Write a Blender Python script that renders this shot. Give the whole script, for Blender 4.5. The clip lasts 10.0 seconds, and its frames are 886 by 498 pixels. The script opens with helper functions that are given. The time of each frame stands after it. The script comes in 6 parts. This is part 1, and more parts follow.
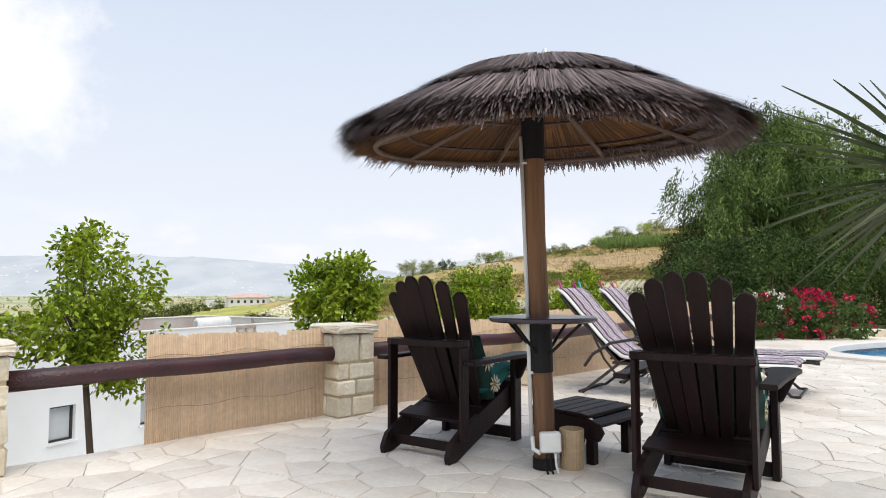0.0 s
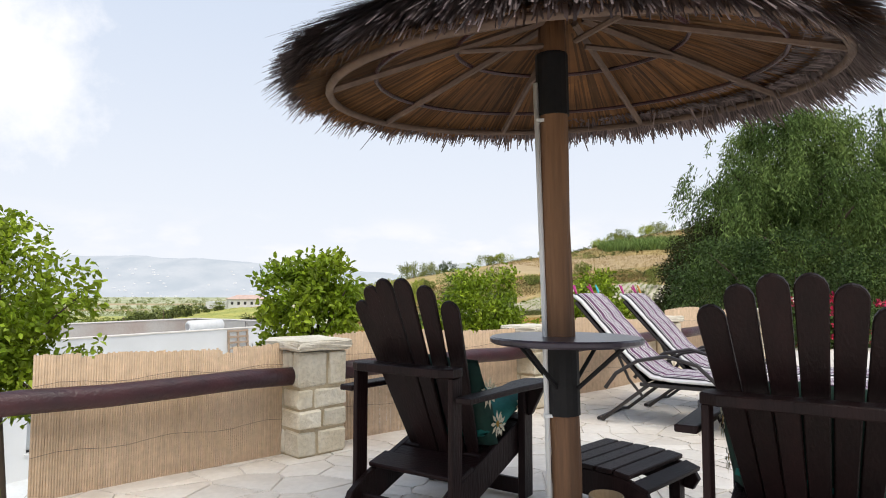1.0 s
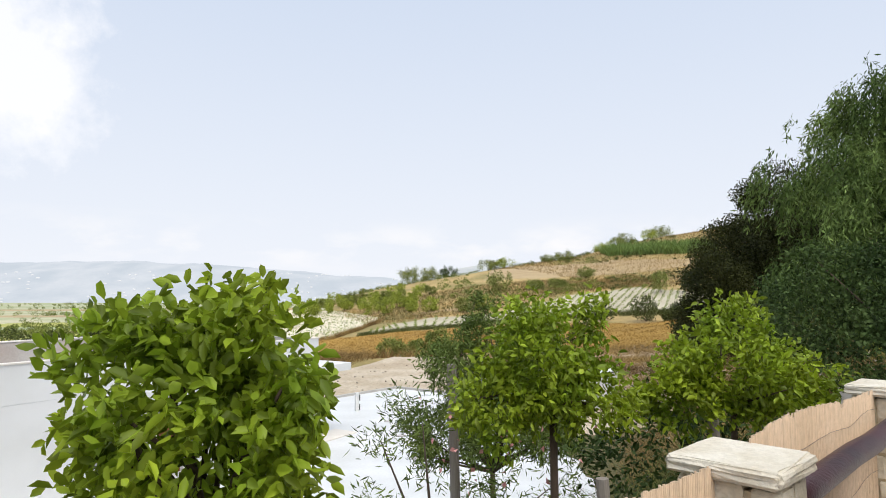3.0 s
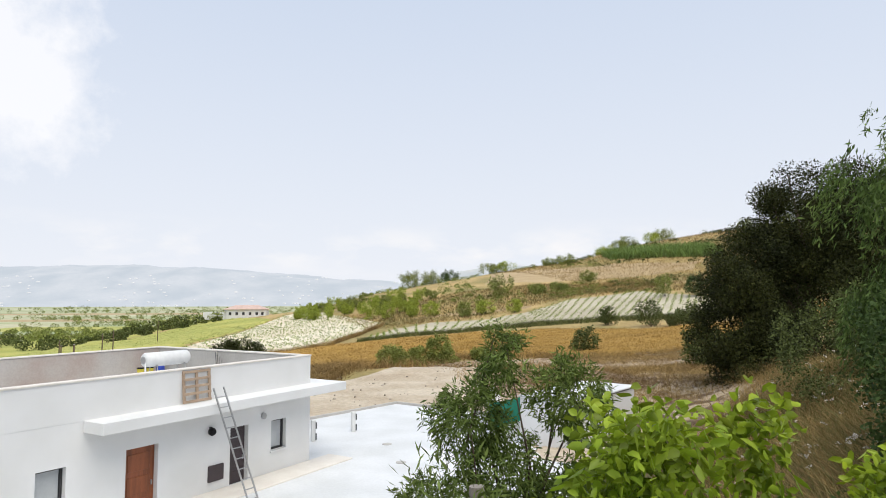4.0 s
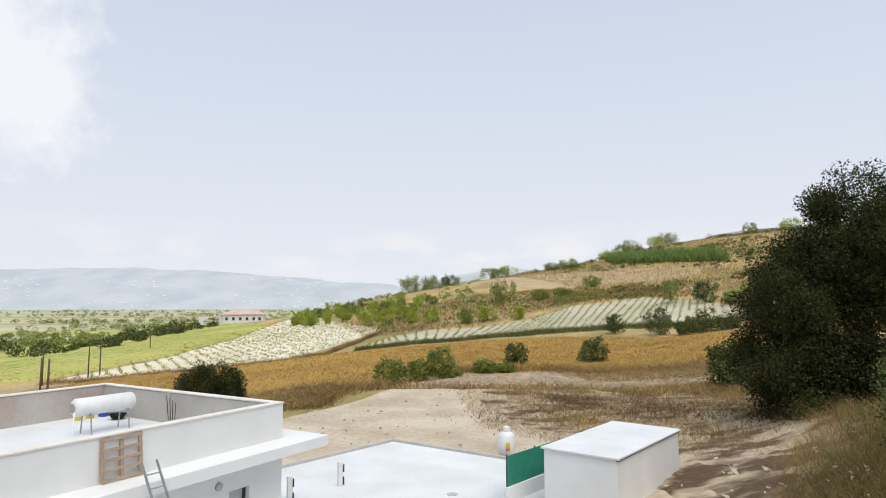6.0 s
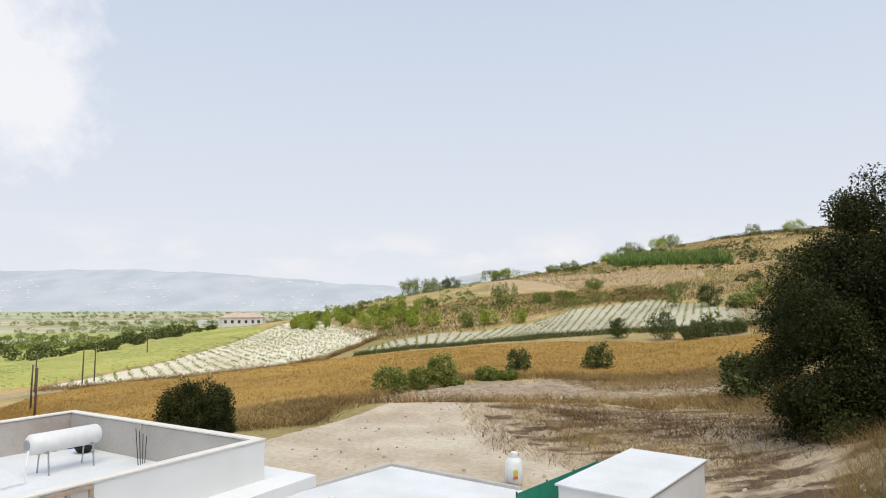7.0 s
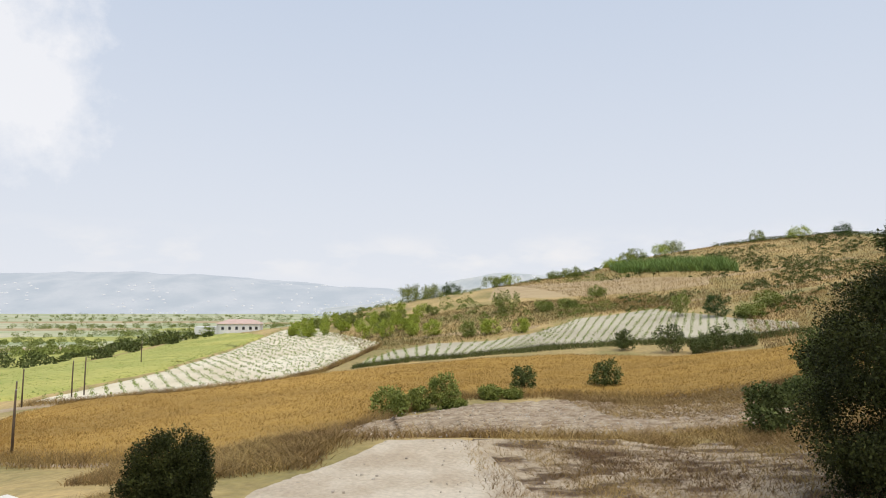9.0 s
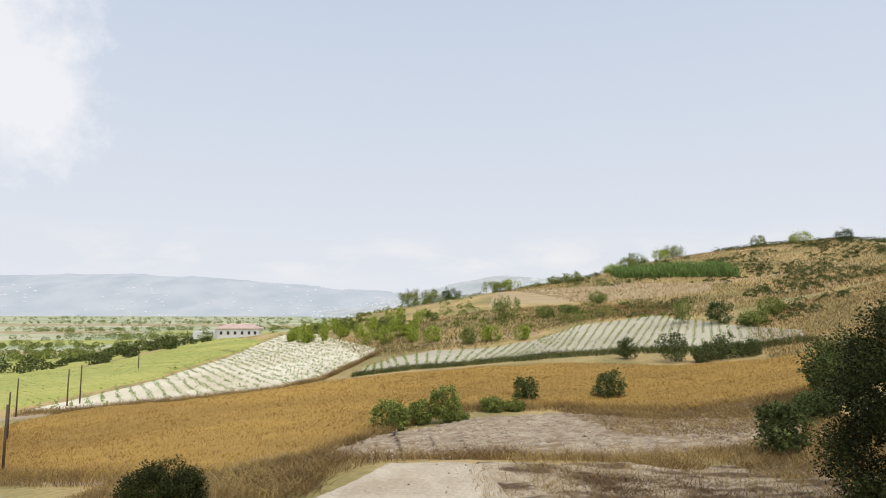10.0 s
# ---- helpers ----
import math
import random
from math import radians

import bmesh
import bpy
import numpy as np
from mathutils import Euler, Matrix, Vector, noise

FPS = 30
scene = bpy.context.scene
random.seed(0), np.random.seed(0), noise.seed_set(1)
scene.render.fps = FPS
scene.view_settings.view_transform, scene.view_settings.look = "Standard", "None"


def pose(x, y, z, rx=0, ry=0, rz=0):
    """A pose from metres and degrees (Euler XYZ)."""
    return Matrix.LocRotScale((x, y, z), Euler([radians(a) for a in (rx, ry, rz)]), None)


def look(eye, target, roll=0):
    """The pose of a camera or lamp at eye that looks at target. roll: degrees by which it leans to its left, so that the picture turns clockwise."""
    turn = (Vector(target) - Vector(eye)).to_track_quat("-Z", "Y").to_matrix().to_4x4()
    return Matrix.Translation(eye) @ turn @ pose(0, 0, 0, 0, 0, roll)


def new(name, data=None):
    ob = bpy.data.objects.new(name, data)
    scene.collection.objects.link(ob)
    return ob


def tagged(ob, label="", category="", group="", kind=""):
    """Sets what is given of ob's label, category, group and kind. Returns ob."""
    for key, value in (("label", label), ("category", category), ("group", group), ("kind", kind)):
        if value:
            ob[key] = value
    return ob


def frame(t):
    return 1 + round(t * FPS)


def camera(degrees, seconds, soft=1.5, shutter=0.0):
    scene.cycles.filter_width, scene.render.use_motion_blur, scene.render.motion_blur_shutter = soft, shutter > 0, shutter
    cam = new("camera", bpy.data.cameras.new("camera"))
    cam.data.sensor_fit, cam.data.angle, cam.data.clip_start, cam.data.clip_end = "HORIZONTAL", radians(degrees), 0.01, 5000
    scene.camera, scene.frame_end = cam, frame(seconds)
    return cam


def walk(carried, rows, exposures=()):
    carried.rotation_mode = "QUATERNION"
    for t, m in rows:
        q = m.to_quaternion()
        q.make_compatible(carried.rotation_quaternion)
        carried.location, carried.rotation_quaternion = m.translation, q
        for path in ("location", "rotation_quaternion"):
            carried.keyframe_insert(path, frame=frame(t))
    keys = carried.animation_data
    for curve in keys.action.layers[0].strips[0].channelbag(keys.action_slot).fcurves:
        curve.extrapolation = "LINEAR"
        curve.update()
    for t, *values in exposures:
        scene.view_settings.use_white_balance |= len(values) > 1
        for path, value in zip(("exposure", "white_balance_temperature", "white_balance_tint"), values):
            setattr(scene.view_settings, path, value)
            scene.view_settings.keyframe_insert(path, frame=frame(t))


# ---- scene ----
cam = camera(70.0, 10.0, soft=1.0)
PATH = [
    (0, 0.000, 0.000, 0.926, 93.608, 0.070, -0.001),
    (0.5, 0.051, 0.463, 0.928, 93.743, -0.035, 0.101),
    (1, 0.068, 0.954, 0.948, 93.805, -0.123, 0.084),
    (1.5, 0.041, 1.548, 0.984, 93.889, -0.140, 0.024),
    (2, 0.001, 2.326, 1.033, 94.054, 0.044, 0.098),
    (2.5, -0.050, 3.155, 1.099, 94.191, 0.019, 0.077),
    (3, -0.232, 4.053, 1.213, 94.224, 0.036, 0.124),
    (3.2, -0.281, 4.457, 1.274, 94.386, 0.089, 0.170),
    (4.5, -0.371, 7.484, 1.820, 94.554, 0.151, 0.182),
    (5, -0.477, 8.821, 2.042, 94.676, 0.053, 0.221),
    (5.5, -0.537, 10.026, 2.258, 94.737, 0.055, 0.180),
    (7, -0.639, 13.405, 3.077, 94.910, 0.126, 0.222),
    (7.5, -0.718, 14.392, 3.439, 94.970, 0.116, 0.231),
    (8, -0.779, 15.306, 3.840, 95.032, 0.124, 0.232),
    (8.5, -0.860, 16.148, 4.300, 95.097, 0.043, 0.216),
    (9, -0.957, 16.975, 4.787, 95.153, -0.006, 0.184),
    (9.5, -1.098, 17.691, 5.293, 95.269, -0.065, 0.144),
    (10, -1.258, 18.273, 5.810, 95.390, -0.110, 0.105),
]
walk(cam, [(t, pose(*p)) for t, *p in PATH], [(0, 0.19), (2.5, 0.17), (4.5, 0.07), (7, 0.0), (10, -0.04)])

# ---- sun, sky and exposure ----
SUN_AZ, SUN_EL = 205.0, 63.0   # degrees: azimuth from +y towards -x, elevation
world = bpy.data.worlds.new("sky")
scene.world = world
world.use_nodes = True
wt = world.node_tree
wt.nodes.clear()


def wnode(kind, **props):
    n = wt.nodes.new(kind)
    for k, v in props.items():
        if k in n.inputs:
            n.inputs[k].default_value = v
    return n


def wmath(op, a, b=0.0, clamp=False):
    n = wt.nodes.new("ShaderNodeMath")
    n.operation, n.use_clamp = op, clamp
    for i, v in enumerate((a, b)):
        if isinstance(v, (int, float)):
            n.inputs[i].default_value = v
        else:
            wt.links.new(v, n.inputs[i])
    return n.outputs[0]


def wmix(f, a, b):
    n = wt.nodes.new("ShaderNodeMix")
    n.data_type = "RGBA"
    for sock, v in ((n.inputs[0], f), (n.inputs[6], a), (n.inputs[7], b)):
        if isinstance(v, (int, float)):
            sock.default_value = v
        elif isinstance(v, tuple):
            sock.default_value = v
        else:
            wt.links.new(v, sock)
    return n.outputs[2]


sky = wt.nodes.new("ShaderNodeTexSky")
sky.sky_type, sky.sun_disc = "NISHITA", False
sky.sun_elevation, sky.sun_rotation = radians(SUN_EL), radians(-SUN_AZ)
sky.air_density, sky.dust_density, sky.ozone_density = 1.4, 1.2, 2.0
coord = wt.nodes.new("ShaderNodeTexCoord")
split = wt.nodes.new("ShaderNodeSeparateXYZ")
wt.links.new(coord.outputs["Generated"], split.inputs[0])
dx, dy, dz = split.outputs
# thin high haze that whitens the sky towards the horizon
haze = wmath("SUBTRACT", 1.0, wmath("MULTIPLY", wmath("MAXIMUM", dz, 0.0), 0.95), True)
haze = wmath("MULTIPLY", wmath("POWER", haze, 1.4), 0.97)
high = wmix(0.78, sky.outputs[0], (6.05, 7.75, 10.6, 1))
colour = wmix(haze, high, (10.2, 10.5, 11.2, 1))
noise_a = wnode("ShaderNodeTexNoise", Scale=9.0, Detail=10.0, Roughness=0.62)
wt.links.new(coord.outputs["Generated"], noise_a.inputs["Vector"])
# one cumulus towards the west-north-west, and a low bank along the horizon
az = wmath("ARCTAN2", dx, dy)
ea = wmath("DIVIDE", wmath("ADD", az, 0.655), 0.15)
eb = wmath("DIVIDE", wmath("SUBTRACT", dz, 0.335), 0.155)
d2 = wmath("ADD", wmath("MULTIPLY", ea, ea), wmath("MULTIPLY", eb, eb))
puff = wmath("SUBTRACT", 1.5, d2)
puff = wmath("ADD", puff, wmath("MULTIPLY", wmath("SUBTRACT", noise_a.outputs[0], 0.5), 4.2))
puff = wmath("MULTIPLY", wmath("MULTIPLY", puff, 1.0, True), 0.72)
colour = wmix(puff, colour, (12.2, 12.1, 12.3, 1))
mapping = wt.nodes.new("ShaderNodeMapping")
mapping.inputs["Scale"].default_value = (1, 1, 2.6)
wt.links.new(coord.outputs["Generated"], mapping.inputs[0])
noise_b = wnode("ShaderNodeTexNoise", Scale=7.0, Detail=7.0, Roughness=0.55)
wt.links.new(mapping.outputs[0], noise_b.inputs["Vector"])
low = wmath("SUBTRACT", 1.0, wmath("ABSOLUTE", wmath("DIVIDE", wmath("SUBTRACT", dz, 0.075), 0.05)), True)
low = wmath("MULTIPLY", low, wmath("MULTIPLY", wmath("SUBTRACT", noise_b.outputs[0], 0.46), 5.0, True))
colour = wmix(wmath("MULTIPLY", low, 0.8), colour, (11.6, 11.4, 11.4, 1))
back = wt.nodes.new("ShaderNodeBackground")
back.inputs["Strength"].default_value = 0.080
wt.links.new(colour, back.inputs["Color"])
wout = wt.nodes.new("ShaderNodeOutputWorld")
wt.links.new(back.outputs[0], wout.inputs[0])

sun = new("sun", bpy.data.lights.new("sun", "SUN"))
sun.data.energy, sun.data.angle, sun.data.color = 2.7, radians(55), (1.0, 0.93, 0.80)
sun_dir = Vector((-math.sin(radians(SUN_AZ)) * math.cos(radians(SUN_EL)),
                  math.cos(radians(SUN_AZ)) * math.cos(radians(SUN_EL)), math.sin(radians(SUN_EL))))
sun.matrix_world = look(sun_dir * 100, (0, 0, 0))


# ---- materials ----
def material(name, a, b, scale=4.0, rough=0.8, bump=0.3, fine=40.0, metal=0.0, vary=0.0, island=0.0, see=0.0,
             stretch=(1, 1, 1), spec=0.5, bump_size=0.01, mix=(0.35, 0.65), stain=0.25):
    """Two colours mixed by coarse noise, darkened a little by fine grain, with relief; vary/island: change per object/piece; see: light through leaves."""
    m = bpy.data.materials.new(name)
    m.use_nodes = True
    nt = m.node_tree
    bsdf = nt.nodes["Principled BSDF"]
    tc = nt.nodes.new("ShaderNodeTexCoord")
    mp = nt.nodes.new("ShaderNodeMapping")
    mp.inputs["Scale"].default_value = stretch
    nt.links.new(tc.outputs["Object"], mp.inputs[0])
    n1 = nt.nodes.new("ShaderNodeTexNoise")
    n1.inputs["Scale"].default_value, n1.inputs["Detail"].default_value = scale, 6
    n2 = nt.nodes.new("ShaderNodeTexNoise")
    n2.inputs["Scale"].default_value, n2.inputs["Detail"].default_value = fine, 5
    for n in (n1, n2):
        nt.links.new(mp.outputs[0], n.inputs["Vector"])
    ramp = nt.nodes.new("ShaderNodeValToRGB")
    ramp.color_ramp.elements[0].position, ramp.color_ramp.elements[1].position = mix
    ramp.color_ramp.elements[0].color, ramp.color_ramp.elements[1].color = (*a, 1), (*b, 1)
    nt.links.new(n1.outputs[0], ramp.inputs[0])
    hsv = nt.nodes.new("ShaderNodeHueSaturation")
    nt.links.new(ramp.outputs[0], hsv.inputs["Color"])
    val = nt.nodes.new("ShaderNodeMath")
    val.operation = "MULTIPLY_ADD"
    nt.links.new(n2.outputs[0], val.inputs[0])
    val.inputs[1].default_value, val.inputs[2].default_value = stain * 2, 1 - stain
    last = val.outputs[0]
    if vary or island:
        if vary:
            info = nt.nodes.new("ShaderNodeObjectInfo")
            rnd, amount = info.outputs["Random"], vary
        else:
            info = nt.nodes.new("ShaderNodeNewGeometry")
            rnd, amount = info.outputs["Random Per Island"], island
        k = nt.nodes.new("ShaderNodeMath")
        k.operation = "MULTIPLY_ADD"
        nt.links.new(rnd, k.inputs[0])
        k.inputs[1].default_value, k.inputs[2].default_value = 2 * amount, 1 - amount
        p = nt.nodes.new("ShaderNodeMath")
        p.operation = "MULTIPLY"
        nt.links.new(k.outputs[0], p.inputs[0])
        nt.links.new(last, p.inputs[1])
        last = p.outputs[0]
    nt.links.new(last, hsv.inputs["Value"])
    nt.links.new(hsv.outputs[0], bsdf.inputs["Base Color"])
    bsdf.inputs["Roughness"].default_value, bsdf.inputs["Metallic"].default_value = rough, metal
    bsdf.inputs["Specular IOR Level"].default_value = spec
    if bump:
        bm_ = nt.nodes.new("ShaderNodeBump")
        bm_.inputs["Strength"].default_value, bm_.inputs["Distance"].default_value = bump, bump_size
        nt.links.new(n2.outputs[0], bm_.inputs["Height"])
        nt.links.new(bm_.outputs[0], bsdf.inputs["Normal"])
    if see:
        tr = nt.nodes.new("ShaderNodeBsdfTranslucent")
        nt.links.new(hsv.outputs[0], tr.inputs["Color"])
        mx = nt.nodes.new("ShaderNodeMixShader")
        mx.inputs[0].default_value = see
        nt.links.new(bsdf.outputs[0], mx.inputs[1])
        nt.links.new(tr.outputs[0], mx.inputs[2])
        nt.links.new(mx.outputs[0], nt.nodes["Material Output"].inputs[0])
    return m


M = {}
M["land"] = material("dry grassland", (0.47, 0.335, 0.14), (0.27, 0.22, 0.08), 0.07, 1, 0.6, 1.4, bump_size=0.3, stain=0.5, mix=(0.40, 0.62))
M["bank"] = material("bank grass", (0.13, 0.105, 0.045), (0.09, 0.085, 0.03), 0.8, 1, 0.6, 9, bump_size=0.1, stain=0.4)
# paler than near land: the valley's haze is put into the base colour
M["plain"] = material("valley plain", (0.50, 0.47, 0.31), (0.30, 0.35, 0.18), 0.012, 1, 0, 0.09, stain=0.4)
M["wheat"] = material("ripe wheat", (0.42, 0.25, 0.05), (0.30, 0.18, 0.037), 0.05, 1, 0.8, 3.0, bump_size=0.2, stain=0.35, stretch=(0.6, 1.6, 1))
M["wheat_straw"] = material("wheat straw", (0.36, 0.22, 0.055), (0.26, 0.155, 0.04), 0.3, 1, 0, 5, island=0.2)
M["chalk"] = material("pale vineyard soil", (0.74, 0.67, 0.52), (0.62, 0.54, 0.38), 0.07, 1, 0.6, 2.2, bump_size=0.1, stain=0.2)
# chalk again, with the cloud shade on the east field put into its colour
M["shadedsoil"] = material("grey vineyard soil", (0.52, 0.47, 0.35), (0.40, 0.35, 0.25), 0.05, 1, 0.6, 2.2, bump_size=0.1, stain=0.25)
M["dirt"] = material("graded pale dirt", (0.56, 0.48, 0.37), (0.43, 0.345, 0.245), 0.35, 1, 0.9, 3.5, bump_size=0.12, stain=0.3)
M["scrubdirt"] = material("stony scrub soil", (0.44, 0.35, 0.24), (0.10, 0.06, 0.032), 0.45, 1, 0.9, 2.8, bump_size=0.12, stain=0.45, mix=(0.46, 0.58), stretch=(0.7, 1.4, 1))
M["stubble"] = material("mown stubble", (0.46, 0.35, 0.20), (0.38, 0.27, 0.14), 0.1, 1, 0.5, 1.6, stain=0.3, bump_size=0.1, stretch=(0.4, 2.5, 1))
M["crop"] = material("low green crop", (0.46, 0.43, 0.115), (0.33, 0.35, 0.085), 0.05, 1, 0.7, 1.2, bump_size=0.3, stain=0.35, stretch=(0.5, 2, 1))
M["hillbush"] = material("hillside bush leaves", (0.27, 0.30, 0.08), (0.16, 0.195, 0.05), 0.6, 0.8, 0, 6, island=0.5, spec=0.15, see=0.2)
M["spoil"] = material("eroded spoil", (0.46, 0.37, 0.26), (0.24, 0.165, 0.10), 0.9, 1, 0.9, 4.5, bump_size=0.12, stain=0.4, stretch=(0.6, 1.6, 1))
M["deadweed"] = material("dead weed stems", (0.15, 0.085, 0.04), (0.09, 0.048, 0.025), 0.3, 1, 0, 3, island=0.4)
M["path"] = material("trodden earth", (0.42, 0.33, 0.22), (0.34, 0.25, 0.16), 0.4, 1, 0.5, 5, bump_size=0.05)
M["drygrass"] = material("dry grass blades", (0.38, 0.265, 0.10), (0.20, 0.125, 0.05), 0.2, 1, 0, 3, island=0.45, see=0.15)
M["greengrass"] = material("green grass blades", (0.12, 0.13, 0.035), (0.075, 0.09, 0.025), 0.3, 1, 0, 3, island=0.45, see=0.2)
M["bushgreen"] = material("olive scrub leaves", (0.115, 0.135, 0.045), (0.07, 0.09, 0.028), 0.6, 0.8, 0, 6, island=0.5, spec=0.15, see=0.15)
M["limeleaf"] = material("fresh shrub leaves", (0.40, 0.45, 0.08), (0.27, 0.33, 0.055), 0.6, 0.8, 0, 6, island=0.45, spec=0.15, see=0.25)
M["citrus"] = material("glossy citrus leaves", (0.33, 0.41, 0.03), (0.19, 0.28, 0.02), 3, 0.42, 0, 20, island=0.5, spec=0.3, see=0.38)
M["pepper"] = material("pepper tree leaves", (0.17, 0.24, 0.065), (0.075, 0.12, 0.03), 0.5, 0.7, 0, 10, island=0.55, spec=0.15, see=0.18, mix=(0.42, 0.58))
M["carob"] = material("dark carob leaves", (0.05, 0.056, 0.014), (0.024, 0.030, 0.009), 0.5, 0.6, 0, 10, island=0.6, spec=0.15, see=0.12)
M["hedge"] = material("hedge leaves", (0.075, 0.115, 0.032), (0.04, 0.07, 0.02), 1.5, 0.6, 0, 10, island=0.5, spec=0.15, see=0.2)
M["vine"] = material("vine leaves", (0.30, 0.36, 0.09), (0.20, 0.27, 0.065), 0.3, 0.9, 0, 3, island=0.4, spec=0.15, see=0.2)
M["cane_leaf"] = material("giant reed leaves", (0.24, 0.33, 0.09), (0.17, 0.26, 0.07), 0.3, 0.9, 0, 3, island=0.4, see=0.2)
M["willowleaf"] = material("narrow almond leaves", (0.16, 0.21, 0.05), (0.10, 0.15, 0.035), 2, 0.6, 0, 10, island=0.5, spec=0.15, see=0.3)
M["yucca"] = material("yucca leaves", (0.04, 0.06, 0.025), (0.07, 0.095, 0.035), 3, 0.5, 0, 20, island=0.3, see=0.1)
M["geranium"] = material("geranium leaves", (0.09, 0.15, 0.03), (0.055, 0.105, 0.02), 4, 0.7, 0, 20, island=0.45, see=0.25)
M["redpetal"] = material("crimson petals", (0.55, 0.015, 0.055), (0.42, 0.012, 0.08), 6, 0.6, 0, 20, island=0.4, see=0.25)
M["whitepetal"] = material("white petals", (0.75, 0.72, 0.66), (0.65, 0.6, 0.5), 6, 0.7, 0, 20, island=0.2)
M["pinkpetal"] = material("pink petals", (0.75, 0.35, 0.32), (0.65, 0.28, 0.28), 6, 0.7, 0, 20, island=0.2)
M["bark"] = material("bark", (0.10, 0.07, 0.05), (0.06, 0.042, 0.03), 6, 0.95, 0.8, 40, stretch=(1, 1, 0.2))
M["plaster"] = material("white painted render", (0.74, 0.74, 0.74), (0.68, 0.68, 0.67), 0.6, 0.9, 0.15, 60, stain=0.06)
M["roofpaint"] = material("white roof coating", (0.70, 0.71, 0.72), (0.61, 0.62, 0.62), 0.5, 0.75, 0.2, 12, stain=0.1)
M["rawrender"] = material("raw cement render", (0.46, 0.44, 0.41), (0.37, 0.35, 0.32), 0.7, 0.95, 0.3, 14, stain=0.15)
M["redrender"] = material("reddish cement render", (0.38, 0.31, 0.27), (0.44, 0.41, 0.38), 0.6, 0.95, 0.3, 14, stain=0.15)
M["concrete"] = material("poured concrete", (0.50, 0.48, 0.45), (0.42, 0.40, 0.37), 1.2, 0.9, 0.3, 20, stain=0.15)
M["stone"] = material("pale limestone block", (0.72, 0.66, 0.54), (0.58, 0.50, 0.36), 5, 0.92, 1.0, 38, vary=0.12, bump_size=0.012, stain=0.22)
M["capstone"] = material("pale limestone cap", (0.74, 0.69, 0.59), (0.60, 0.53, 0.41), 6, 0.9, 0.8, 45, vary=0.06, bump_size=0.01, stain=0.2)
M["mortar"] = material("sandy mortar", (0.52, 0.43, 0.29), (0.45, 0.36, 0.23), 10, 0.95, 0.6, 90, stain=0.15)
M["flag"] = material("cream flagstone", (0.62, 0.555, 0.49), (0.74, 0.69, 0.63), 2.3, 0.6, 0.5, 24, vary=0.08, stain=0.14)
M["flag_far"] = material("cream flagstone", (0.62, 0.555, 0.49), (0.74, 0.69, 0.63), 2.3, 0.6, 0.5, 24, island=0.08, stain=0.14)
M["joint"] = material("pale grout", (0.66, 0.59, 0.52), (0.73, 0.67, 0.60), 3, 0.9, 0.4, 60, stain=0.15)
M["deck"] = material("smooth cream paving", (0.62, 0.55, 0.47), (0.67, 0.61, 0.54), 1.2, 0.65, 0.3, 18, stain=0.1)
M["coping"] = material("white pool coping", (0.74, 0.70, 0.64), (0.68, 0.63, 0.57), 2, 0.6, 0.2, 30, stain=0.08)
M["pooltile"] = material("blue pool lining", (0.02, 0.23, 0.50), (0.02, 0.30, 0.58), 2, 0.25, 0.1, 9, stain=0.1)
M["log"] = material("maroon stained log", (0.052, 0.014, 0.018), (0.030, 0.010, 0.014), 5, 0.42, 0.5, 40, stretch=(0.25, 2, 2), stain=0.3)
M["chair"] = material("dark stained wood", (0.016, 0.0062, 0.0062), (0.009, 0.004, 0.004), 6, 0.5, 0.35, 60, stretch=(2, 2, 0.25), stain=0.35, vary=0.15, spec=0.2)
M["polewood"] = material("weathered brown pole", (0.21, 0.105, 0.048), (0.10, 0.05, 0.025), 4, 0.75, 0.8, 28, stretch=(3, 3, 0.16), stain=0.4)
M["black"] = material("black painted steel", (0.008, 0.008, 0.009), (0.014, 0.013, 0.013), 6, 0.6, 0.1, 60, spec=0.2)
M["tabletop"] = material("dark lacquered tabletop", (0.05, 0.040, 0.055), (0.035, 0.028, 0.038), 4, 0.28, 0.1, 50)
M["tube"] = material("dark bronze tube", (0.030, 0.025, 0.024), (0.022, 0.018, 0.018), 6, 0.4, 0.1, 60)
M["thatch"] = material("weathered grey thatch", (0.17, 0.125, 0.12), (0.075, 0.053, 0.052), 2, 0.8, 0, 20, island=0.6)
M["reedlining"] = material("brown reed lining", (0.20, 0.088, 0.025), (0.10, 0.045, 0.016), 2, 0.8, 0, 20, island=0.55, see=0.2)
M["cane"] = material("beige split cane", (0.62, 0.46, 0.32), (0.55, 0.40, 0.265), 2.2, 0.7, 0, 30, island=0.07, see=0.1)
M["ribwood"] = material("grey bent wood", (0.15, 0.095, 0.068), (0.10, 0.065, 0.048), 6, 0.75, 0.3, 40)
M["whiteplastic"] = material("white plastic", (0.72, 0.72, 0.71), (0.66, 0.66, 0.65), 5, 0.4, 0, 40, stain=0.06)
M["capmetal"] = material("pale sheet metal", (0.62, 0.66, 0.70), (0.55, 0.58, 0.62), 5, 0.4, 0.1, 30, metal=0.3, stain=0.08)
M["pot"] = material("ribbed tan plastic", (0.42, 0.31, 0.19), (0.36, 0.26, 0.15), 6, 0.6, 0.1, 40)
M["doorwood"] = material("red-brown door wood", (0.26, 0.075, 0.025), (0.17, 0.05, 0.018), 3, 0.5, 0.2, 30, stretch=(3, 3, 0.3))
M["darkdoor"] = material("dark painted door", (0.05, 0.035, 0.04), (0.04, 0.028, 0.03), 4, 0.5, 0.1, 40)
M["frame"] = material("dark window frame", (0.03, 0.03, 0.032), (0.025, 0.024, 0.025), 4, 0.4, 0, 40)
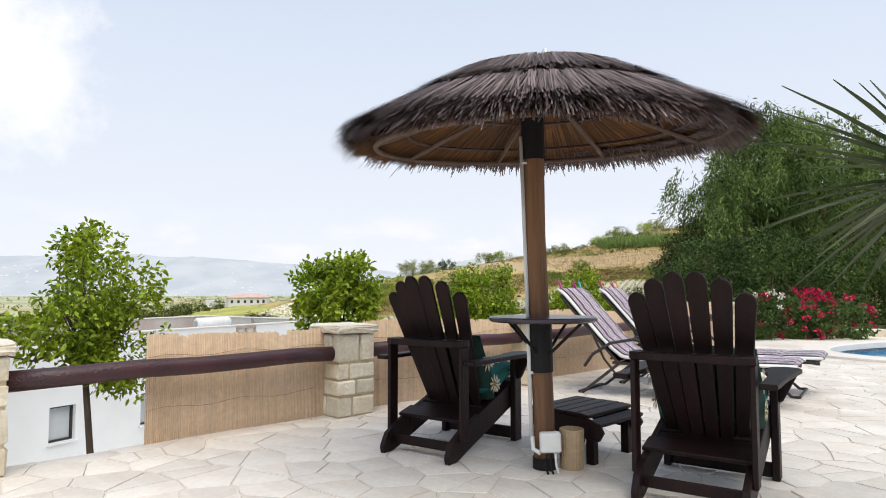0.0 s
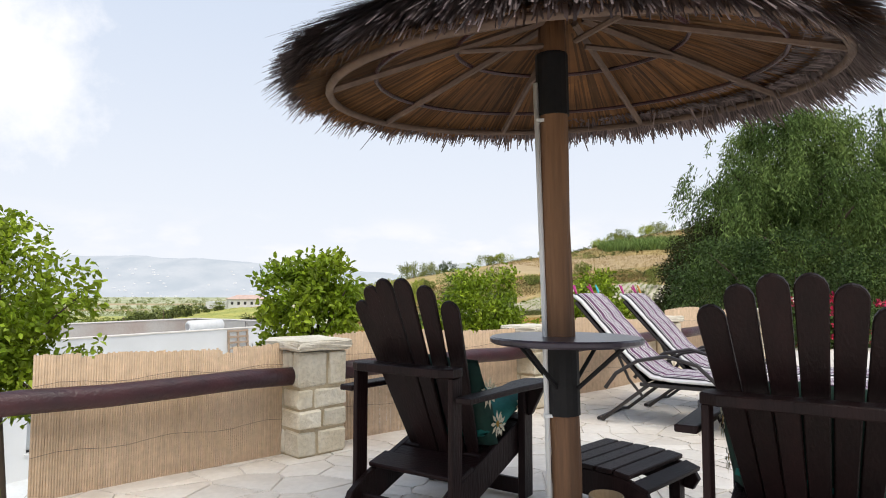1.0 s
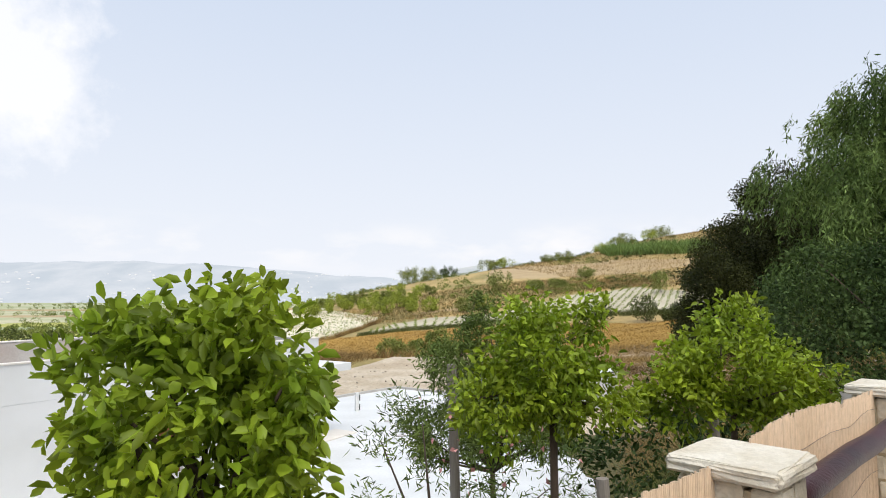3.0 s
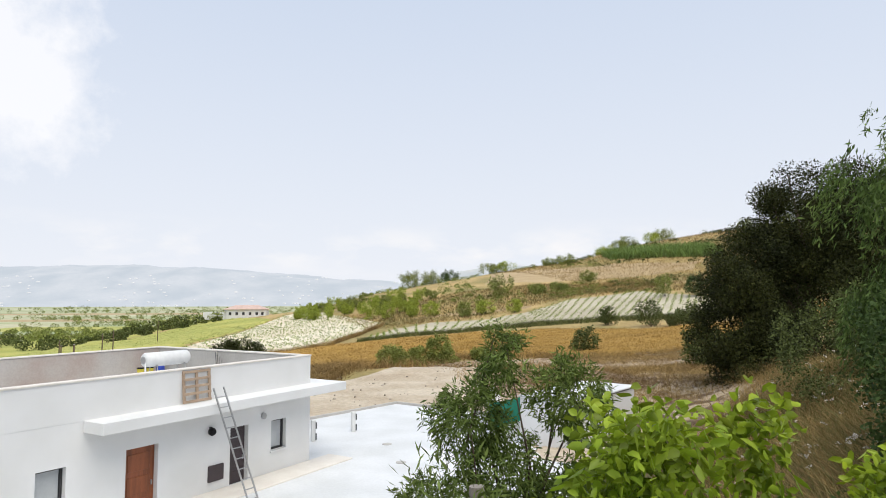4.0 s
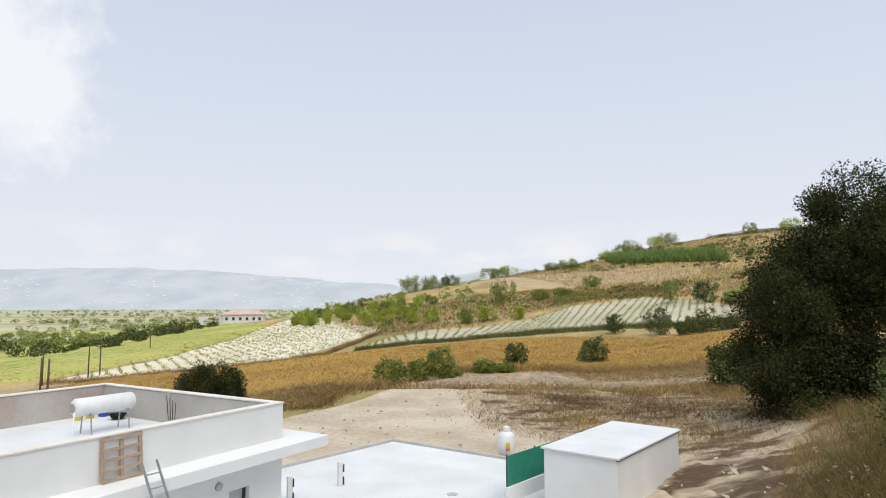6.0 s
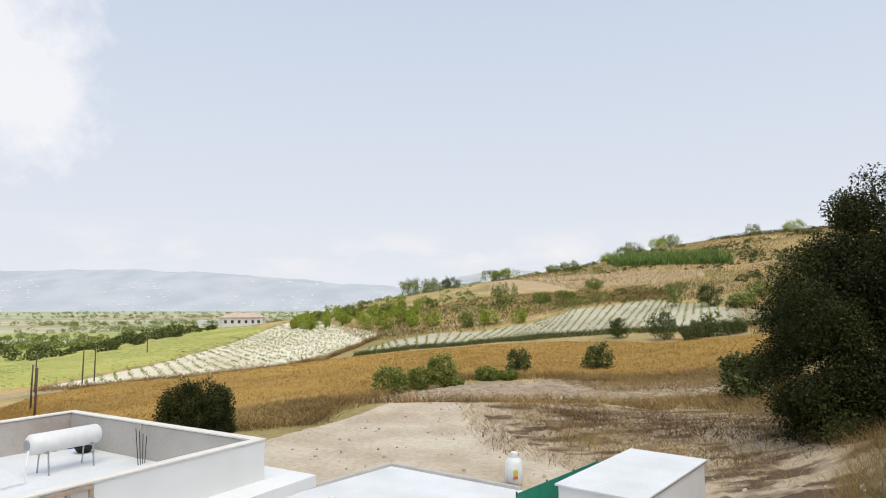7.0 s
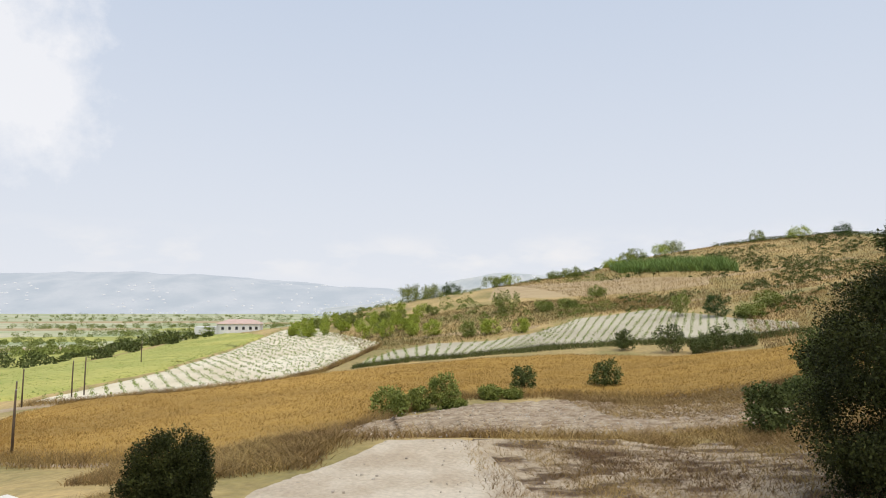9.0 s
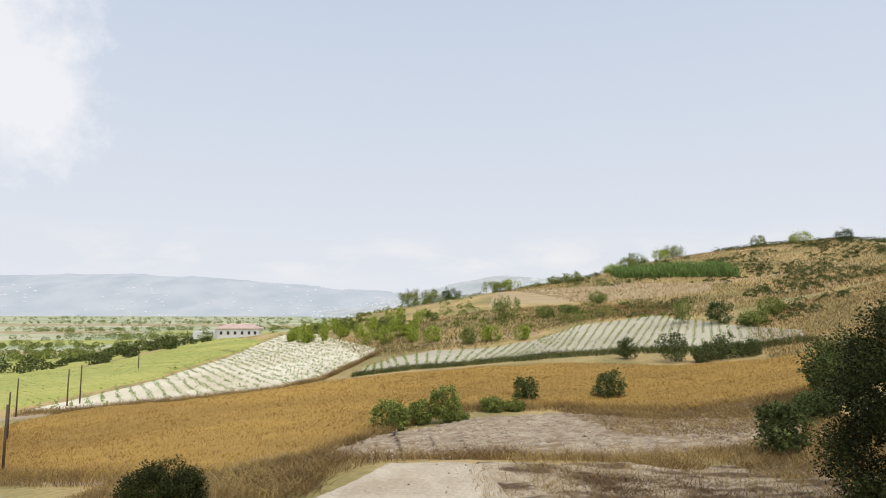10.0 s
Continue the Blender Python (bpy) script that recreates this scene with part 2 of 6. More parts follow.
M["shutter"] = material("pale roller blind", (0.50, 0.52, 0.53), (0.42, 0.44, 0.45), 1.5, 0.35, 0, 30, stain=0.1)
M["pallet"] = material("weathered pallet wood", (0.42, 0.31, 0.22), (0.34, 0.25, 0.18), 5, 0.9, 0.3, 40)
M["steel"] = material("galvanised steel", (0.45, 0.45, 0.45), (0.36, 0.36, 0.36), 6, 0.4, 0.1, 50, metal=0.7)
M["greenmesh"] = material("green shade netting", (0.015, 0.22, 0.14), (0.012, 0.18, 0.115), 3, 0.8, 0.2, 50)
M["blueplastic"] = material("blue plastic", (0.03, 0.07, 0.42), (0.03, 0.06, 0.36), 3, 0.4, 0, 30)
M["yellowlabel"] = material("yellow plastic", (0.60, 0.50, 0.05), (0.5, 0.42, 0.04), 3, 0.5, 0, 30)
M["redlabel"] = material("orange red print", (0.6, 0.16, 0.06), (0.5, 0.12, 0.06), 3, 0.5, 0, 30)
M["rooftile"] = material("terracotta roof", (0.60, 0.44, 0.38), (0.52, 0.37, 0.31), 0.6, 0.9, 0.2, 8)
M["postwood"] = material("grey weathered post", (0.27, 0.24, 0.21), (0.20, 0.17, 0.145), 6, 0.9, 0.5, 40, stretch=(2, 2, 0.2))
M["polebrown"] = material("brown utility pole", (0.11, 0.075, 0.05), (0.08, 0.055, 0.035), 2, 0.9, 0.3, 20)
M["rock"] = material("pale rock", (0.50, 0.44, 0.36), (0.36, 0.30, 0.24), 3, 0.95, 0.8, 18, vary=0.2)
M["teal"] = material("teal cushion cloth", (0.012, 0.16, 0.135), (0.01, 0.12, 0.105), 6, 0.85, 0.2, 60)
M["forest"] = material("dark green cushion cloth", (0.008, 0.045, 0.032), (0.008, 0.035, 0.026), 6, 0.85, 0.2, 60)
M["daisy"] = material("cream flower print", (0.66, 0.58, 0.36), (0.72, 0.68, 0.55), 8, 0.85, 0, 60)
M["daisyheart"] = material("ochre print", (0.42, 0.24, 0.04), (0.36, 0.2, 0.03), 8, 0.85, 0, 60)
M["pegblue"] = material("turquoise peg plastic", (0.05, 0.45, 0.55), (0.04, 0.4, 0.5), 8, 0.4, 0, 60)
M["pegpink"] = material("magenta peg plastic", (0.5, 0.03, 0.22), (0.45, 0.03, 0.2), 8, 0.4, 0, 60)
M["pegorange"] = material("orange peg plastic", (0.65, 0.28, 0.03), (0.6, 0.25, 0.03), 8, 0.4, 0, 60)
M["farhill"] = material("distant hillside", (0.34, 0.37, 0.40), (0.25, 0.29, 0.32), 0.0035, 1, 0, 0.03, stain=0.3)


def striped(name):
    """Cloth with stripes of plum, white and black across the local x."""
    m = bpy.data.materials.new(name)
    m.use_nodes = True
    nt = m.node_tree
    bsdf = nt.nodes["Principled BSDF"]
    tc = nt.nodes.new("ShaderNodeTexCoord")
    sx = nt.nodes.new("ShaderNodeSeparateXYZ")
    nt.links.new(tc.outputs["Object"], sx.inputs[0])
    f = nt.nodes.new("ShaderNodeMath")
    f.operation = "MULTIPLY_ADD"
    f.inputs[1].default_value, f.inputs[2].default_value = 1 / 0.19, 10.13
    nt.links.new(sx.outputs[0], f.inputs[0])
    g = nt.nodes.new("ShaderNodeMath")
    g.operation = "FRACT"
    nt.links.new(f.outputs[0], g.inputs[0])
    ramp = nt.nodes.new("ShaderNodeValToRGB")
    cr = ramp.color_ramp
    cr.interpolation = "CONSTANT"
    plum, white, dark, lilac = (0.10, 0.025, 0.085, 1), (0.66, 0.62, 0.64, 1), (0.018, 0.014, 0.022, 1), (0.30, 0.22, 0.33, 1)
    stops = [(0, plum), (0.22, white), (0.30, dark), (0.38, white), (0.44, dark), (0.52, white), (0.60, plum), (0.66, white),
             (0.72, dark), (0.79, lilac), (0.85, white), (0.93, dark)]
    cr.elements[0].color = plum
    cr.elements[1].position, cr.elements[1].color = stops[1]
    for p, c in stops[2:]:
        cr.elements.new(p).color = c
    nt.links.new(g.outputs[0], ramp.inputs[0])
    n = nt.nodes.new("ShaderNodeTexNoise")
    n.inputs["Scale"].default_value = 300
    nt.links.new(tc.outputs["Object"], n.inputs["Vector"])
    bp = nt.nodes.new("ShaderNodeBump")
    bp.inputs["Strength"].default_value, bp.inputs["Distance"].default_value = 0.4, 0.003
    nt.links.new(n.outputs[0], bp.inputs["Height"])
    nt.links.new(bp.outputs[0], bsdf.inputs["Normal"])
    nt.links.new(ramp.outputs[0], bsdf.inputs["Base Color"])
    bsdf.inputs["Roughness"].default_value = 0.9
    return m


M["stripes"] = striped("striped mattress cloth")


def plain(name, base, rough, alpha=1.0, transmission=0.0, emit=None):
    m = bpy.data.materials.new(name)
    m.use_nodes = True
    b = m.node_tree.nodes["Principled BSDF"]
    b.inputs["Base Color"].default_value, b.inputs["Roughness"].default_value = (*base, 1), rough
    b.inputs["Transmission Weight"].default_value = transmission
    return m


M["glass"] = plain("window glass", (0.25, 0.28, 0.29), 0.05)
M["water"] = material("pool water", (0.01, 0.19, 0.42), (0.02, 0.27, 0.52), 1.5, 0.06, 0.25, 5, stain=0.05, bump_size=0.02)


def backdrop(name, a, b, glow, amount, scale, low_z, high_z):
    """Distant land seen through kilometres of air; a glow mixed into the material stands for the haze."""
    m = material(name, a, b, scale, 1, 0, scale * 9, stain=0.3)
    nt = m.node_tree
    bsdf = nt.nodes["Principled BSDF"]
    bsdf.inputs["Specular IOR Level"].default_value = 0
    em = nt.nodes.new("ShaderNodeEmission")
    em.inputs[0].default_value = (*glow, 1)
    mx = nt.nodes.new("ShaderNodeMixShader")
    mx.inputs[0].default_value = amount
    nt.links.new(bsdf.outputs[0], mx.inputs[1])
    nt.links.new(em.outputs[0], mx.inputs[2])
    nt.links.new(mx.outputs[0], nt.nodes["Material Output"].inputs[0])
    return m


# glow colour and amount stand for the haze over ridges and village houses
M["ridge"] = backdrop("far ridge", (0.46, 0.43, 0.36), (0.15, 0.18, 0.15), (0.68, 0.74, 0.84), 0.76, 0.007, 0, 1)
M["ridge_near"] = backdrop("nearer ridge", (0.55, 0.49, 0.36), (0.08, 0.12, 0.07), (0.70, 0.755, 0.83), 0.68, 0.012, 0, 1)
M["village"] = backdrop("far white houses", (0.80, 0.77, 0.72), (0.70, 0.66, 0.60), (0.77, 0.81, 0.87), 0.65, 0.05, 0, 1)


# ---- building helpers ----
def to_ob(name, bm, mat, parent=None, label="", smooth=False):
    me = bpy.data.meshes.new(name)
    bm.normal_update()
    bm.to_mesh(me)
    bm.free()
    if smooth:
        me.shade_smooth()
    me.materials.append(mat)
    ob = new(name, me)
    if parent is not None:
        ob.parent = parent
    if label:
        tagged(ob, label)
    return ob


def part(name, bm, mat, parent, label="", smooth=False):
    return to_ob(name, bm, mat, parent, label, smooth)


def holder(name, label, category, m=None, group="", kind=""):
    ob = new(name)
    ob.empty_display_size = 0.2
    if m is not None:
        ob.matrix_basis = m
    return tagged(ob, label, category, group, kind)


def box(bm, cx, cy, cz, sx, sy, sz, rot=None, bevel=0.0):
    """A box by centre and full sizes, turned by rot, its edges eased by bevel."""
    tmp = bmesh.new()
    bmesh.ops.create_cube(tmp, size=1, matrix=Matrix.Diagonal((sx, sy, sz, 1)))
    if bevel:
        bmesh.ops.bevel(tmp, geom=tmp.edges[:], offset=bevel, segments=1, affect="EDGES", profile=0.7)
    m = Matrix.Translation((cx, cy, cz)) @ (rot or Matrix())
    join(bm, tmp, m)
    return bm


def join(bm, tmp, m=None):
    if m is not None:
        tmp.transform(m)
    me = bpy.data.meshes.new("tmp")
    tmp.to_mesh(me)
    tmp.free()
    bm.from_mesh(me)
    bpy.data.meshes.remove(me)
    return bm


def boxed(*args, **kw):
    return box(bmesh.new(), *args, **kw)


def tube(bm, pts, r, sides=8, r_end=None, caps=True):
    """A round tube through pts, tapering from r to r_end."""
    pts = [Vector(p) for p in pts]
    r_end = r if r_end is None else r_end
    rings = []
    up = Vector((0.03, 0.05, 1)).normalized()
    for i, p in enumerate(pts):
        a, b = pts[max(i - 1, 0)], pts[min(i + 1, len(pts) - 1)]
        d = (b - a).normalized()
        ref = up if abs(d.dot(up)) < 0.95 else Vector((1, 0, 0))
        u = d.cross(ref).normalized()
        v = d.cross(u)
        rr = r + (r_end - r) * i / max(len(pts) - 1, 1)
        rings.append([bm.verts.new(p + (u * math.cos(k * 2 * math.pi / sides) + v * math.sin(k * 2 * math.pi / sides)) * rr) for k in range(sides)])
    for ra, rb in zip(rings, rings[1:]):
        for k in range(sides):
            bm.faces.new((ra[k], ra[(k + 1) % sides], rb[(k + 1) % sides], rb[k]))
    if caps:
        bm.faces.new(rings[0][::-1])
        bm.faces.new(rings[-1])
    return bm


def tubed(pts, r, sides=8, r_end=None):
    return tube(bmesh.new(), pts, r, sides, r_end)


def board(outline, thick, m=None, bevel=0.004):
    """A board: its outline in the local xz plane, thick along y, edges eased."""
    bm = bmesh.new()
    f = bm.faces.new([bm.verts.new((x, -thick / 2, z)) for x, z in outline])
    r = bmesh.ops.extrude_face_region(bm, geom=[f])
    bmesh.ops.translate(bm, vec=(0, thick, 0), verts=[v for v in r["geom"] if isinstance(v, bmesh.types.BMVert)])
    bmesh.ops.recalc_face_normals(bm, faces=bm.faces[:])
    if bevel:
        sharp = [e for e in bm.edges if len(e.link_faces) == 2 and e.calc_face_angle() > 1.2]
        bmesh.ops.bevel(bm, geom=sharp, offset=bevel, segments=1, affect="EDGES")
    if m is not None:
        bm.transform(m)
    return bm


def lathe(profile, sides=24, m=None):
    bm = bmesh.new()
    rings = []
    for r, z in profile:
        rings.append([bm.verts.new((max(r, 1e-4) * math.cos(k * 2 * math.pi / sides), max(r, 1e-4) * math.sin(k * 2 * math.pi / sides), z)) for k in range(sides)])
    for a, b in zip(rings, rings[1:]):
        for k in range(sides):
            bm.faces.new((a[k], a[(k + 1) % sides], b[(k + 1) % sides], b[k]))
    bm.faces.new(rings[0][::-1])
    bm.faces.new(rings[-1])
    if m is not None:
        bm.transform(m)
    return bm


def raw_mesh(name, verts, faces, mat, parent=None, smooth=False):
    """One mesh from numpy arrays of corners and of equal-sized faces."""
    me = bpy.data.meshes.new(name)
    verts, faces = np.asarray(verts, np.float32), np.asarray(faces, np.int32)
    k = faces.shape[1]
    me.vertices.add(len(verts))
    me.vertices.foreach_set("co", verts.ravel())
    me.loops.add(faces.size)
    me.loops.foreach_set("vertex_index", faces.ravel())
    me.polygons.add(len(faces))
    me.polygons.foreach_set("loop_start", np.arange(0, faces.size, k, dtype=np.int32))
    me.update(calc_edges=True)
    if smooth:
        me.shade_smooth()
    me.materials.append(mat)
    ob = new(name, me)
    if parent is not None:
        ob.parent = parent
    return ob


RNG = np.random.default_rng(7)


def unit(v):
    return v / np.maximum(np.linalg.norm(v, axis=-1, keepdims=True), 1e-9)


def leaves(pos, length, width, out=None, droop=0.3, fold=0.25, spread=0.9, oval=False):
    """Folded four-cornered leaves at pos; out: the way each grows. Returns corners and faces."""
    n = len(pos)
    d = RNG.normal(size=(n, 3)) * spread
    if out is not None:
        d = d + out
    d[:, 2] -= droop
    d = unit(d)
    s = unit(np.cross(d, RNG.normal(size=(n, 3))))
    nrm = np.cross(d, s)
    ln = (length * RNG.uniform(0.6, 1.3, n))[:, None]
    wd = (width * RNG.uniform(0.7, 1.2, n))[:, None]
    base, tip = pos, pos + d * ln
    if oval:   # six corners, folded along the midrib
        lo, hi = pos + d * ln * 0.32 + nrm * wd * fold, pos + d * ln * 0.72 + nrm * wd * fold
        tip = tip - np.array([0, 0, 0.12]) * ln
        v = np.stack([base, lo + s * wd * 0.5, hi + s * wd * 0.42, tip, hi - s * wd * 0.42, lo - s * wd * 0.5], 1).reshape(-1, 3)
        k = np.arange(n)[:, None] * 6
        return v, np.stack([k + np.array([0, 1, 2, 3]), k + np.array([0, 3, 4, 5])], 1).reshape(-1, 4)
    mid = pos + d * ln * 0.5 + nrm * wd * fold
    v = np.stack([base, mid + s * wd * 0.5, tip, mid - s * wd * 0.5], 1).reshape(-1, 3)
    f = np.arange(4 * n).reshape(-1, 4)
    return v, f


def crown_points(blobs, n_clumps, per, clump_r, hollow=0.45):
    """Leaf places in clumps spread through a set of ellipsoids (x, y, z, rx, ry, rz); and the way outwards."""
    blobs = np.asarray(blobs, float)
    vol = np.prod(blobs[:, 3:], axis=1) ** 0.7
    pick = RNG.choice(len(blobs), n_clumps, p=vol / vol.sum())
    d = unit(RNG.normal(size=(n_clumps, 3)))
    r = RNG.uniform(hollow, 1.0, n_clumps) ** 0.6
    c = blobs[pick, :3] + d * blobs[pick, 3:] * r[:, None]
    pos = np.repeat(c, per, 0) + unit(RNG.normal(size=(n_clumps * per, 3))) * clump_r * (RNG.random(n_clumps * per) ** 0.45)[:, None]
    return c, pos, np.repeat(d, per, 0)


def strands(blobs, n_str, per, length, hollow):
    """Leaf places along hanging twigs that start in the outer crown; the way is downwards."""
    k = 14
    c, _, d = crown_points(blobs, n_str // k, 1, 0.0, hollow)
    n_str = n_str // k * k
    c = np.repeat(c, k, 0) + RNG.normal(size=(n_str, 3)) * 0.17
    d = np.repeat(d, k, 0)
    u = np.tile(np.linspace(0, 1, per), n_str)[:, None]
    ln = np.repeat(length * RNG.uniform(0.5, 1.3, n_str), per)[:, None]
    out = np.repeat(d * np.array([1, 1, 0.3]), per, 0)
    pos = np.repeat(c, per, 0) + out * 0.35 * ln * np.sqrt(u) - np.array([0, 0, 1.0]) * ln * u**1.5 + RNG.normal(size=(n_str * per, 3)) * 0.05
    return c, pos, out * 0.5 + np.array([0, 0, -0.6])


def tree(name, label, category, blobs, base, leaf_mat, n_clumps, per, clump_r, leaf_len, leaf_wid, droop=0.3, trunk_r=0.08,
         limbs=7, group="", hollow=0.45, spread=0.9, bark="bark", hang=0.0, fork_at=0.55, oval=False):
    """Trunk, limbs reaching into the crown, and a crown of separate leaves."""
    base = Vector(base)
    ob = holder(name, label, category, Matrix.Translation(base), group)
    b = np.asarray(blobs, float).copy()
    b[:, :3] -= np.array(base)
    c, pos, out = strands(b, n_clumps, per, hang, hollow) if hang else crown_points(b, n_clumps, per, clump_r, hollow)
    v, f = leaves(pos, leaf_len, leaf_wid, out * 0.7, droop, spread=spread, oval=oval)
    raw_mesh("crown", v, f, M[leaf_mat], ob)
    mid = Vector(b[:, :3].mean(0))
    fork = Vector((mid.x * 0.5, mid.y * 0.5, mid.z * fork_at))
    bm = tubed([(0, 0, -0.15), (fork.x * 0.2, fork.y * 0.35, fork.z * 0.4), fork], trunk_r, 8, trunk_r * 0.75)
    for i in RNG.choice(len(c), min(limbs, len(c)), replace=False):
        e = Vector(c[i])
        k = fork.lerp(e, 0.5) + Vector(RNG.normal(size=3) * 0.08 * (e - fork).length)
        tube(bm, [fork, k, e], trunk_r * 0.5, 6, trunk_r * 0.1)
    part("trunk", bm, M[bark], ob, smooth=True)
    return ob


def bush(name, label, category, blobs, leaf_mat, n_clumps, per, clump_r, leaf_len, leaf_wid, base=None, droop=0.1, group="", hollow=0.5, stems=5):
    """A shrub: leaves in clumps on thin stems from the ground."""
    b = np.asarray(blobs, float).copy()
    if base is None:
        base = (b[0, 0], b[0, 1], (b[:, 2] - b[:, 5]).min())
    base = Vector(base)
    b[:, :3] -= np.array(base)
    ob = holder(name, label, category, Matrix.Translation(base), group)
    c, pos, out = crown_points(b, n_clumps, per, clump_r, hollow)
    v, f = leaves(pos, leaf_len, leaf_wid, out * 0.8, droop)
    raw_mesh("crown", v, f, M[leaf_mat], ob)
    bm = bmesh.new()
    for i in RNG.choice(len(c), min(stems, len(c)), replace=False):
        e = Vector(c[i])
        tube(bm, [(RNG.normal() * 0.04, RNG.normal() * 0.04, -0.1), e * 0.5 + Vector((0, 0, 0.1 * e.length)), e], max(0.012, e.length * 0.014), 5, 0.005)
    part("stems", bm, M["bark"], ob, smooth=True)
    return ob


def blades(pos, height, width, lean=0.35):
    """Upright tapering grass blades, bent once. Returns corners and faces."""
    n = len(pos)
    a = RNG.uniform(0, 2 * np.pi, n)
    s = np.stack([np.cos(a), np.sin(a), 0 * a], 1)
    b = RNG.normal(size=(n, 3)) * lean
    b[:, 2] = 1
    h = (height * RNG.uniform(0.5, 1.3, n))[:, None]
    mid = pos + b * h * 0.5
    b2 = b.copy()
    b2[:, :2] *= 1.8
    tip = pos + b2 * h
    w = (width * RNG.uniform(0.6, 1.2, n))[:, None]
    v = np.stack([pos - s * w, pos + s * w, mid + s * w * 0.7, mid - s * w * 0.7, tip + s * w * 0.12, tip - s * w * 0.12], 1).reshape(-1, 3)
    k = np.arange(n)[:, None] * 6
    f = np.concatenate([k + np.array([0, 1, 2, 3]), k + np.array([3, 2, 4, 5])])
    return v, f


def on_ground(x, y, lift=0.0):
    return np.stack([x, y, ground_z(x, y) + lift], 1)


# ---- the land ----
GRID_X = np.array([-160, -100, -60, -30, 0, 30, 60, 100, 170.0])
GRID_Y = np.array([10, 40, 70, 100, 140, 180, 230, 300, 380.0])
GRID_Z = np.array([
    [-12.3, -8.8, -6.6, -5.1, -4.6, -1.8, 1.9, 4.8, 10.7],
    [-13.7, -10.6, -8.3, -6.2, -4.7, -2.6, 1.8, 5.7, 12.2],
    [-15.5, -12.7, -10.8, -9.1, -6.6, -4.6, 0.9, 6.8, 14.3],
    [-16.9, -14.4, -12.3, -9.4, -7.7, -6.9, -1.1, 7.6, 16.5],
    [-18.2, -14.0, -11.4, -9.1, -6.7, -5.7, -2.7, 8.0, 19.8],
    [-18.9, -12.7, -9.8, -8.3, -5.3, -2.1, 1.1, 9.6, 23.6],
    [-19.5, -11.9, -8.3, -4.0, 1.8, 5.3, 6.2, 13.4, 26.5],
    [-17.8, -8.1, -2.5, 4.5, 9.5, 14.5, 18.5, 27.5, 37.0],
    [-20.9, -17.0, -12.0, -3.0, 4.0, 10.0, 17.0, 28.0, 36.0]])


def hermite(knots, values, q):
    """Smooth interpolation of columns of values at q."""
    slopes = np.gradient(values, knots, axis=0)
    q = np.clip(q, knots[0], knots[-1])
    i = np.clip(np.searchsorted(knots, q) - 1, 0, len(knots) - 2)
    span = knots[i + 1] - knots[i]
    u, c = (q - knots[i]) / span, np.arange(len(q))
    return ((2 * u**3 - 3 * u**2 + 1) * values[i, c] + (u**3 - 2 * u**2 + u) * span * slopes[i, c]
            + (3 * u**2 - 2 * u**3) * values[i + 1, c] + (u**3 - u**2) * span * slopes[i + 1, c])


def step01(a, b, v):
    u = np.clip((v - a) / (b - a), 0, 1)
    return u * u * (3 - 2 * u)


def ground_z(x, y):
    """Height of the land, in metres, at plan places x, y."""
    x, y = np.atleast_1d(np.asarray(x, float)), np.atleast_1d(np.asarray(y, float))
    n = len(x)
    rows = np.stack([hermite(GRID_X, np.repeat(r[:, None], n, 1), x) for r in GRID_Z])
    z = hermite(GRID_Y, rows, y)
    # the level building lot with the house, its banked edge and the ditch behind
    lot = step01(9, 5, np.hypot(np.maximum(np.abs(x + 1) - 9, 0), np.maximum(np.abs(y - 38) - 20, 0)))
    z = z * (1 - lot) - 4.72 * lot
    z = z + 0.5 * np.exp(-((x + 2) ** 2 / 60 + (y - 60.5) ** 2 / 9))
    # grassy bank that rises beside the carob trees
    z = z + 3.0 * np.exp(-((x - 17) ** 2 / 60 + (y - 27) ** 2 / 150))
    # the terrace fill
    out = (x + 0.72) * -0.72 + (y - 4.95) * 0.69
    side = step01(0.6, 9.0, out)
    z = z * side + (1 - side) * np.minimum(-0.9, z + 6)
    # the valley behind the ridge, out to the plain
    far = step01(330, 520, y)
    z = z * (1 - far) - 26 * far
    west = step01(-150, -400, x)
    z = z * (1 - west) - 26 * west
    return z + 0.12 * np.sin(x * 0.31 + 1.3 * np.sin(y * 0.17)) * np.sin(y * 0.23 + x * 0.05) * step01(45, 80, y)


def axis_lines(*runs):
    out = []
    for a, b, s in runs:
        out.extend(np.arange(a, b, s).tolist())
    return np.array(sorted(set(round(v, 3) for v in out)))


gx = axis_lines((-4800, -800, 200), (-800, -200, 40), (-200, -16, 3), (-16, 28, 0.6), (28, 200, 3), (200, 800, 40), (800, 4801, 200))
gy = axis_lines((-600, -60, 60), (-60, -4, 8), (-4, 72, 0.6), (72, 400, 3), (400, 1000, 25), (1000, 4901, 150))
mx_, my_ = np.meshgrid(gx, gy)
mz_ = ground_z(mx_.ravel(), my_.ravel())
rough = 0.025 * np.sin(mx_.ravel() * 2.3 + np.sin(my_.ravel() * 1.7)) * np.sin(my_.ravel() * 2.9)
idx = np.arange(mx_.size).reshape(mx_.shape)
quads = np.stack([idx[:-1, :-1], idx[:-1, 1:], idx[1:, 1:], idx[1:, :-1]], -1).reshape(-1, 4)
ground = raw_mesh("ground", np.stack([mx_.ravel(), my_.ravel(), mz_ + rough * (my_.ravel() < 75)], 1), quads, M["land"], smooth=True)
ground.data.materials.append(M["bank"])
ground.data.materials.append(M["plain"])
cen_x = (mx_[:-1, :-1] + mx_[1:, 1:]).ravel() / 2
cen_y = (my_[:-1, :-1] + my_[1:, 1:]).ravel() / 2
slot = np.zeros(len(quads), np.int32)
slot[(cen_y < 32 + cen_x * 0.8) & (cen_y < 70) & (cen_x > -20)] = 1
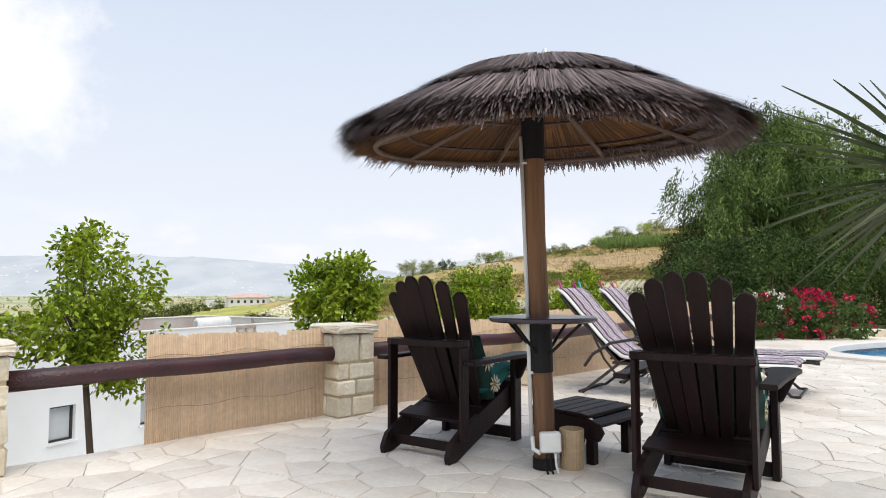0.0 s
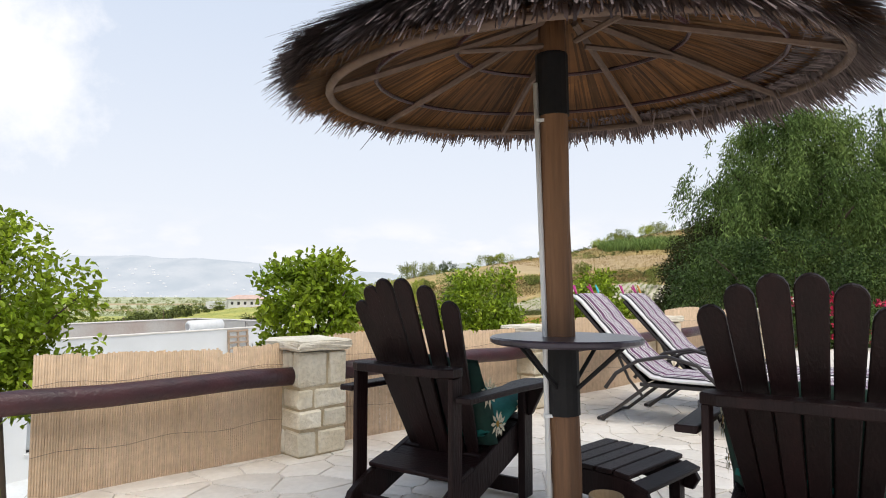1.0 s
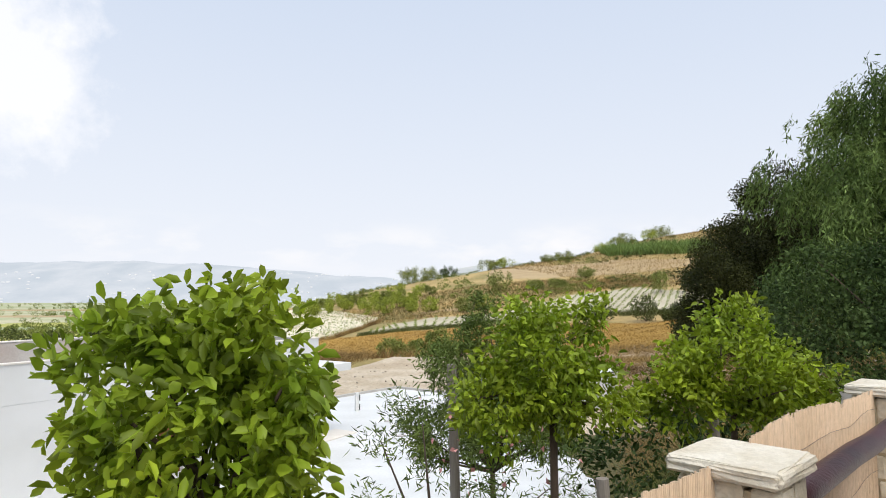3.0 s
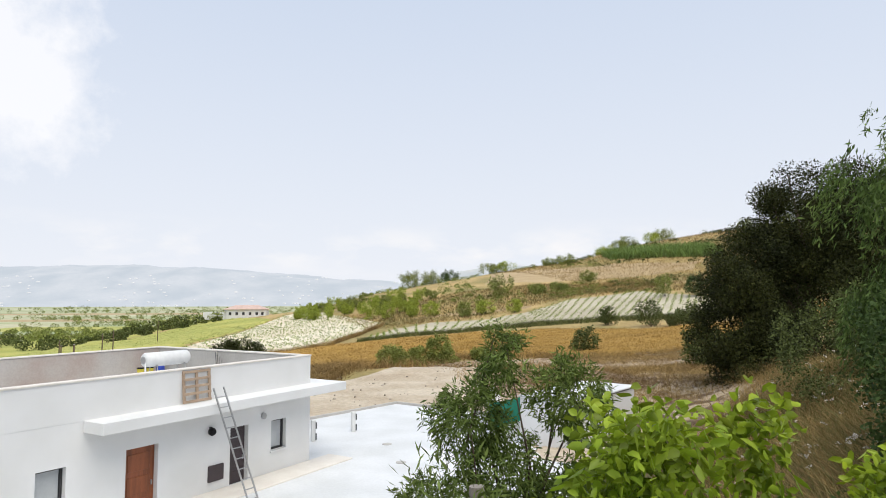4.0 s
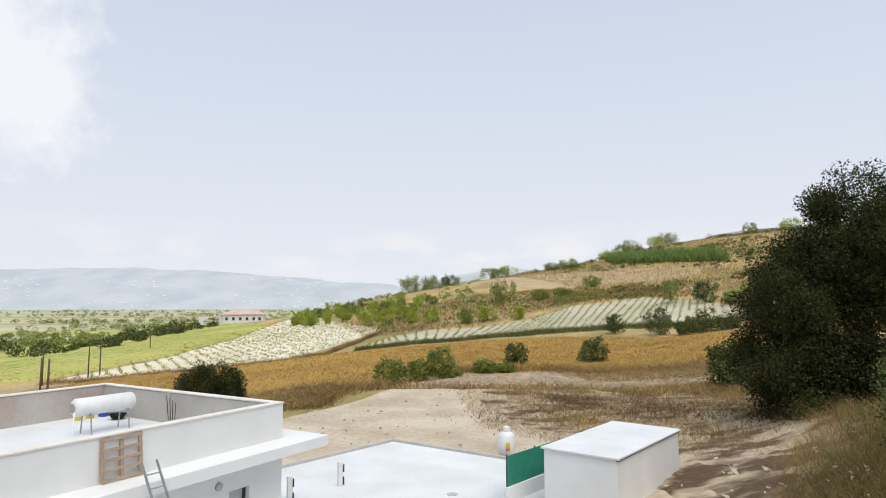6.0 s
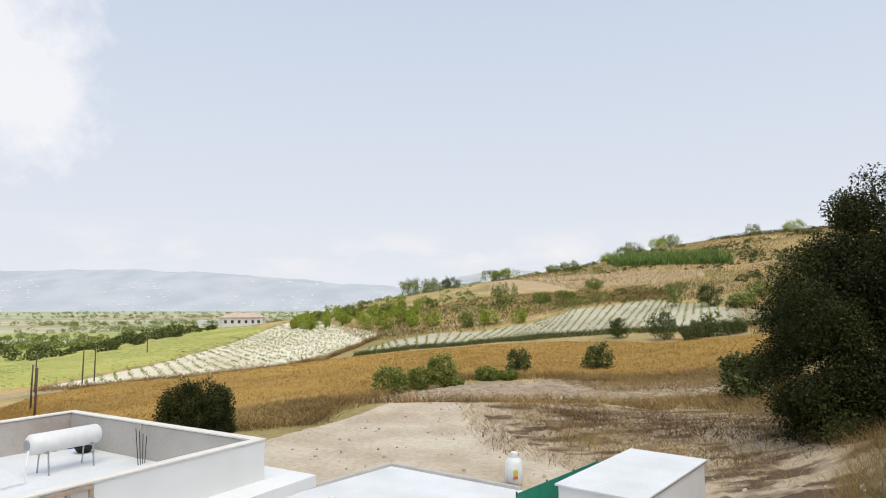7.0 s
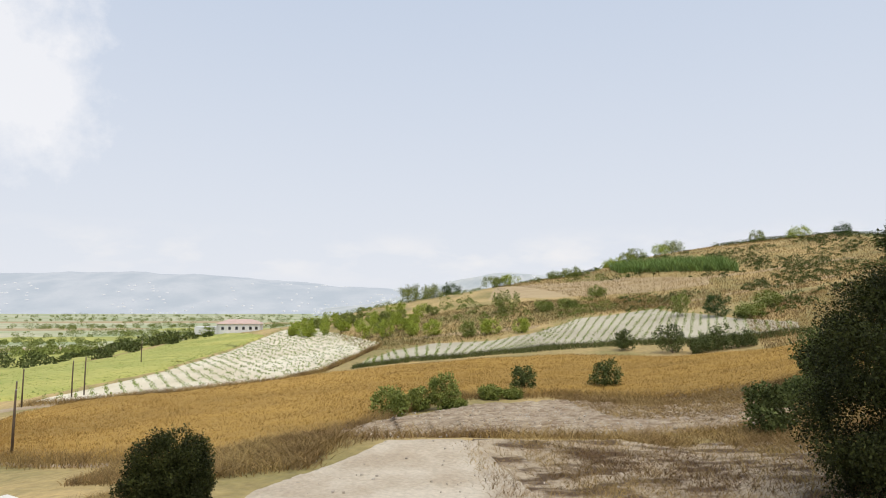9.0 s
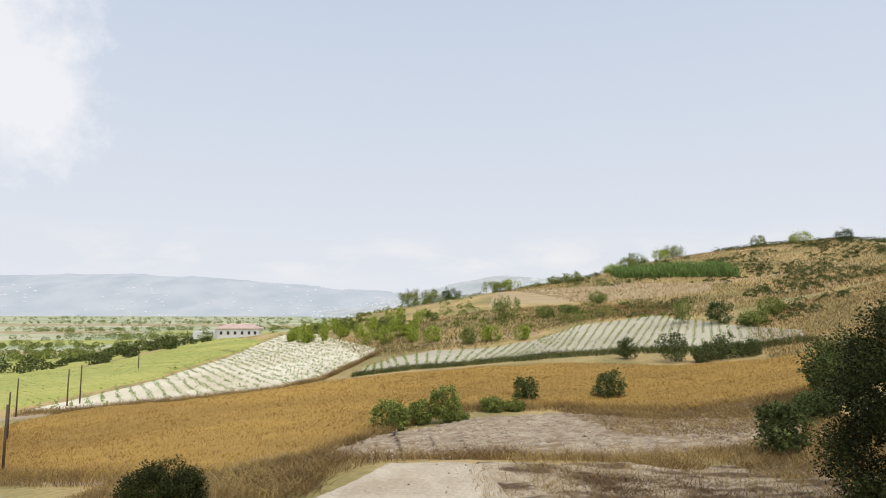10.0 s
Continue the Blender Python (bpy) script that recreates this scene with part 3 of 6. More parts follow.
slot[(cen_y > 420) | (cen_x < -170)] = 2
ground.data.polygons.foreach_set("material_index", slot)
tagged(ground, "dry grassy land falling to a wide valley", "ground", kind="structure")


def along(points, n):
    p = np.asarray(points, float)
    d = np.r_[0, np.cumsum(np.linalg.norm(np.diff(p, axis=0), axis=1))]
    q = np.linspace(0, d[-1], n)
    return np.stack([np.interp(q, d, p[:, 0]), np.interp(q, d, p[:, 1])], 1)


def drape(name, label, low, high, nu, nv, lift, mat, bumpy=0.0, ragged=0.4, category="field"):
    """A strip of land cover between two plan lines, laid on the ground, with its own thickness at the rim."""
    a, b = along(low, nu), along(high, nu)
    a = a + RNG.normal(size=a.shape) * ragged * 0.5
    b = b + RNG.normal(size=b.shape) * ragged * 0.5
    w = np.linspace(0, 1, nv)[None, :, None]
    p = a[:, None] * (1 - w) + b[:, None] * w
    x, y = p[..., 0].ravel(), p[..., 1].ravel()
    z = ground_z(x, y) + lift + RNG.normal(size=len(x)) * bumpy
    z = z.reshape(nu, nv)
    for s in (np.s_[0, :], np.s_[-1, :], np.s_[:, 0], np.s_[:, -1]):
        z[s] -= lift + 0.12
    i = np.arange(nu * nv).reshape(nu, nv)
    q = np.stack([i[:-1, :-1], i[1:, :-1], i[1:, 1:], i[:-1, 1:]], -1).reshape(-1, 4)
    ob = raw_mesh(name, np.stack([x, y, z.ravel()], 1), q, M[mat], smooth=True)
    return tagged(ob, label, category, kind="structure"), p


WHEAT_LOW = [(-52, 84), (-39, 79), (-29, 76), (-20, 74), (-14, 79), (-10, 86), (-6, 97), (-2, 103), (4, 107), (15.8, 107), (26.6, 101), (38, 99), (62, 97)]
WHEAT_HIGH = [(-66, 106), (-68.4, 120), (-65, 130), (-50, 130.6), (-40.7, 132.6), (-32, 138), (-22, 142), (-8.6, 144), (7.4, 146), (24, 149), (41, 138), (58, 132), (84, 128)]
V1_LOW = [(-75, 132), (-56.8, 134.5), (-44, 136.5), (-36, 138.6), (-30.7, 142.6), (-26, 153), (-23, 180), (-19, 196)]
V1_HIGH = [(-77, 135.6), (-72, 151.6), (-67, 168), (-69, 212), (-71, 245), (-67, 275), (-50.8, 262), (-20, 200)]
V2_LOW = [(-20, 154), (-12, 157.6), (-3.2, 158.6), (10.9, 160.6), (22, 163.6), (37.5, 162.6), (51, 158), (61, 153), (72, 147)]
V2_HIGH = [(-20, 166), (-13.9, 182), (-3.6, 186), (12.3, 181), (24.5, 186), (38.4, 201), (62, 209), (68.3, 176), (75, 153)]
wheat_field, _ = drape("wheat_field", "ripe orange-brown wheat field below the vineyards", WHEAT_LOW, WHEAT_HIGH, 150, 70, 0.55, "wheat", 0.06)
vineyard_a, _ = drape("vineyard_west", "pale chalky soil of a young vineyard on the slope", V1_LOW, V1_HIGH, 90, 60, 0.10, "chalk", 0.03)
vineyard_b, _ = drape("vineyard_east", "chalky soil of a terraced vineyard, darkened for cloud shade", V2_LOW, V2_HIGH, 100, 26, 0.14, "shadedsoil", 0.03)
drape("green_field", "yellow-green vineyard field in the valley", [(-92, 138), (-80, 137), (-77, 152), (-69, 170), (-73, 225), (-70, 262)],
      [(-160, 200), (-150, 220), (-122, 238), (-112, 262), (-110, 290), (-100, 300)], 60, 40, 0.5, "crop", 0.12, 1.0)
drape("green_field_far", "green field on the valley floor", [(-165, 205), (-150, 228), (-128, 246), (-120, 280)], [(-300, 330), (-280, 350), (-240, 360), (-190, 380)], 40, 30, 0.6, "crop", 0.1, 2)
drape("stubble_field", "pale mown stubble field on the hillside", [(14, 250), (31.8, 243), (61, 246), (90, 234)], [(20, 292), (36, 286), (71, 274), (96, 246)], 50, 16, 0.12, "stubble", 0.03)
drape("terrace_strip", "pale bare strip of a hillside terrace", [(-10, 196), (2, 194), (12, 192), (24, 190)], [(-11, 201), (2, 199.5), (14, 197), (27, 196)], 40, 5, 0.12, "stubble", 0.03)
drape("terrace_strip", "pale bare strip of a hillside terrace", [(60, 214), (90, 206), (115, 200)], [(62, 219), (92, 210), (118, 206)], 40, 5, 0.12, "stubble", 0.03)
drape("terrace_strip", "pale bare strip of a hillside terrace", [(70, 252), (105, 240), (140, 232)], [(72, 256), (107, 244), (144, 237)], 40, 5, 0.12, "stubble", 0.03)
drape("dirt_lot", "pale graded dirt lot behind the white house", [(-12, 41), (-6, 36), (4, 30), (9, 29), (11.5, 33)], [(-11, 50), (-8, 55.5), (-5, 61), (0, 61.5), (9, 57)], 70, 50, 0.10, "dirt", 0.02, 0.1)
drape("scrub_lot", "stony soil with dead brown weeds", [(8, 29.5), (11, 29), (14, 33), (17, 38), (19, 46)], [(0.5, 61.5), (6, 62), (12, 63), (18, 64), (24, 62)], 60, 60, 0.15, "scrubdirt", 0.03, 0.1)
drape("dirt_mound", "pale eroded mound of spoil", [(-15, 68), (-8, 67.5), (2, 70), (9, 70.5), (20, 69.5), (30, 74)], [(-13, 74), (-9, 86), (4, 96.5), (13.5, 100), (25, 89.5), (35, 83)], 110, 70, 0.40, "spoil", 0.10, 0.5)
drape("path", "pale trodden farm track", [(-66, 112), (-50, 82), (-38, 76), (-26, 72), (-14, 66), (-9, 60)], [(-70, 115), (-54, 84.5), (-40, 78), (-26, 74), (-13, 69), (-7, 63)], 80, 6, 0.12, "path", 0.02, 0.2, "track")
drape("path", "pale farm track between the fields", [(-100, 118), (-82, 120), (-68, 128)], [(-100, 122), (-82, 125), (-70, 133)], 40, 5, 0.1, "path", 0.02, 0.2, "track")


def vine_rows(name, label, low, high, rows, per_row, size, skip=0.06):
    """Rows of small vines that run from the lower to the upper edge of a field."""
    a, b = along(low, rows), along(high, rows)
    pts = []
    for p, q in zip(a[1:-1], b[1:-1]):
        n = int(np.clip(np.linalg.norm(q - p) / per_row, 2, 80))
        w = (np.arange(n) + RNG.uniform(0.2, 0.8)) / n
        pts.append(p + (q - p) * w[:, None])
    c = np.concatenate(pts)
    c = c[RNG.random(len(c)) > skip] + RNG.normal(size=(1, 2)) * 0.1
    base = on_ground(c[:, 0], c[:, 1], 0.15)
    k = 16
    pos = np.repeat(base, k, 0) + RNG.normal(size=(len(base) * k, 3)) * np.array([0.3, 0.3, 0.2]) * size + np.array([0, 0, 0.35 * size])
    v, f = leaves(pos, 0.30 * size, 0.26 * size, None, 0)
    return tagged(raw_mesh(name, v, f, M["vine"]), label, "vines", kind="stuff")




def vine_grid(name, label, outline, turn, row, gap, size):
    """Single small vines set out in a square grid inside a field's outline."""
    p = np.asarray(outline, float)
    c, s_ = math.cos(radians(turn)), math.sin(radians(turn))
    mid = p.mean(0)
    gu, gv = np.meshgrid(np.arange(-90, 90, row), np.arange(-110, 110, gap))
    gu, gv = gu.ravel() + RNG.normal(size=gu.size) * 0.12, gv.ravel() + RNG.normal(size=gv.size) * 0.2
    x, y = mid[0] + gu * c - gv * s_, mid[1] + gu * s_ + gv * c
    inside = np.zeros(len(x), bool)
    for (ax, ay), (bx_, by_) in zip(p, np.roll(p, -1, 0)):
        inside ^= ((ay > y) != (by_ > y)) & (x < (bx_ - ax) * (y - ay) / (by_ - ay + 1e-9) + ax)
    inside &= RNG.random(len(x)) > 0.08
    base = on_ground(x[inside], y[inside], 0.12)
    k = 14
    big = np.repeat(RNG.uniform(0.6, 1.25, len(base)), k)[:, None] * size
    pos = np.repeat(base, k, 0) + RNG.normal(size=(len(base) * k, 3)) * np.array([0.26, 0.26, 0.22]) * big + np.array([0, 0, 0.45]) * big
    v, f = leaves(pos, 0.30 * size, 0.26 * size, None, 0)
    return tagged(raw_mesh(name, v, f, M["vine"]), label, "vines", kind="stuff")


vine_grid("vines_west", "rows of small green vines on pale soil", V1_LOW + V1_HIGH[::-1], 30, 2.6, 2.7, 0.92)
vine_rows("vines_east", "dense rows of dark green vines running uphill", V2_LOW, V2_HIGH, 50, 1.5, 0.72, 0.12)
vine_rows("vines_valley", "close rows of green vines in the valley", [(-92, 138), (-80, 137), (-77, 152), (-69, 170), (-73, 225), (-70, 262)],
          [(-160, 200), (-150, 220), (-122, 238), (-112, 262), (-110, 290), (-100, 300)], 70, 2.0, 0.62)

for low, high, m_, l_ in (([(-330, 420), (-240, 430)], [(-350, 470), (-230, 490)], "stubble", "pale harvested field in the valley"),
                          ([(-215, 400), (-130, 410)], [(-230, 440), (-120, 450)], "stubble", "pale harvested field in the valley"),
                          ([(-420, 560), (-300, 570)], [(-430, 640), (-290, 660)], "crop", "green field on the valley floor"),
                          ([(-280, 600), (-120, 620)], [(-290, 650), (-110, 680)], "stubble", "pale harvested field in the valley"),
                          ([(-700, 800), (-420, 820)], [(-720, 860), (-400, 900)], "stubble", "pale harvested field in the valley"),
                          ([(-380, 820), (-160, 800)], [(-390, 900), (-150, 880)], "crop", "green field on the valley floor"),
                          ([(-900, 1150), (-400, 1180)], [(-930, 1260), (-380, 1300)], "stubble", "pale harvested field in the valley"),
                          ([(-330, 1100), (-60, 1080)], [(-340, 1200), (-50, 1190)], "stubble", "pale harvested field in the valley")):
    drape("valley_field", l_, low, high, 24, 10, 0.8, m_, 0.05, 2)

# ---- distance: valley trees, villages and the hazy ridges ----


def ridge(name, label, x0, x1, y_front, depth, height, mat, seed, nx=220, ny=26):
    xs = np.linspace(x0, x1, nx)
    v = np.linspace(0, 1, ny)
    X, V = np.meshgrid(xs, v)
    wob = np.array([noise.fractal(Vector((x * 0.0016 + seed, u * 1.8, seed)), 0.8, 2.0, 6) for x, u in zip(X.ravel(), V.ravel())]).reshape(X.shape)
    prof = np.sin(np.minimum(V, 0.80) / 0.80 * np.pi / 2) ** 1.3
    Z = -30 + (np.array([height(x) for x in xs])[None, :] + 30) * prof * (1 + 0.10 * wob) + 14 * wob * np.minimum(V * 3, 1)
    Y = y_front + depth * V + 40 * wob
    i = np.arange(X.size).reshape(X.shape)
    q = np.stack([i[:-1, :-1], i[:-1, 1:], i[1:, 1:], i[1:, :-1]], -1).reshape(-1, 4)
    ob = raw_mesh(name, np.stack([X.ravel(), Y.ravel(), Z.ravel()], 1), q, M[mat], smooth=True)
    return tagged(ob, label, "hills", kind="structure"), X, Y, Z


def far_height(x):
    return 180 + 12 * math.sin(x * 0.004) + 10 * math.sin(x * 0.0021 + 1) - 70 / (1 + math.exp(-(x + 900) / 220)) - 40 / (1 + math.exp(-(x + 300) / 150))


def near_height(x):
    return -20 + 150 / (1 + math.exp(-(x + 120) / 130)) + 8 * math.sin(x * 0.01)


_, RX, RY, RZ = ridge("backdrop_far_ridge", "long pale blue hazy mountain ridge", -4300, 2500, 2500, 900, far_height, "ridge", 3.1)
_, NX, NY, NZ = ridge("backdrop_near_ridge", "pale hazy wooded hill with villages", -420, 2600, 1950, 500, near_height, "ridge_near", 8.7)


def villages(X, Y, Z, n, name, lo, hi):
    cells = RNG.integers(0, X.size, n * 4)
    ok = [c for c in cells if lo < Z.ravel()[c] < hi and noise.noise(Vector((X.ravel()[c] * 0.004, Y.ravel()[c] * 0.004, 2))) > 0.0][:n]
    vs, fs = [], []
    cube = np.array([(a, b, c) for c in (0, 1) for b in (-0.5, 0.5) for a in (-0.5, 0.5)])
    cf = np.array([(0, 1, 5, 4), (1, 3, 7, 5), (3, 2, 6, 7), (2, 0, 4, 6), (4, 5, 7, 6)])
    for c in ok:
        s = np.array([RNG.uniform(6, 13), RNG.uniform(6, 10), RNG.uniform(3, 6)])
        p = np.array([X.ravel()[c] + RNG.uniform(-15, 15), Y.ravel()[c] - 12, Z.ravel()[c] - 1])
        fs.append(cf + 8 * len(vs))
        vs.append(cube * s + p)
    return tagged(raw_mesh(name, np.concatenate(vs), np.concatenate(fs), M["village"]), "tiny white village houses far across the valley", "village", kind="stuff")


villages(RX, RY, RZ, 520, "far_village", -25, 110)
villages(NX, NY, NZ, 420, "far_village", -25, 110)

# belts of trees on the valley floor
bx, by = [], []
for x0, y0, x1, y1, n in ((-215, 252, -98, 275, 44), (-230, 300, -95, 320, 60), (-330, 420, -170, 400, 70), (-420, 700, -120, 620, 90), (-600, 900, -100, 980, 130),
                          (-900, 1400, -50, 1300, 160), (-1300, 1900, 200, 1800, 200), (-100, 560, 60, 640, 60), (-400, 520, -220, 560, 60)):
    u = RNG.random(n)
    bx.append(x0 + (x1 - x0) * u + RNG.normal(size=n) * (y0 * 0.03))
    by.append(y0 + (y1 - y0) * u + RNG.normal(size=n) * (y0 * 0.05))
bx, by = np.concatenate(bx), np.concatenate(by)
size = RNG.uniform(1.1, 3.4, len(bx)) * np.where(by > 600, 1.5, 1.0)
k = 130
pos = np.repeat(on_ground(bx, by), k, 0)
d = unit(RNG.normal(size=(len(pos), 3)))
pos = pos + d * np.repeat(size, k)[:, None] * np.array([1.25, 1.25, 0.85]) * RNG.uniform(0.55, 1.05, len(pos))[:, None] + np.repeat(size, k)[:, None] * np.array([0, 0, 0.85])
# belts beyond 290 m take a paler leaf, haze put into the colour
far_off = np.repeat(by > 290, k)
for sel, m_, l_ in ((~far_off, "bushgreen", "round olive-green trees beyond the valley vineyard"), (far_off, "hillbush", "belts of green trees along the valley floor, paled for haze")):
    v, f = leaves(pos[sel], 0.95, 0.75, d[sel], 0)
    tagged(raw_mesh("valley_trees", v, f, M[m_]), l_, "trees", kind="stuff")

# ---- bushes of the fields and the hillside ----


def field_bush(x, y, r, h, mat, label, name="bush", n=46, group="field bushes"):
    z = float(ground_z(x, y)[0])
    blobs = [(x, y, z + h * 0.5, r, r, h * 0.5)]
    for _ in range(3):
        a = RNG.uniform(0, 6.28)
        blobs.append((x + math.cos(a) * r * 0.6, y + math.sin(a) * r * 0.6, z + h * RNG.uniform(0.3, 0.6), r * 0.55, r * 0.55, h * 0.35))
    return bush(name, label, "bush", blobs, mat, n, 24, r * 0.3, 0.30 * (0.6 + r * 0.25), 0.2 * (0.6 + r * 0.25), base=(x, y, z), group=group)


for x, y, r, h in ((-7.5, 92, 1.9, 3.2), (-1.1, 95, 1.7, 4.4), (-4, 94.6, 1.2, 2.9), (5.3, 103, 1.5, 1.7), (0.9, 94, 0.7, 1.2), (8.2, 104, 1.2, 1.4)):
    field_bush(x, y, r, h, "hillbush", "green bush at the wheat field's edge", n=110)
for x, y, r, h in ((10.3, 110, 1.9, 3.5), (23, 112, 2.2, 4.1), (36.7, 150.6, 2.0, 4.2), (44.2, 144, 2.8, 5.5), (52.3, 142, 3.0, 5.0), (48.5, 141, 2.0, 3.0), (57, 141, 2.2, 3.2)):
    field_bush(x, y, r, h, "bushgreen", "dark olive-green bush among the dry grass", n=80)
for x, y, r, h, m in ((67.9, 177.6, 3.2, 6, "hedge"), (62, 186, 2.4, 6.5, "bushgreen"), (18.4, 221, 4.2, 7.0, "bushgreen"), (-24.8, 211, 2.6, 6.2, "limeleaf"), (-18.4, 208, 2.2, 5.6, "limeleaf"),
                      (-10.5, 203, 2.2, 4.6, "limeleaf"), (-4.6, 198, 2.6, 4.8, "limeleaf"), (5.5, 190, 2.2, 4.4, "bushgreen"), (11.6, 190, 2.6, 4.2, "limeleaf"), (19.3, 187, 2.2, 4.0, "limeleaf"),
                      (53, 243, 3.2, 4.2, "bushgreen"), (72, 168, 3.0, 3.8, "bushgreen"), (80, 176, 3, 4, "bushgreen"), (30, 216, 3, 3, "bushgreen"), (38, 222, 3, 2.6, "bushgreen")):
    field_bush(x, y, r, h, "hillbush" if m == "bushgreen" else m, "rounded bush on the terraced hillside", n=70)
for x, y, r, h, m in ((148, 318, 3.6, 5.5, "bushgreen"), (112, 330, 5.2, 6, "bushgreen"), (104, 326, 4.5, 5, "limeleaf"), (158, 300, 4.6, 5, "limeleaf"), (165, 280, 3.4, 5.5, "hedge"),
                      (90, 318, 5, 5.5, "bushgreen"), (84, 312, 4, 4.6, "bushgreen"), (76, 308, 4, 4, "limeleaf"), (55, 298, 4, 4.5, "bushgreen"), (48, 300, 3.2, 3.6, "bushgreen"),
                      (20, 296, 4.6, 5.2, "bushgreen"), (28, 298, 4, 4.5, "limeleaf"), (-14, 290, 6, 7, "bushgreen"), (-6, 292, 5, 6, "bushgreen"), (2, 294, 4, 5.0, "hedge")):
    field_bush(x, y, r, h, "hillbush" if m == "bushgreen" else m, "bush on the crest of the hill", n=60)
for i in range(46):
    u = i / 45
    field_bush(-60 + 52 * u + RNG.normal() * 3, 262 - 34 * u + RNG.normal() * 9, RNG.uniform(1.2, 2.5), RNG.uniform(3, 5.2), RNG.choice(["limeleaf", "limeleaf", "hillbush"]),
               "fresh green tree in the grove above the vineyard", "grove_tree", 60, "grove above the vineyard")
# scrub over the hill's slope
n = 3800
sx, sy = RNG.uniform(-60, 180, n), RNG.uniform(165, 335, n)
keep = (np.array([noise.noise(Vector((a * 0.03, b * 0.05, 4))) for a, b in zip(sx, sy)]) > -0.05) & ((sy > 203) | (sx > 70)) & ((sx > 15) | (sy > 290 - (sx + 60) * 1.2)) & ~((sx > 10) & (sx < 98) & (sy > 238 - np.maximum(sx - 60, 0) * 0.3) & (sy < 294 - np.maximum(sx - 30, 0) * 0.7)) & ((sx > 62) | (RNG.random(n) < 0.6))
sx, sy = sx[keep], sy[keep]
sr = RNG.uniform(0.35, 1.5, len(sx)) ** 1.5
k = 50
d = unit(RNG.normal(size=(len(sx) * k, 3)))
d[:, 2] = np.abs(d[:, 2])
pos = np.repeat(on_ground(sx, sy), k, 0) + d * np.repeat(sr, k)[:, None] * np.array([1.2, 1.2, 1.0])
# eastern scrub takes the darker leaf, which stands for cloud shade there
east = np.repeat(sx + RNG.normal(size=len(sx)) * 14 > 62, k)
for side, m_, l_ in ((east, "bushgreen", "olive scrub dotted over the dry hillside, darkened for cloud shade"), (~east, "hillbush", "light green scrub dotted over the hill's terraces")):
    v, f = leaves(pos[side], 0.5, 0.32, d[side], 0)
    tagged(raw_mesh("hill_scrub", v, f, M[m_]), l_, "scrub", kind="stuff")
# giant reeds in a hillside hollow
n = 5200
rx_, ry_ = RNG.uniform(72, 106, n), RNG.uniform(0, 1, n)
ry_ = 282 - (rx_ - 72) * 1.05 + ry_ * 16
v, f = blades(on_ground(rx_, ry_), 3.4, 0.2, 0.3)
tagged(raw_mesh("giant_reeds", v, f, M["cane_leaf"]), "dense green stand of giant reeds on the hillside", "reeds", kind="stuff")


def grass(name, label, mat, low, high, n, height, width, lean=0.35, lift=0.0, power=1.0):
    a, b = along(low, 200), along(high, 200)
    i = RNG.integers(0, 200, n)
    w = (RNG.random(n) ** power)[:, None]
    p = a[i] * (1 - w) + b[i] * w + RNG.normal(size=(n, 2)) * 0.3
    v, f = blades(on_ground(p[:, 0], p[:, 1], lift), height, width, lean)
    return tagged(raw_mesh(name, v, f, M[mat]), label, "grass", kind="stuff")


grass("wheat_ears", "upright ripe wheat stalks", "wheat_straw", WHEAT_LOW, WHEAT_HIGH, 100000, 0.30, 0.030, 0.3, 0.48, 0.9)
grass("field_margin_grass", "tall dry grass along the wheat field's margin", "drygrass", [(a + 0.5, b - 3.5) for a, b in WHEAT_LOW], [(a, b + 1) for a, b in WHEAT_LOW], 16000, 1.0, 0.03)
grass("ditch_grass", "dry brown reeds and grass in the ditch", "drygrass", [(-10, 56), (-6, 61), (0, 63), (8, 63), (16, 62)], [(-14, 68), (-7, 72), (0, 69), (9, 69), (20, 69)], 6500, 0.9, 0.025, 0.6)
grass("vineyard_margin_grass", "dark grass below the terraced vineyard", "greengrass", [(a, b - 6) for a, b in V2_LOW], [(a, b + 0.4) for a, b in V2_LOW], 12000, 0.8, 0.05)
grass("vineyard_margin_grass", "dry grass along the young vineyard", "drygrass", [(a, b - 4) for a, b in V1_LOW], [(a, b) for a, b in V1_LOW], 9000, 0.9, 0.04)
grass("scrub_weeds", "dry weeds on stony soil", "drygrass", [(6, 48), (12, 42), (16, 40), (20, 48)], [(3, 62), (10, 63), (18, 64), (26, 64)], 9000, 0.4, 0.02, 0.7, 0.1)
grass("dead_weeds", "bands of dead brown weeds", "deadweed", [(8, 55), (13, 50), (18, 44), (21, 44)], [(6, 60), (12, 58), (19, 54), (25, 56)], 3000, 0.35, 0.02, 0.8, 0.1)
grass("dead_weeds", "bands of dead brown weeds", "deadweed", [(-9, 64), (-4, 67), (4, 68)], [(-7, 67), (-3, 70), (5, 71)], 5000, 1.1, 0.03, 0.5)
grass("meadow_grass", "dry meadow grass beside the lot", "drygrass", [(-30, 66), (-18, 63), (-15.5, 66)], [(-30, 75), (-20, 74), (-14.5, 77)], 9000, 0.5, 0.03, 0.5)
grass("meadow_grass", "dry meadow grass beyond the mound", "drygrass", [(16, 78), (26, 76), (36, 78)], [(14, 104), (26, 97), (42, 97)], 24000, 0.7, 0.035, 0.5)
grass("meadow_grass", "dry brown grass at the edge of the lot", "drygrass", [(19, 58), (26, 57), (36, 58)], [(19, 76), (28, 77), (40, 78)], 14000, 0.55, 0.03, 0.6)
grass("meadow_grass", "dry grass between the lot and the farm track", "drygrass", [(-24, 54), (-16, 52), (-9, 55)], [(-22, 66), (-14, 66), (-8, 66)], 20000, 0.5, 0.03, 0.6)
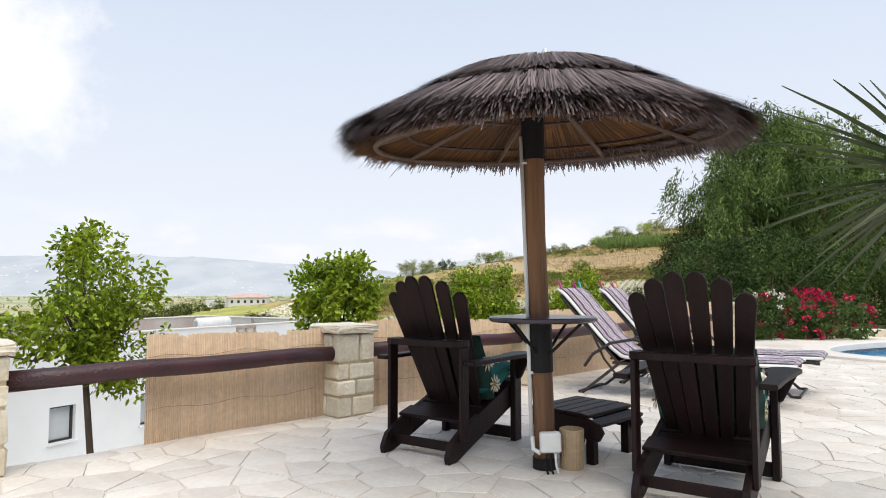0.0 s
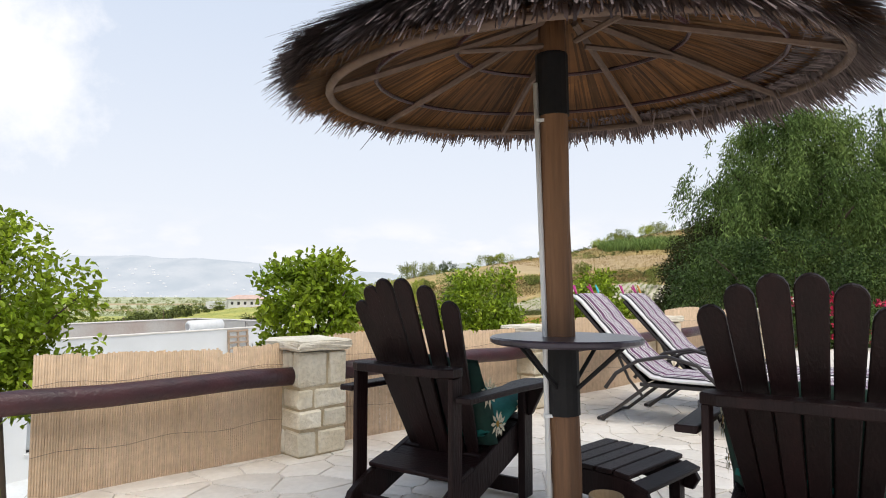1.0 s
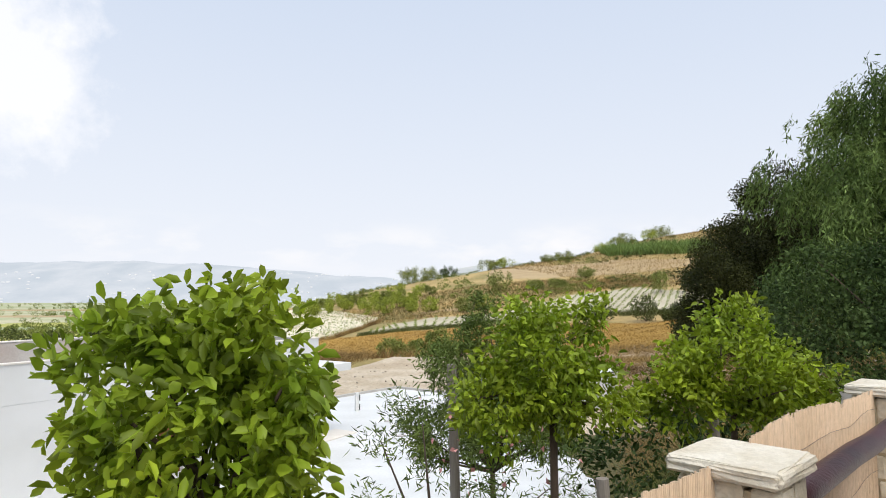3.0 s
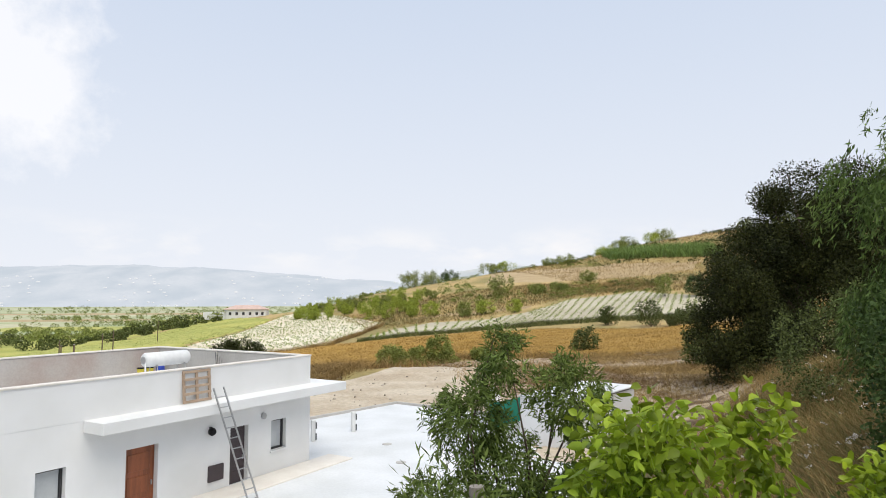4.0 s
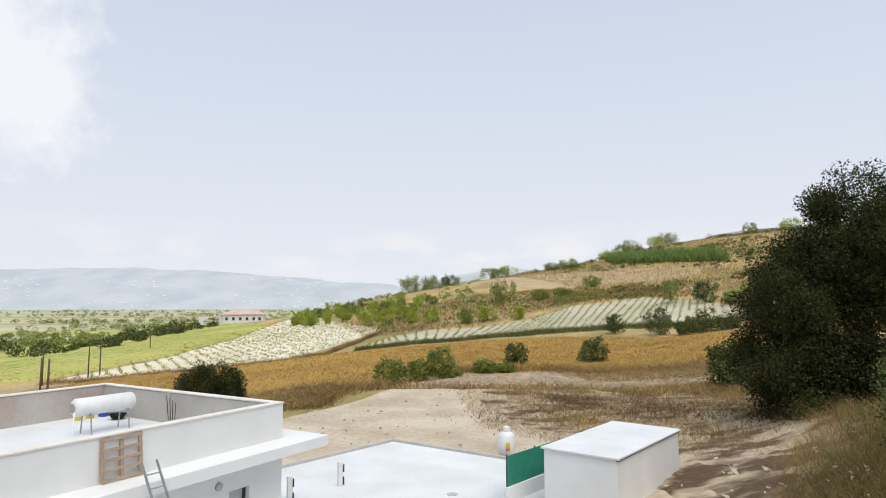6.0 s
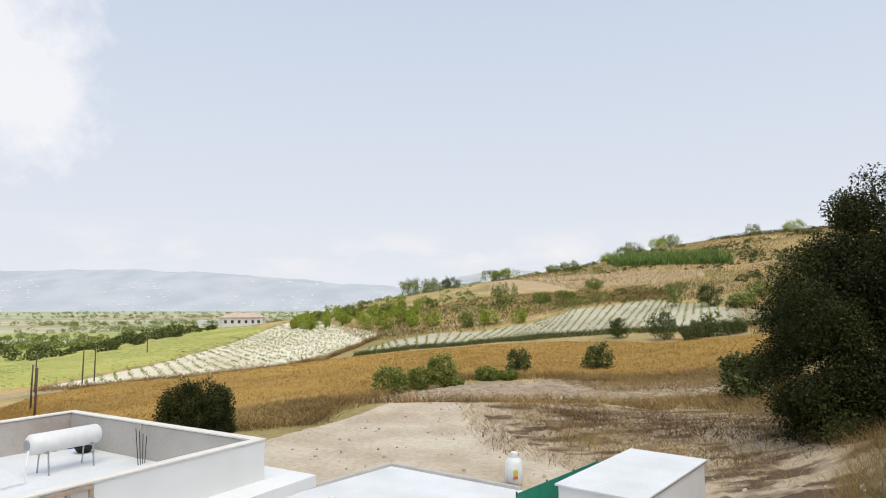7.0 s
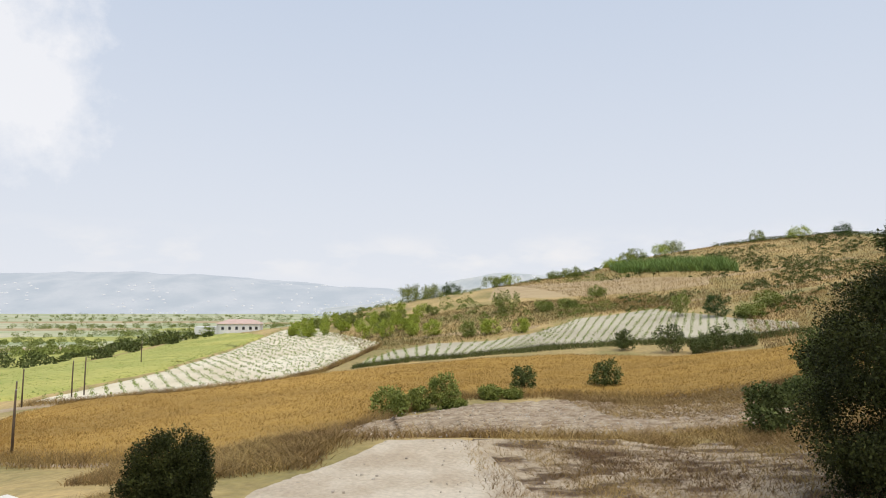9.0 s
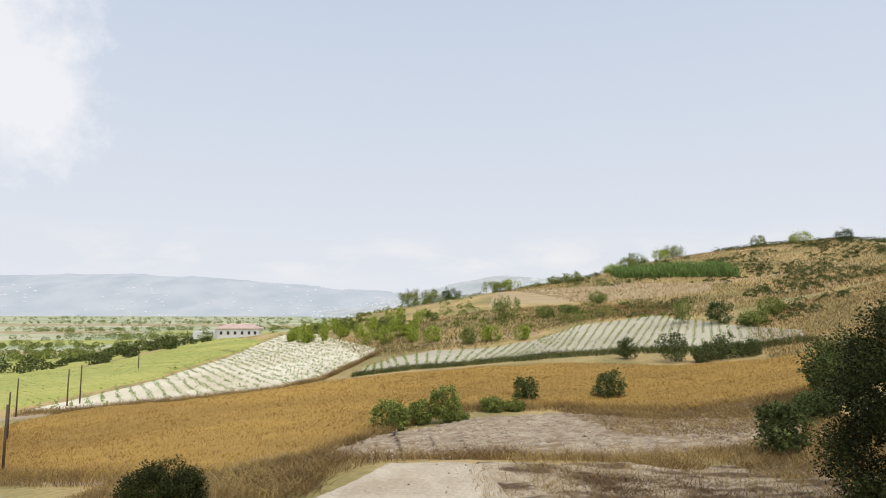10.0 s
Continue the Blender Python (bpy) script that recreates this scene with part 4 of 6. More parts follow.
for x, y, r, h in ((23.8, 66, 1.7, 4.2), (30.5, 78, 1.3, 2.4), (34.5, 80, 1.6, 3.0), (42, 90, 2.6, 7.0), (46, 95, 2.8, 7.5), (50, 101, 2.2, 5.0), (36, 84, 1.6, 2.2)):
    field_bush(x, y, r, h, "bushgreen", "dark olive-green bush among the dry grass", n=90)
grass("lot_weeds", "thin dry weeds on the dirt lot", "drygrass", [(2, 47), (8, 40), (13, 36)], [(0, 60), (8, 60), (16, 60)], 5000, 0.3, 0.015, 0.8, 0.1)
grass("hill_grass", "dry grass over the hillside", "drygrass", [(70, 190), (110, 190), (160, 190)], [(20, 300), (90, 310), (170, 310)], 40000, 0.7, 0.07)
grass("hill_grass", "dry golden grass on the slope above the wheat", "drygrass", [(58, 134), (80, 130), (110, 126)], [(74, 178), (100, 186), (140, 190)], 22000, 0.6, 0.06, 0.5)
grass("hill_grass", "dry grass on the terraces above the vineyard", "drygrass", [(-22, 186), (10, 184), (40, 203), (70, 212)], [(-40, 235), (0, 240), (30, 238), (70, 240)], 18000, 0.6, 0.07, 0.5)
grass("hill_grass", "patches of green grass on the terraces", "greengrass", [(-22, 190), (10, 188), (40, 206), (70, 214)], [(-20, 225), (4, 240), (36, 236), (80, 228)], 9000, 0.6, 0.07, 0.5)
# steep bank below the terrace
grass("bank_grass", "long dry and green grass on the steep bank", "drygrass", [(3.4, 11), (5.5, 13), (9, 15), (13, 17)], [(6, 26), (9.5, 31), (13, 36), (19, 44)], 26000, 0.75, 0.008, 0.45)
grass("bank_grass", "long green grass on the steep bank", "greengrass", [(3.0, 11), (5.5, 13), (9, 15), (13, 17)], [(6, 25), (9, 29), (13, 34), (18, 40)], 22000, 0.6, 0.009, 0.45)
grass("slope_grass", "weeds on the slope under the fence", "greengrass", [(-3, 4), (0, 7), (3, 9.6), (5, 11.2)], [(-6, 8), (-2, 12), (2, 14), (5, 15)], 9000, 0.45, 0.008, 0.45)
# loose stones on the dirt
n = 260
qx, qy = RNG.uniform(-9, 22, n), RNG.uniform(42, 66, n)
cube = np.array([(p, q, r) for r in (-0.5, 0.5) for q in (-0.5, 0.5) for p in (-0.5, 0.5)])
cf = np.array([(0, 1, 5, 4), (1, 3, 7, 5), (3, 2, 6, 7), (2, 0, 4, 6), (4, 5, 7, 6), (0, 2, 3, 1)])
sz = RNG.uniform(0.05, 0.2, n) ** 1.2
v = (cube[None] * sz[:, None, None] * RNG.uniform(0.6, 1.3, (n, 1, 3)) + RNG.normal(size=(n, 8, 3)) * sz[:, None, None] * 0.12 + on_ground(qx, qy, 0.12)[:, None]).reshape(-1, 3)
tagged(raw_mesh("loose_stones", v, (np.arange(n)[:, None, None] * 8 + cf[None]).reshape(-1, 4), M["rock"]), "pale loose stones scattered over the dirt lot", "stones", kind="stuff")
n = 1500
qx, qy = RNG.uniform(-12, 30, n), RNG.uniform(69, 92, n)
sz = RNG.uniform(0.06, 0.26, n) ** 1.3
v = (cube[None] * sz[:, None, None] * RNG.uniform(0.6, 1.3, (n, 1, 3)) + RNG.normal(size=(n, 8, 3)) * sz[:, None, None] * 0.12 + on_ground(qx, qy, 0.42)[:, None]).reshape(-1, 3)
tagged(raw_mesh("spoil_clods", v, (np.arange(n)[:, None, None] * 8 + cf[None]).reshape(-1, 4), M["rock"]), "clods and stones on the eroded mound of spoil", "stones", kind="stuff")
# white umbels on the bank and by the carob trees
n = 260
ux, uy = RNG.uniform(6, 20, n), RNG.uniform(16, 34, n)
ok = uy > ux * 1.1 + 6
up = on_ground(ux[ok], uy[ok], 0.75)
c2 = on_ground(RNG.uniform(26, 36, 160), RNG.uniform(84, 100, 160), 0.9)
pos = np.concatenate([np.repeat(up, 8, 0) + RNG.normal(size=(len(up) * 8, 3)) * np.array([0.03, 0.03, 0.012]), np.repeat(c2, 5, 0) + RNG.normal(size=(len(c2) * 5, 3)) * 0.08])
v, f = leaves(pos, 0.045, 0.04, None, 0)
tagged(raw_mesh("wild_umbels", v, f, M["whitepetal"]), "white wild carrot flowers above the grass", "flowers", kind="stuff")

# utility poles beside the fields
for x, y, h in ((-44.5, 82, 6.8), (-60.5, 106, 6.8), (-74.1, 128, 6.6), (-70.2, 136, 6.8), (-69.3, 138.5, 7.2), (-85.4, 194.6, 6.5)):
    z = float(ground_z(x, y)[0])
    pole = holder("utility_pole", "bare brown wooden utility pole beside the fields", "utility pole", Matrix.Translation((x, y, z)), "utility poles")
    part("pole", tubed([(0, 0, -0.3), (0, 0, h * 0.5), (0.05, 0, h)], 0.14, 8, 0.10), M["polebrown"], pole, smooth=True)
    part("cap", tubed([(0.05, 0, h), (0.05, 0, h + 0.05)], 0.11, 8, 0.09), M["steel"], pole)

# far farmhouse with a red roof
fz = float(ground_z(-92, 300)[0])
farm = holder("farmhouse", "far white farmhouse with a low red tiled roof", "house", pose(-92, 300, fz, 0, 0, 8) @ Matrix.Scale(0.84, 4))
part("wall", boxed(0, 0, 2.2, 22, 10, 5.4), M["plaster"], farm)
part("wing", boxed(-16, -1, 1.5, 12, 8, 4.0), M["plaster"], farm)
bm = bmesh.new()
lo = [bm.verts.new(p) for p in ((-11.8, -5.8, 4.9), (11.8, -5.8, 4.9), (11.8, 5.8, 4.9), (-11.8, 5.8, 4.9))]
hi = [bm.verts.new(p) for p in ((-6, 0, 7.2), (6, 0, 7.2))]
for q in ((lo[0], lo[1], hi[1], hi[0]), (lo[1], lo[2], hi[1]), (lo[2], lo[3], hi[0], hi[1]), (lo[3], lo[0], hi[0]), (lo[3], lo[2], lo[1], lo[0])):
    bm.faces.new(q)
part("roof", bm, M["rooftile"], farm)
for x in (-8, -4.5, -1, 2.5, 6, 9):
    part("window", boxed(x, -5.02, 2.6, 1.3, 0.12, 1.6), M["frame"], farm)

# ---- the white house below the terrace ----
GROUND0 = -4.72
HOUSE = pose(-5.5, 30.75, GROUND0, 0, 0, -120.5)   # x along the front wall, y out of it


def wall_with_openings(x0, x1, z0, z1, y, thick, openings):
    """A wall along x; openings as (x0, x1, z0, z1), in order."""
    bm = bmesh.new()
    at = x0
    for a, b, lo, hi in openings:
        box(bm, (at + a) / 2, y, (z0 + z1) / 2, a - at, thick, z1 - z0)
        if lo > z0:
            box(bm, (a + b) / 2, y, (z0 + lo) / 2, b - a, thick, lo - z0)
        box(bm, (a + b) / 2, y, (hi + z1) / 2, b - a, thick, z1 - hi)
        at = b
    box(bm, (at + x1) / 2, y, (z0 + z1) / 2, x1 - at, thick, z1 - z0)
    bmesh.ops.remove_doubles(bm, verts=bm.verts[:], dist=0.0005)
    return bm


house = holder("house", "white rendered flat-roofed house with a parapet and a canopy", "house", HOUSE)
L, D, ROOF, TOP = 15.5, 9.1, 3.10, 4.15
OPEN = [(1.25, 1.98, 0.97, 2.02), (3.02, 3.79, 0.0, 2.07), (6.44, 7.45, 0.0, 2.10), (9.10, 9.85, 0.92, 2.02), (12.1, 12.9, 0.92, 2.02)]
part("front_wall", wall_with_openings(0, L, -0.4, ROOF, -0.15, 0.3, OPEN), M["plaster"], house)
part("side_wall", boxed(0.15, -D / 2 - 0.15, ROOF / 2 - 0.2, 0.3, D - 0.3, ROOF + 0.4), M["plaster"], house)
part("back_wall", boxed(L / 2 + 0.15, -D + 0.15, ROOF / 2 - 0.2, L - 0.3, 0.3, ROOF + 0.4), M["plaster"], house)
part("end_wall", boxed(L - 0.15, -D / 2, ROOF / 2 - 0.2, 0.3, D - 0.6, ROOF + 0.4), M["plaster"], house)
part("roof", boxed(L / 2, -D / 2, ROOF - 0.09, L - 0.02, D - 0.02, 0.2), M["roofpaint"], house, "white coated flat roof")
hp = (ROOF + 0.012 + TOP) / 2
ph = TOP - ROOF - 0.012
# parapets: white outside, raw render inside, a light coping on top
for nm, args, inner, mat_in in (("front_parapet", (L / 2, -0.06, hp, L, 0.12, ph), (L / 2, -0.17, hp - 0.01, L - 0.24, 0.10, ph - 0.02), "rawrender"),
                                ("side_parapet", (0.06, -D / 2, hp, 0.12, D - 0.24, ph), (0.17, -D / 2, hp - 0.01, 0.10, D - 0.44, ph - 0.02), "rawrender"),
                                ("back_parapet", (L / 2, -D + 0.06, hp, L, 0.12, ph), (L / 2, -D + 0.17, hp - 0.01, L - 0.24, 0.10, ph - 0.02), "redrender"),
                                ("end_parapet", (L - 0.06, -D / 2, hp, 0.12, D - 0.24, ph), (L - 0.17, -D / 2, hp - 0.01, 0.10, D - 0.44, ph - 0.02), "rawrender")):
    p = part(nm, boxed(*args), M["plaster"], house)
    part("inner_render", boxed(*inner), M[mat_in], p, "bare grey cement render")
for nm, args in (("coping", (L / 2, -0.11, TOP + 0.02, L + 0.06, 0.28, 0.05)), ("coping", (L / 2, -D + 0.11, TOP + 0.02, L + 0.06, 0.28, 0.05)),
                 ("coping", (0.11, -D / 2, TOP + 0.021, 0.28, D - 0.5, 0.05)), ("coping", (L - 0.11, -D / 2, TOP + 0.021, 0.28, D - 0.5, 0.05))):
    part(nm, boxed(*args, bevel=0.008), M["coping"], house)
part("pilaster", boxed(0.24, -5.1, hp, 0.06, 0.22, ph), M["rawrender"], house)
part("roof_step", boxed(11.5, -D / 2, ROOF + 0.22, 4.0, D - 0.6, 0.4), M["roofpaint"], house)
part("canopy", boxed(3.82, 0.45, 2.965, 9.76, 0.9, 0.31, bevel=0.01), M["plaster"], house)
part("side_canopy", boxed(-0.53, -D / 2, 2.965, 1.06, D, 0.31, bevel=0.01), M["plaster"], house)
for i, (a, b, lo, hi) in enumerate(OPEN):
    w, h = b - a, hi - lo
    if i in (1, 2):
        door = part("door", boxed((a + b) / 2, -0.2, lo + h / 2, w - 0.02, 0.05, h - 0.02), M["darkdoor" if i == 1 else "doorwood"], house, "dark painted door" if i == 1 else "red-brown wooden door")
        for k in range(3):
            part("panel", boxed((a + b) / 2, -0.17, lo + 0.35 + k * 0.65, w * 0.7, 0.03, 0.5, bevel=0.01), M["darkdoor" if i == 1 else "doorwood"], door)
        part("handle", boxed(a + 0.1, -0.15, lo + 1.0, 0.03, 0.06, 0.14, bevel=0.008), M["steel"], door)
    else:
        win = part("window", boxed((a + b) / 2, -0.24, lo + h / 2, w, 0.02, h), M["glass"], house, "dark-framed window with a pale blind")
        bm = bmesh.new()
        for q in ((a + 0.03, -0.2, lo + h / 2, 0.06, 0.08, h), (b - 0.03, -0.2, lo + h / 2, 0.06, 0.08, h), ((a + b) / 2, -0.2, lo + 0.03, w - 0.12, 0.08, 0.06), ((a + b) / 2, -0.2, hi - 0.03, w - 0.12, 0.08, 0.06)):
            box(bm, *q)
        part("frame", bm, M["frame"], win)
        part("blind", boxed((a + b) / 2, -0.222, lo + h / 2, w - 0.14, 0.012, h - 0.14), M["shutter"], win, "pale drawn blind")
        part("sill", boxed((a + b) / 2, 0.02, lo - 0.025, w + 0.12, 0.1, 0.05), M["plaster"], win)
part("vent_box", boxed(4.37, 0.03, 0.78, 0.58, 0.08, 0.5, bevel=0.01), M["darkdoor"], house, "brown metal meter box")
part("round_vent", lathe([(0.11, 0), (0.11, 0.05), (0.07, 0.07)], 16, pose(2.35, 0, 2.25, -90, 0, 0)), M["steel"], house)
lamp = part("wall_lamp", lathe([(0.05, 0), (0.11, 0.05), (0.13, 0.14), (0.08, 0.22)], 16, pose(4.62, 0, 2.12, -90, 0, 0)), M["black"], house, "black round wall lamp")
part("bracket", boxed(4.62, 0.05, 2.24, 0.05, 0.1, 0.05), M["black"], lamp)
part("doorstep", boxed(2.2, 0.62, 0.15, 6.6, 1.2, 0.2, bevel=0.02), M["coping"], house, "cream paved step along the wall")
part("chimney", boxed(12.2, -6.5, TOP - 0.1, 0.5, 0.5, 2.3, bevel=0.02), M["rawrender"], house)
part("chimney_cap", boxed(12.2, -6.5, TOP + 1.1, 0.62, 0.62, 0.1, bevel=0.02), M["concrete"], house)


def hpoint(x, y, z):
    return HOUSE @ Vector((x, y, z))


def hplace(x, y, z, rz=0):
    return HOUSE @ pose(x, y, z, 0, 0, rz)


# what stands on the roof and leans on the house
heater = holder("water_heater", "white horizontal solar water tank on a steel stand", "water tank", hplace(2.15, -5.7, ROOF + 0.01))
part("tank", lathe([(0.0, -1.0), (0.16, -0.99), (0.25, -0.95), (0.28, -0.9), (0.28, 0.9), (0.25, 0.95), (0.16, 0.99), (0.0, 1.0)], 28, pose(0, 0, 0.86, 0, 90, 0)), M["whiteplastic"], heater, smooth=True)
part("end_ring", lathe([(0.15, 0), (0.15, 0.015), (0.11, 0.02)], 20, pose(1.0, 0, 0.86, 0, 90, 0)), M["steel"], heater)
for x in (-0.7, 0.55):
    for y in (-0.22, 0.22):
        part("leg", tubed([(x, y * 1.4, 0), (x, y, 0.66)], 0.022, 6), M["steel"], heater)
    part("cradle", boxed(x, 0, 0.60, 0.05, 0.5, 0.05), M["steel"], heater)
part("pipe", tubed([(1.05, 0.2, 0.75), (1.25, 0.5, 0.4), (1.3, 0.6, 0.05), (2.3, 0.7, 0.05)], 0.025, 6), M["whiteplastic"], heater)
drum = holder("plastic_drum", "blue plastic drum on the white roof", "drum", hplace(0.55, -8.3, ROOF + 0.012))
part("body", lathe([(0.15, 0), (0.18, 0.04), (0.18, 0.34), (0.12, 0.42), (0.05, 0.44)], 20), M["blueplastic"], drum, smooth=True)
part("lid", lathe([(0.05, 0.44), (0.05, 0.48)], 12), M["black"], drum)
for k, x in enumerate((1.05, 1.5)):
    bk = holder("paint_bucket", "yellow and black paint bucket on the roof", "bucket", hplace(x, -8.3, ROOF + 0.012), "roof buckets")
    part("body", lathe([(0.12, 0), (0.15, 0.26)], 18), M["yellowlabel"], bk)
    part("rim", lathe([(0.155, 0.24), (0.16, 0.29), (0.145, 0.29)], 18), M["black"], bk)
basin = holder("mortar_basin", "dark mortar basin leaning on the roof", "basin", hplace(0.65, -7.3, ROOF + 0.03, 20))
part("shell", lathe([(0.18, 0), (0.28, 0.16), (0.30, 0.17), (0.17, 0.03)], 18), M["black"], basin)
for k in range(4):
    bm = tubed([(0, 0, 0), (0.05 * k - 0.1, -0.1, 0.75 + 0.1 * k)], 0.012, 6)
    ob = to_ob("rebar", bm, M["frame"])
    ob.matrix_basis = hplace(0.5 + 0.09 * k, -4.4 + 0.03 * k, ROOF + 0.012)
    tagged(ob, "rusty bar end sticking up from the roof", "rebar", "roof rebars")
pallet = holder("wooden_pallet", "weathered wooden pallet leaning on the parapet", "pallet", hplace(5.2, 0.10, ROOF + 0.03))
lean = pose(0, 0, 0, 5, 0, 0)
for x in (-0.47, 0, 0.47):
    part("stringer", boxed(x, 0.0, 0.5, 0.09, 0.045, 0.98, bevel=0.004), M["pallet"], pallet)
for z in (0.05, 0.28, 0.5, 0.72, 0.95):
    part("slat", boxed(0, 0.035, z, 1.02, 0.02, 0.08, bevel=0.003), M["pallet"], pallet)
pallet.matrix_basis = pallet.matrix_basis @ lean
ladder = holder("ladder", "aluminium ladder leaning on the canopy", "ladder", hplace(4.85, 0, 0))
la, lb = Vector((-0.55, 1.75, 0.0)), Vector((0.25, 0.93, 3.62))
for s in (-0.19, 0.19):
    part("rail", tubed([la + Vector((s, 0, 0)), lb + Vector((s, 0, 0))], 0.028, 6), M["steel"], ladder)
for k in range(11):
    p = la.lerp(lb, (k + 0.7) / 11.6)
    part("rung", tubed([p + Vector((-0.19, 0, 0)), p + Vector((0.19, 0, 0))], 0.017, 6), M["steel"], ladder)

# ---- white paved yard, its kerbs, the shed and the gas tank ----
YARD = [(-7.6, 38.6), (-3.2, 43.9), (2.4, 40.0), (5.0, 36.5), (6.2, 30.6), (6.4, 26.0), (4.0, 19.0), (-3.0, 16.0), (-12.0, 15.5), (-16.5, 18.5)]
bm = bmesh.new()
f = bm.faces.new([bm.verts.new((x, y, GROUND0 + 0.20)) for x, y in YARD])
r = bmesh.ops.extrude_face_region(bm, geom=[f])
bmesh.ops.translate(bm, vec=(0, 0, -0.5), verts=[v for v in r["geom"] if isinstance(v, bmesh.types.BMVert)])
bmesh.ops.recalc_face_normals(bm, faces=bm.faces[:])
tagged(to_ob("courtyard", bm, M["roofpaint"]), "white coated yard beside the house", "yard", kind="structure")
for (x0, y0), (x1, y1) in zip(YARD[:3], YARD[1:3]):
    ln = math.hypot(x1 - x0, y1 - y0)
    k = to_ob("kerb", boxed(0, 0, 0, ln, 0.16, 0.22, bevel=0.015), M["concrete"])
    k.matrix_basis = pose((x0 + x1) / 2, (y0 + y1) / 2, GROUND0 + 0.22, 0, 0, math.degrees(math.atan2(y1 - y0, x1 - x0)))
    tagged(k, "grey concrete kerb edging the white yard", "kerb", kind="structure")
for x, y in ((-4.6, 36.1), (-6.05, 34.1)):
    c = holder("column_stub", "white column stub with a dark edge in the yard", "post", pose(x, y, GROUND0 + 0.20, 0, 0, 30), "yard column stubs")
    part("shaft", boxed(0, 0, 0.45, 0.18, 0.18, 0.9, bevel=0.01), M["plaster"], c)
    for z in (0.15, 0.62):
        part("bracket", boxed(0.1, -0.02, z + 0.05, 0.05, 0.2, 0.28), M["frame"], c)
for x, y in ((-2.0, 30.5), (-2.8, 33.5), (-1.2, 26.8), (0.8, 29.0), (-0.3, 35)):
    t_ = to_ob("manhole_cover", lathe([(0.2, 0), (0.2, 0.02), (0.16, 0.025)], 18), M["concrete"])
    t_.matrix_basis = pose(x, y, GROUND0 + 0.2)
    tagged(t_, "small round grey manhole cover in the white yard", "cover", "manhole covers")
shed = holder("shed", "white panelled shed with a flat white roof", "shed", pose(5.73, 35.15, GROUND0 + 0.02, 0, 0, 51.8))
part("wall", boxed(0, 0, 1.05, 5.9, 2.66, 2.1), M["plaster"], shed)
part("plinth", boxed(0, 0, 0.06, 5.98, 2.74, 0.14), M["concrete"], shed)
part("roof", boxed(0, 0, 2.16, 6.08, 2.84, 0.07, bevel=0.01), M["roofpaint"], shed)
part("eaves_strip", boxed(0, -1.35, 2.10, 6.0, 0.05, 0.05), M["frame"], shed)
screen = holder("shade_fence", "green netting fence beside the white shed", "fence", pose(3.4, 36.1, GROUND0 + 0.12, 0, 0, 49.5))
part("netting", boxed(0, 0, 1.15, 5.5, 0.02, 1.06), M["greenmesh"], screen)
part("base_wall", boxed(0, 0, 0.26, 5.6, 0.14, 0.72, bevel=0.01), M["plaster"], screen, "low white wall")
for x in (-2.72, -0.9, 0.9, 2.72):
    part("post", tubed([(x, 0.04, -0.1), (x, 0.04, 1.72)], 0.03, 8), M["frame"], screen)
gas = holder("gas_tank", "white upright gas tank with a coloured label", "gas tank", pose(2.25, 40.9, GROUND0 + 0.02, 0, 0, 20))
part("body", lathe([(0.05, 0.16), (0.3, 0.2), (0.38, 0.32), (0.38, 1.05), (0.3, 1.2), (0.12, 1.28)], 28), M["whiteplastic"], gas, smooth=True)
part("valve_hood", lathe([(0.16, 1.22), (0.16, 1.46), (0.10, 1.5)], 18), M["whiteplastic"], gas)
part("label", boxed(-0.12, -0.385, 0.72, 0.2, 0.02, 0.22), M["yellowlabel"], gas)
part("label", boxed(-0.12, -0.388, 0.52, 0.2, 0.02, 0.12), M["redlabel"], gas)
for k in range(4):
    a = k * math.pi / 2 + 0.4
    part("leg", boxed(0.28 * math.cos(a), 0.28 * math.sin(a), 0.1, 0.06, 0.06, 0.25), M["whiteplastic"], gas)

# ---- trees beyond the terrace ----
def gz(x, y):
    return float(ground_z(x, y)[0])


tree("carob_tree", "large dark green carob tree on the bank", "tree",
     [(22.0, 45, 5.9, 3.0, 4, 3.9), (27.0, 46, 5.6, 5.4, 5, 4.5), (18.6, 45, 4.0, 1.9, 3, 1.9), (17.3, 44.5, 2.5, 2.1, 3, 1.8), (17.9, 44.5, -0.5, 2.9, 3.5, 2.5), (23, 43.5, 0, 6, 5, 4.5), (31, 45, 2, 6, 5, 5.5), (18.0, 44, -2.2, 2.5, 3, 2.0), (19.5, 41.5, -2.6, 3.2, 2.8, 2.4)],
     (22, 45, gz(22, 45)), "carob", 760, 430, 0.95, 0.155, 0.09, 0.2, 0.4, 14, hollow=0.4)
tree("round_tree", "round dark green tree beside the farm track", "tree",
     [(-13.5, 46.5, -2.6, 1.75, 1.7, 1.75), (-14.2, 46, -3.3, 1.3, 1.3, 1.2), (-12.9, 46.6, -3.2, 1.3, 1.3, 1.2)], (-13.5, 46.5, gz(-13.5, 46.5)), "carob", 330, 150, 0.4, 0.12, 0.065, 0.1, 0.12, 8, hollow=0.4)
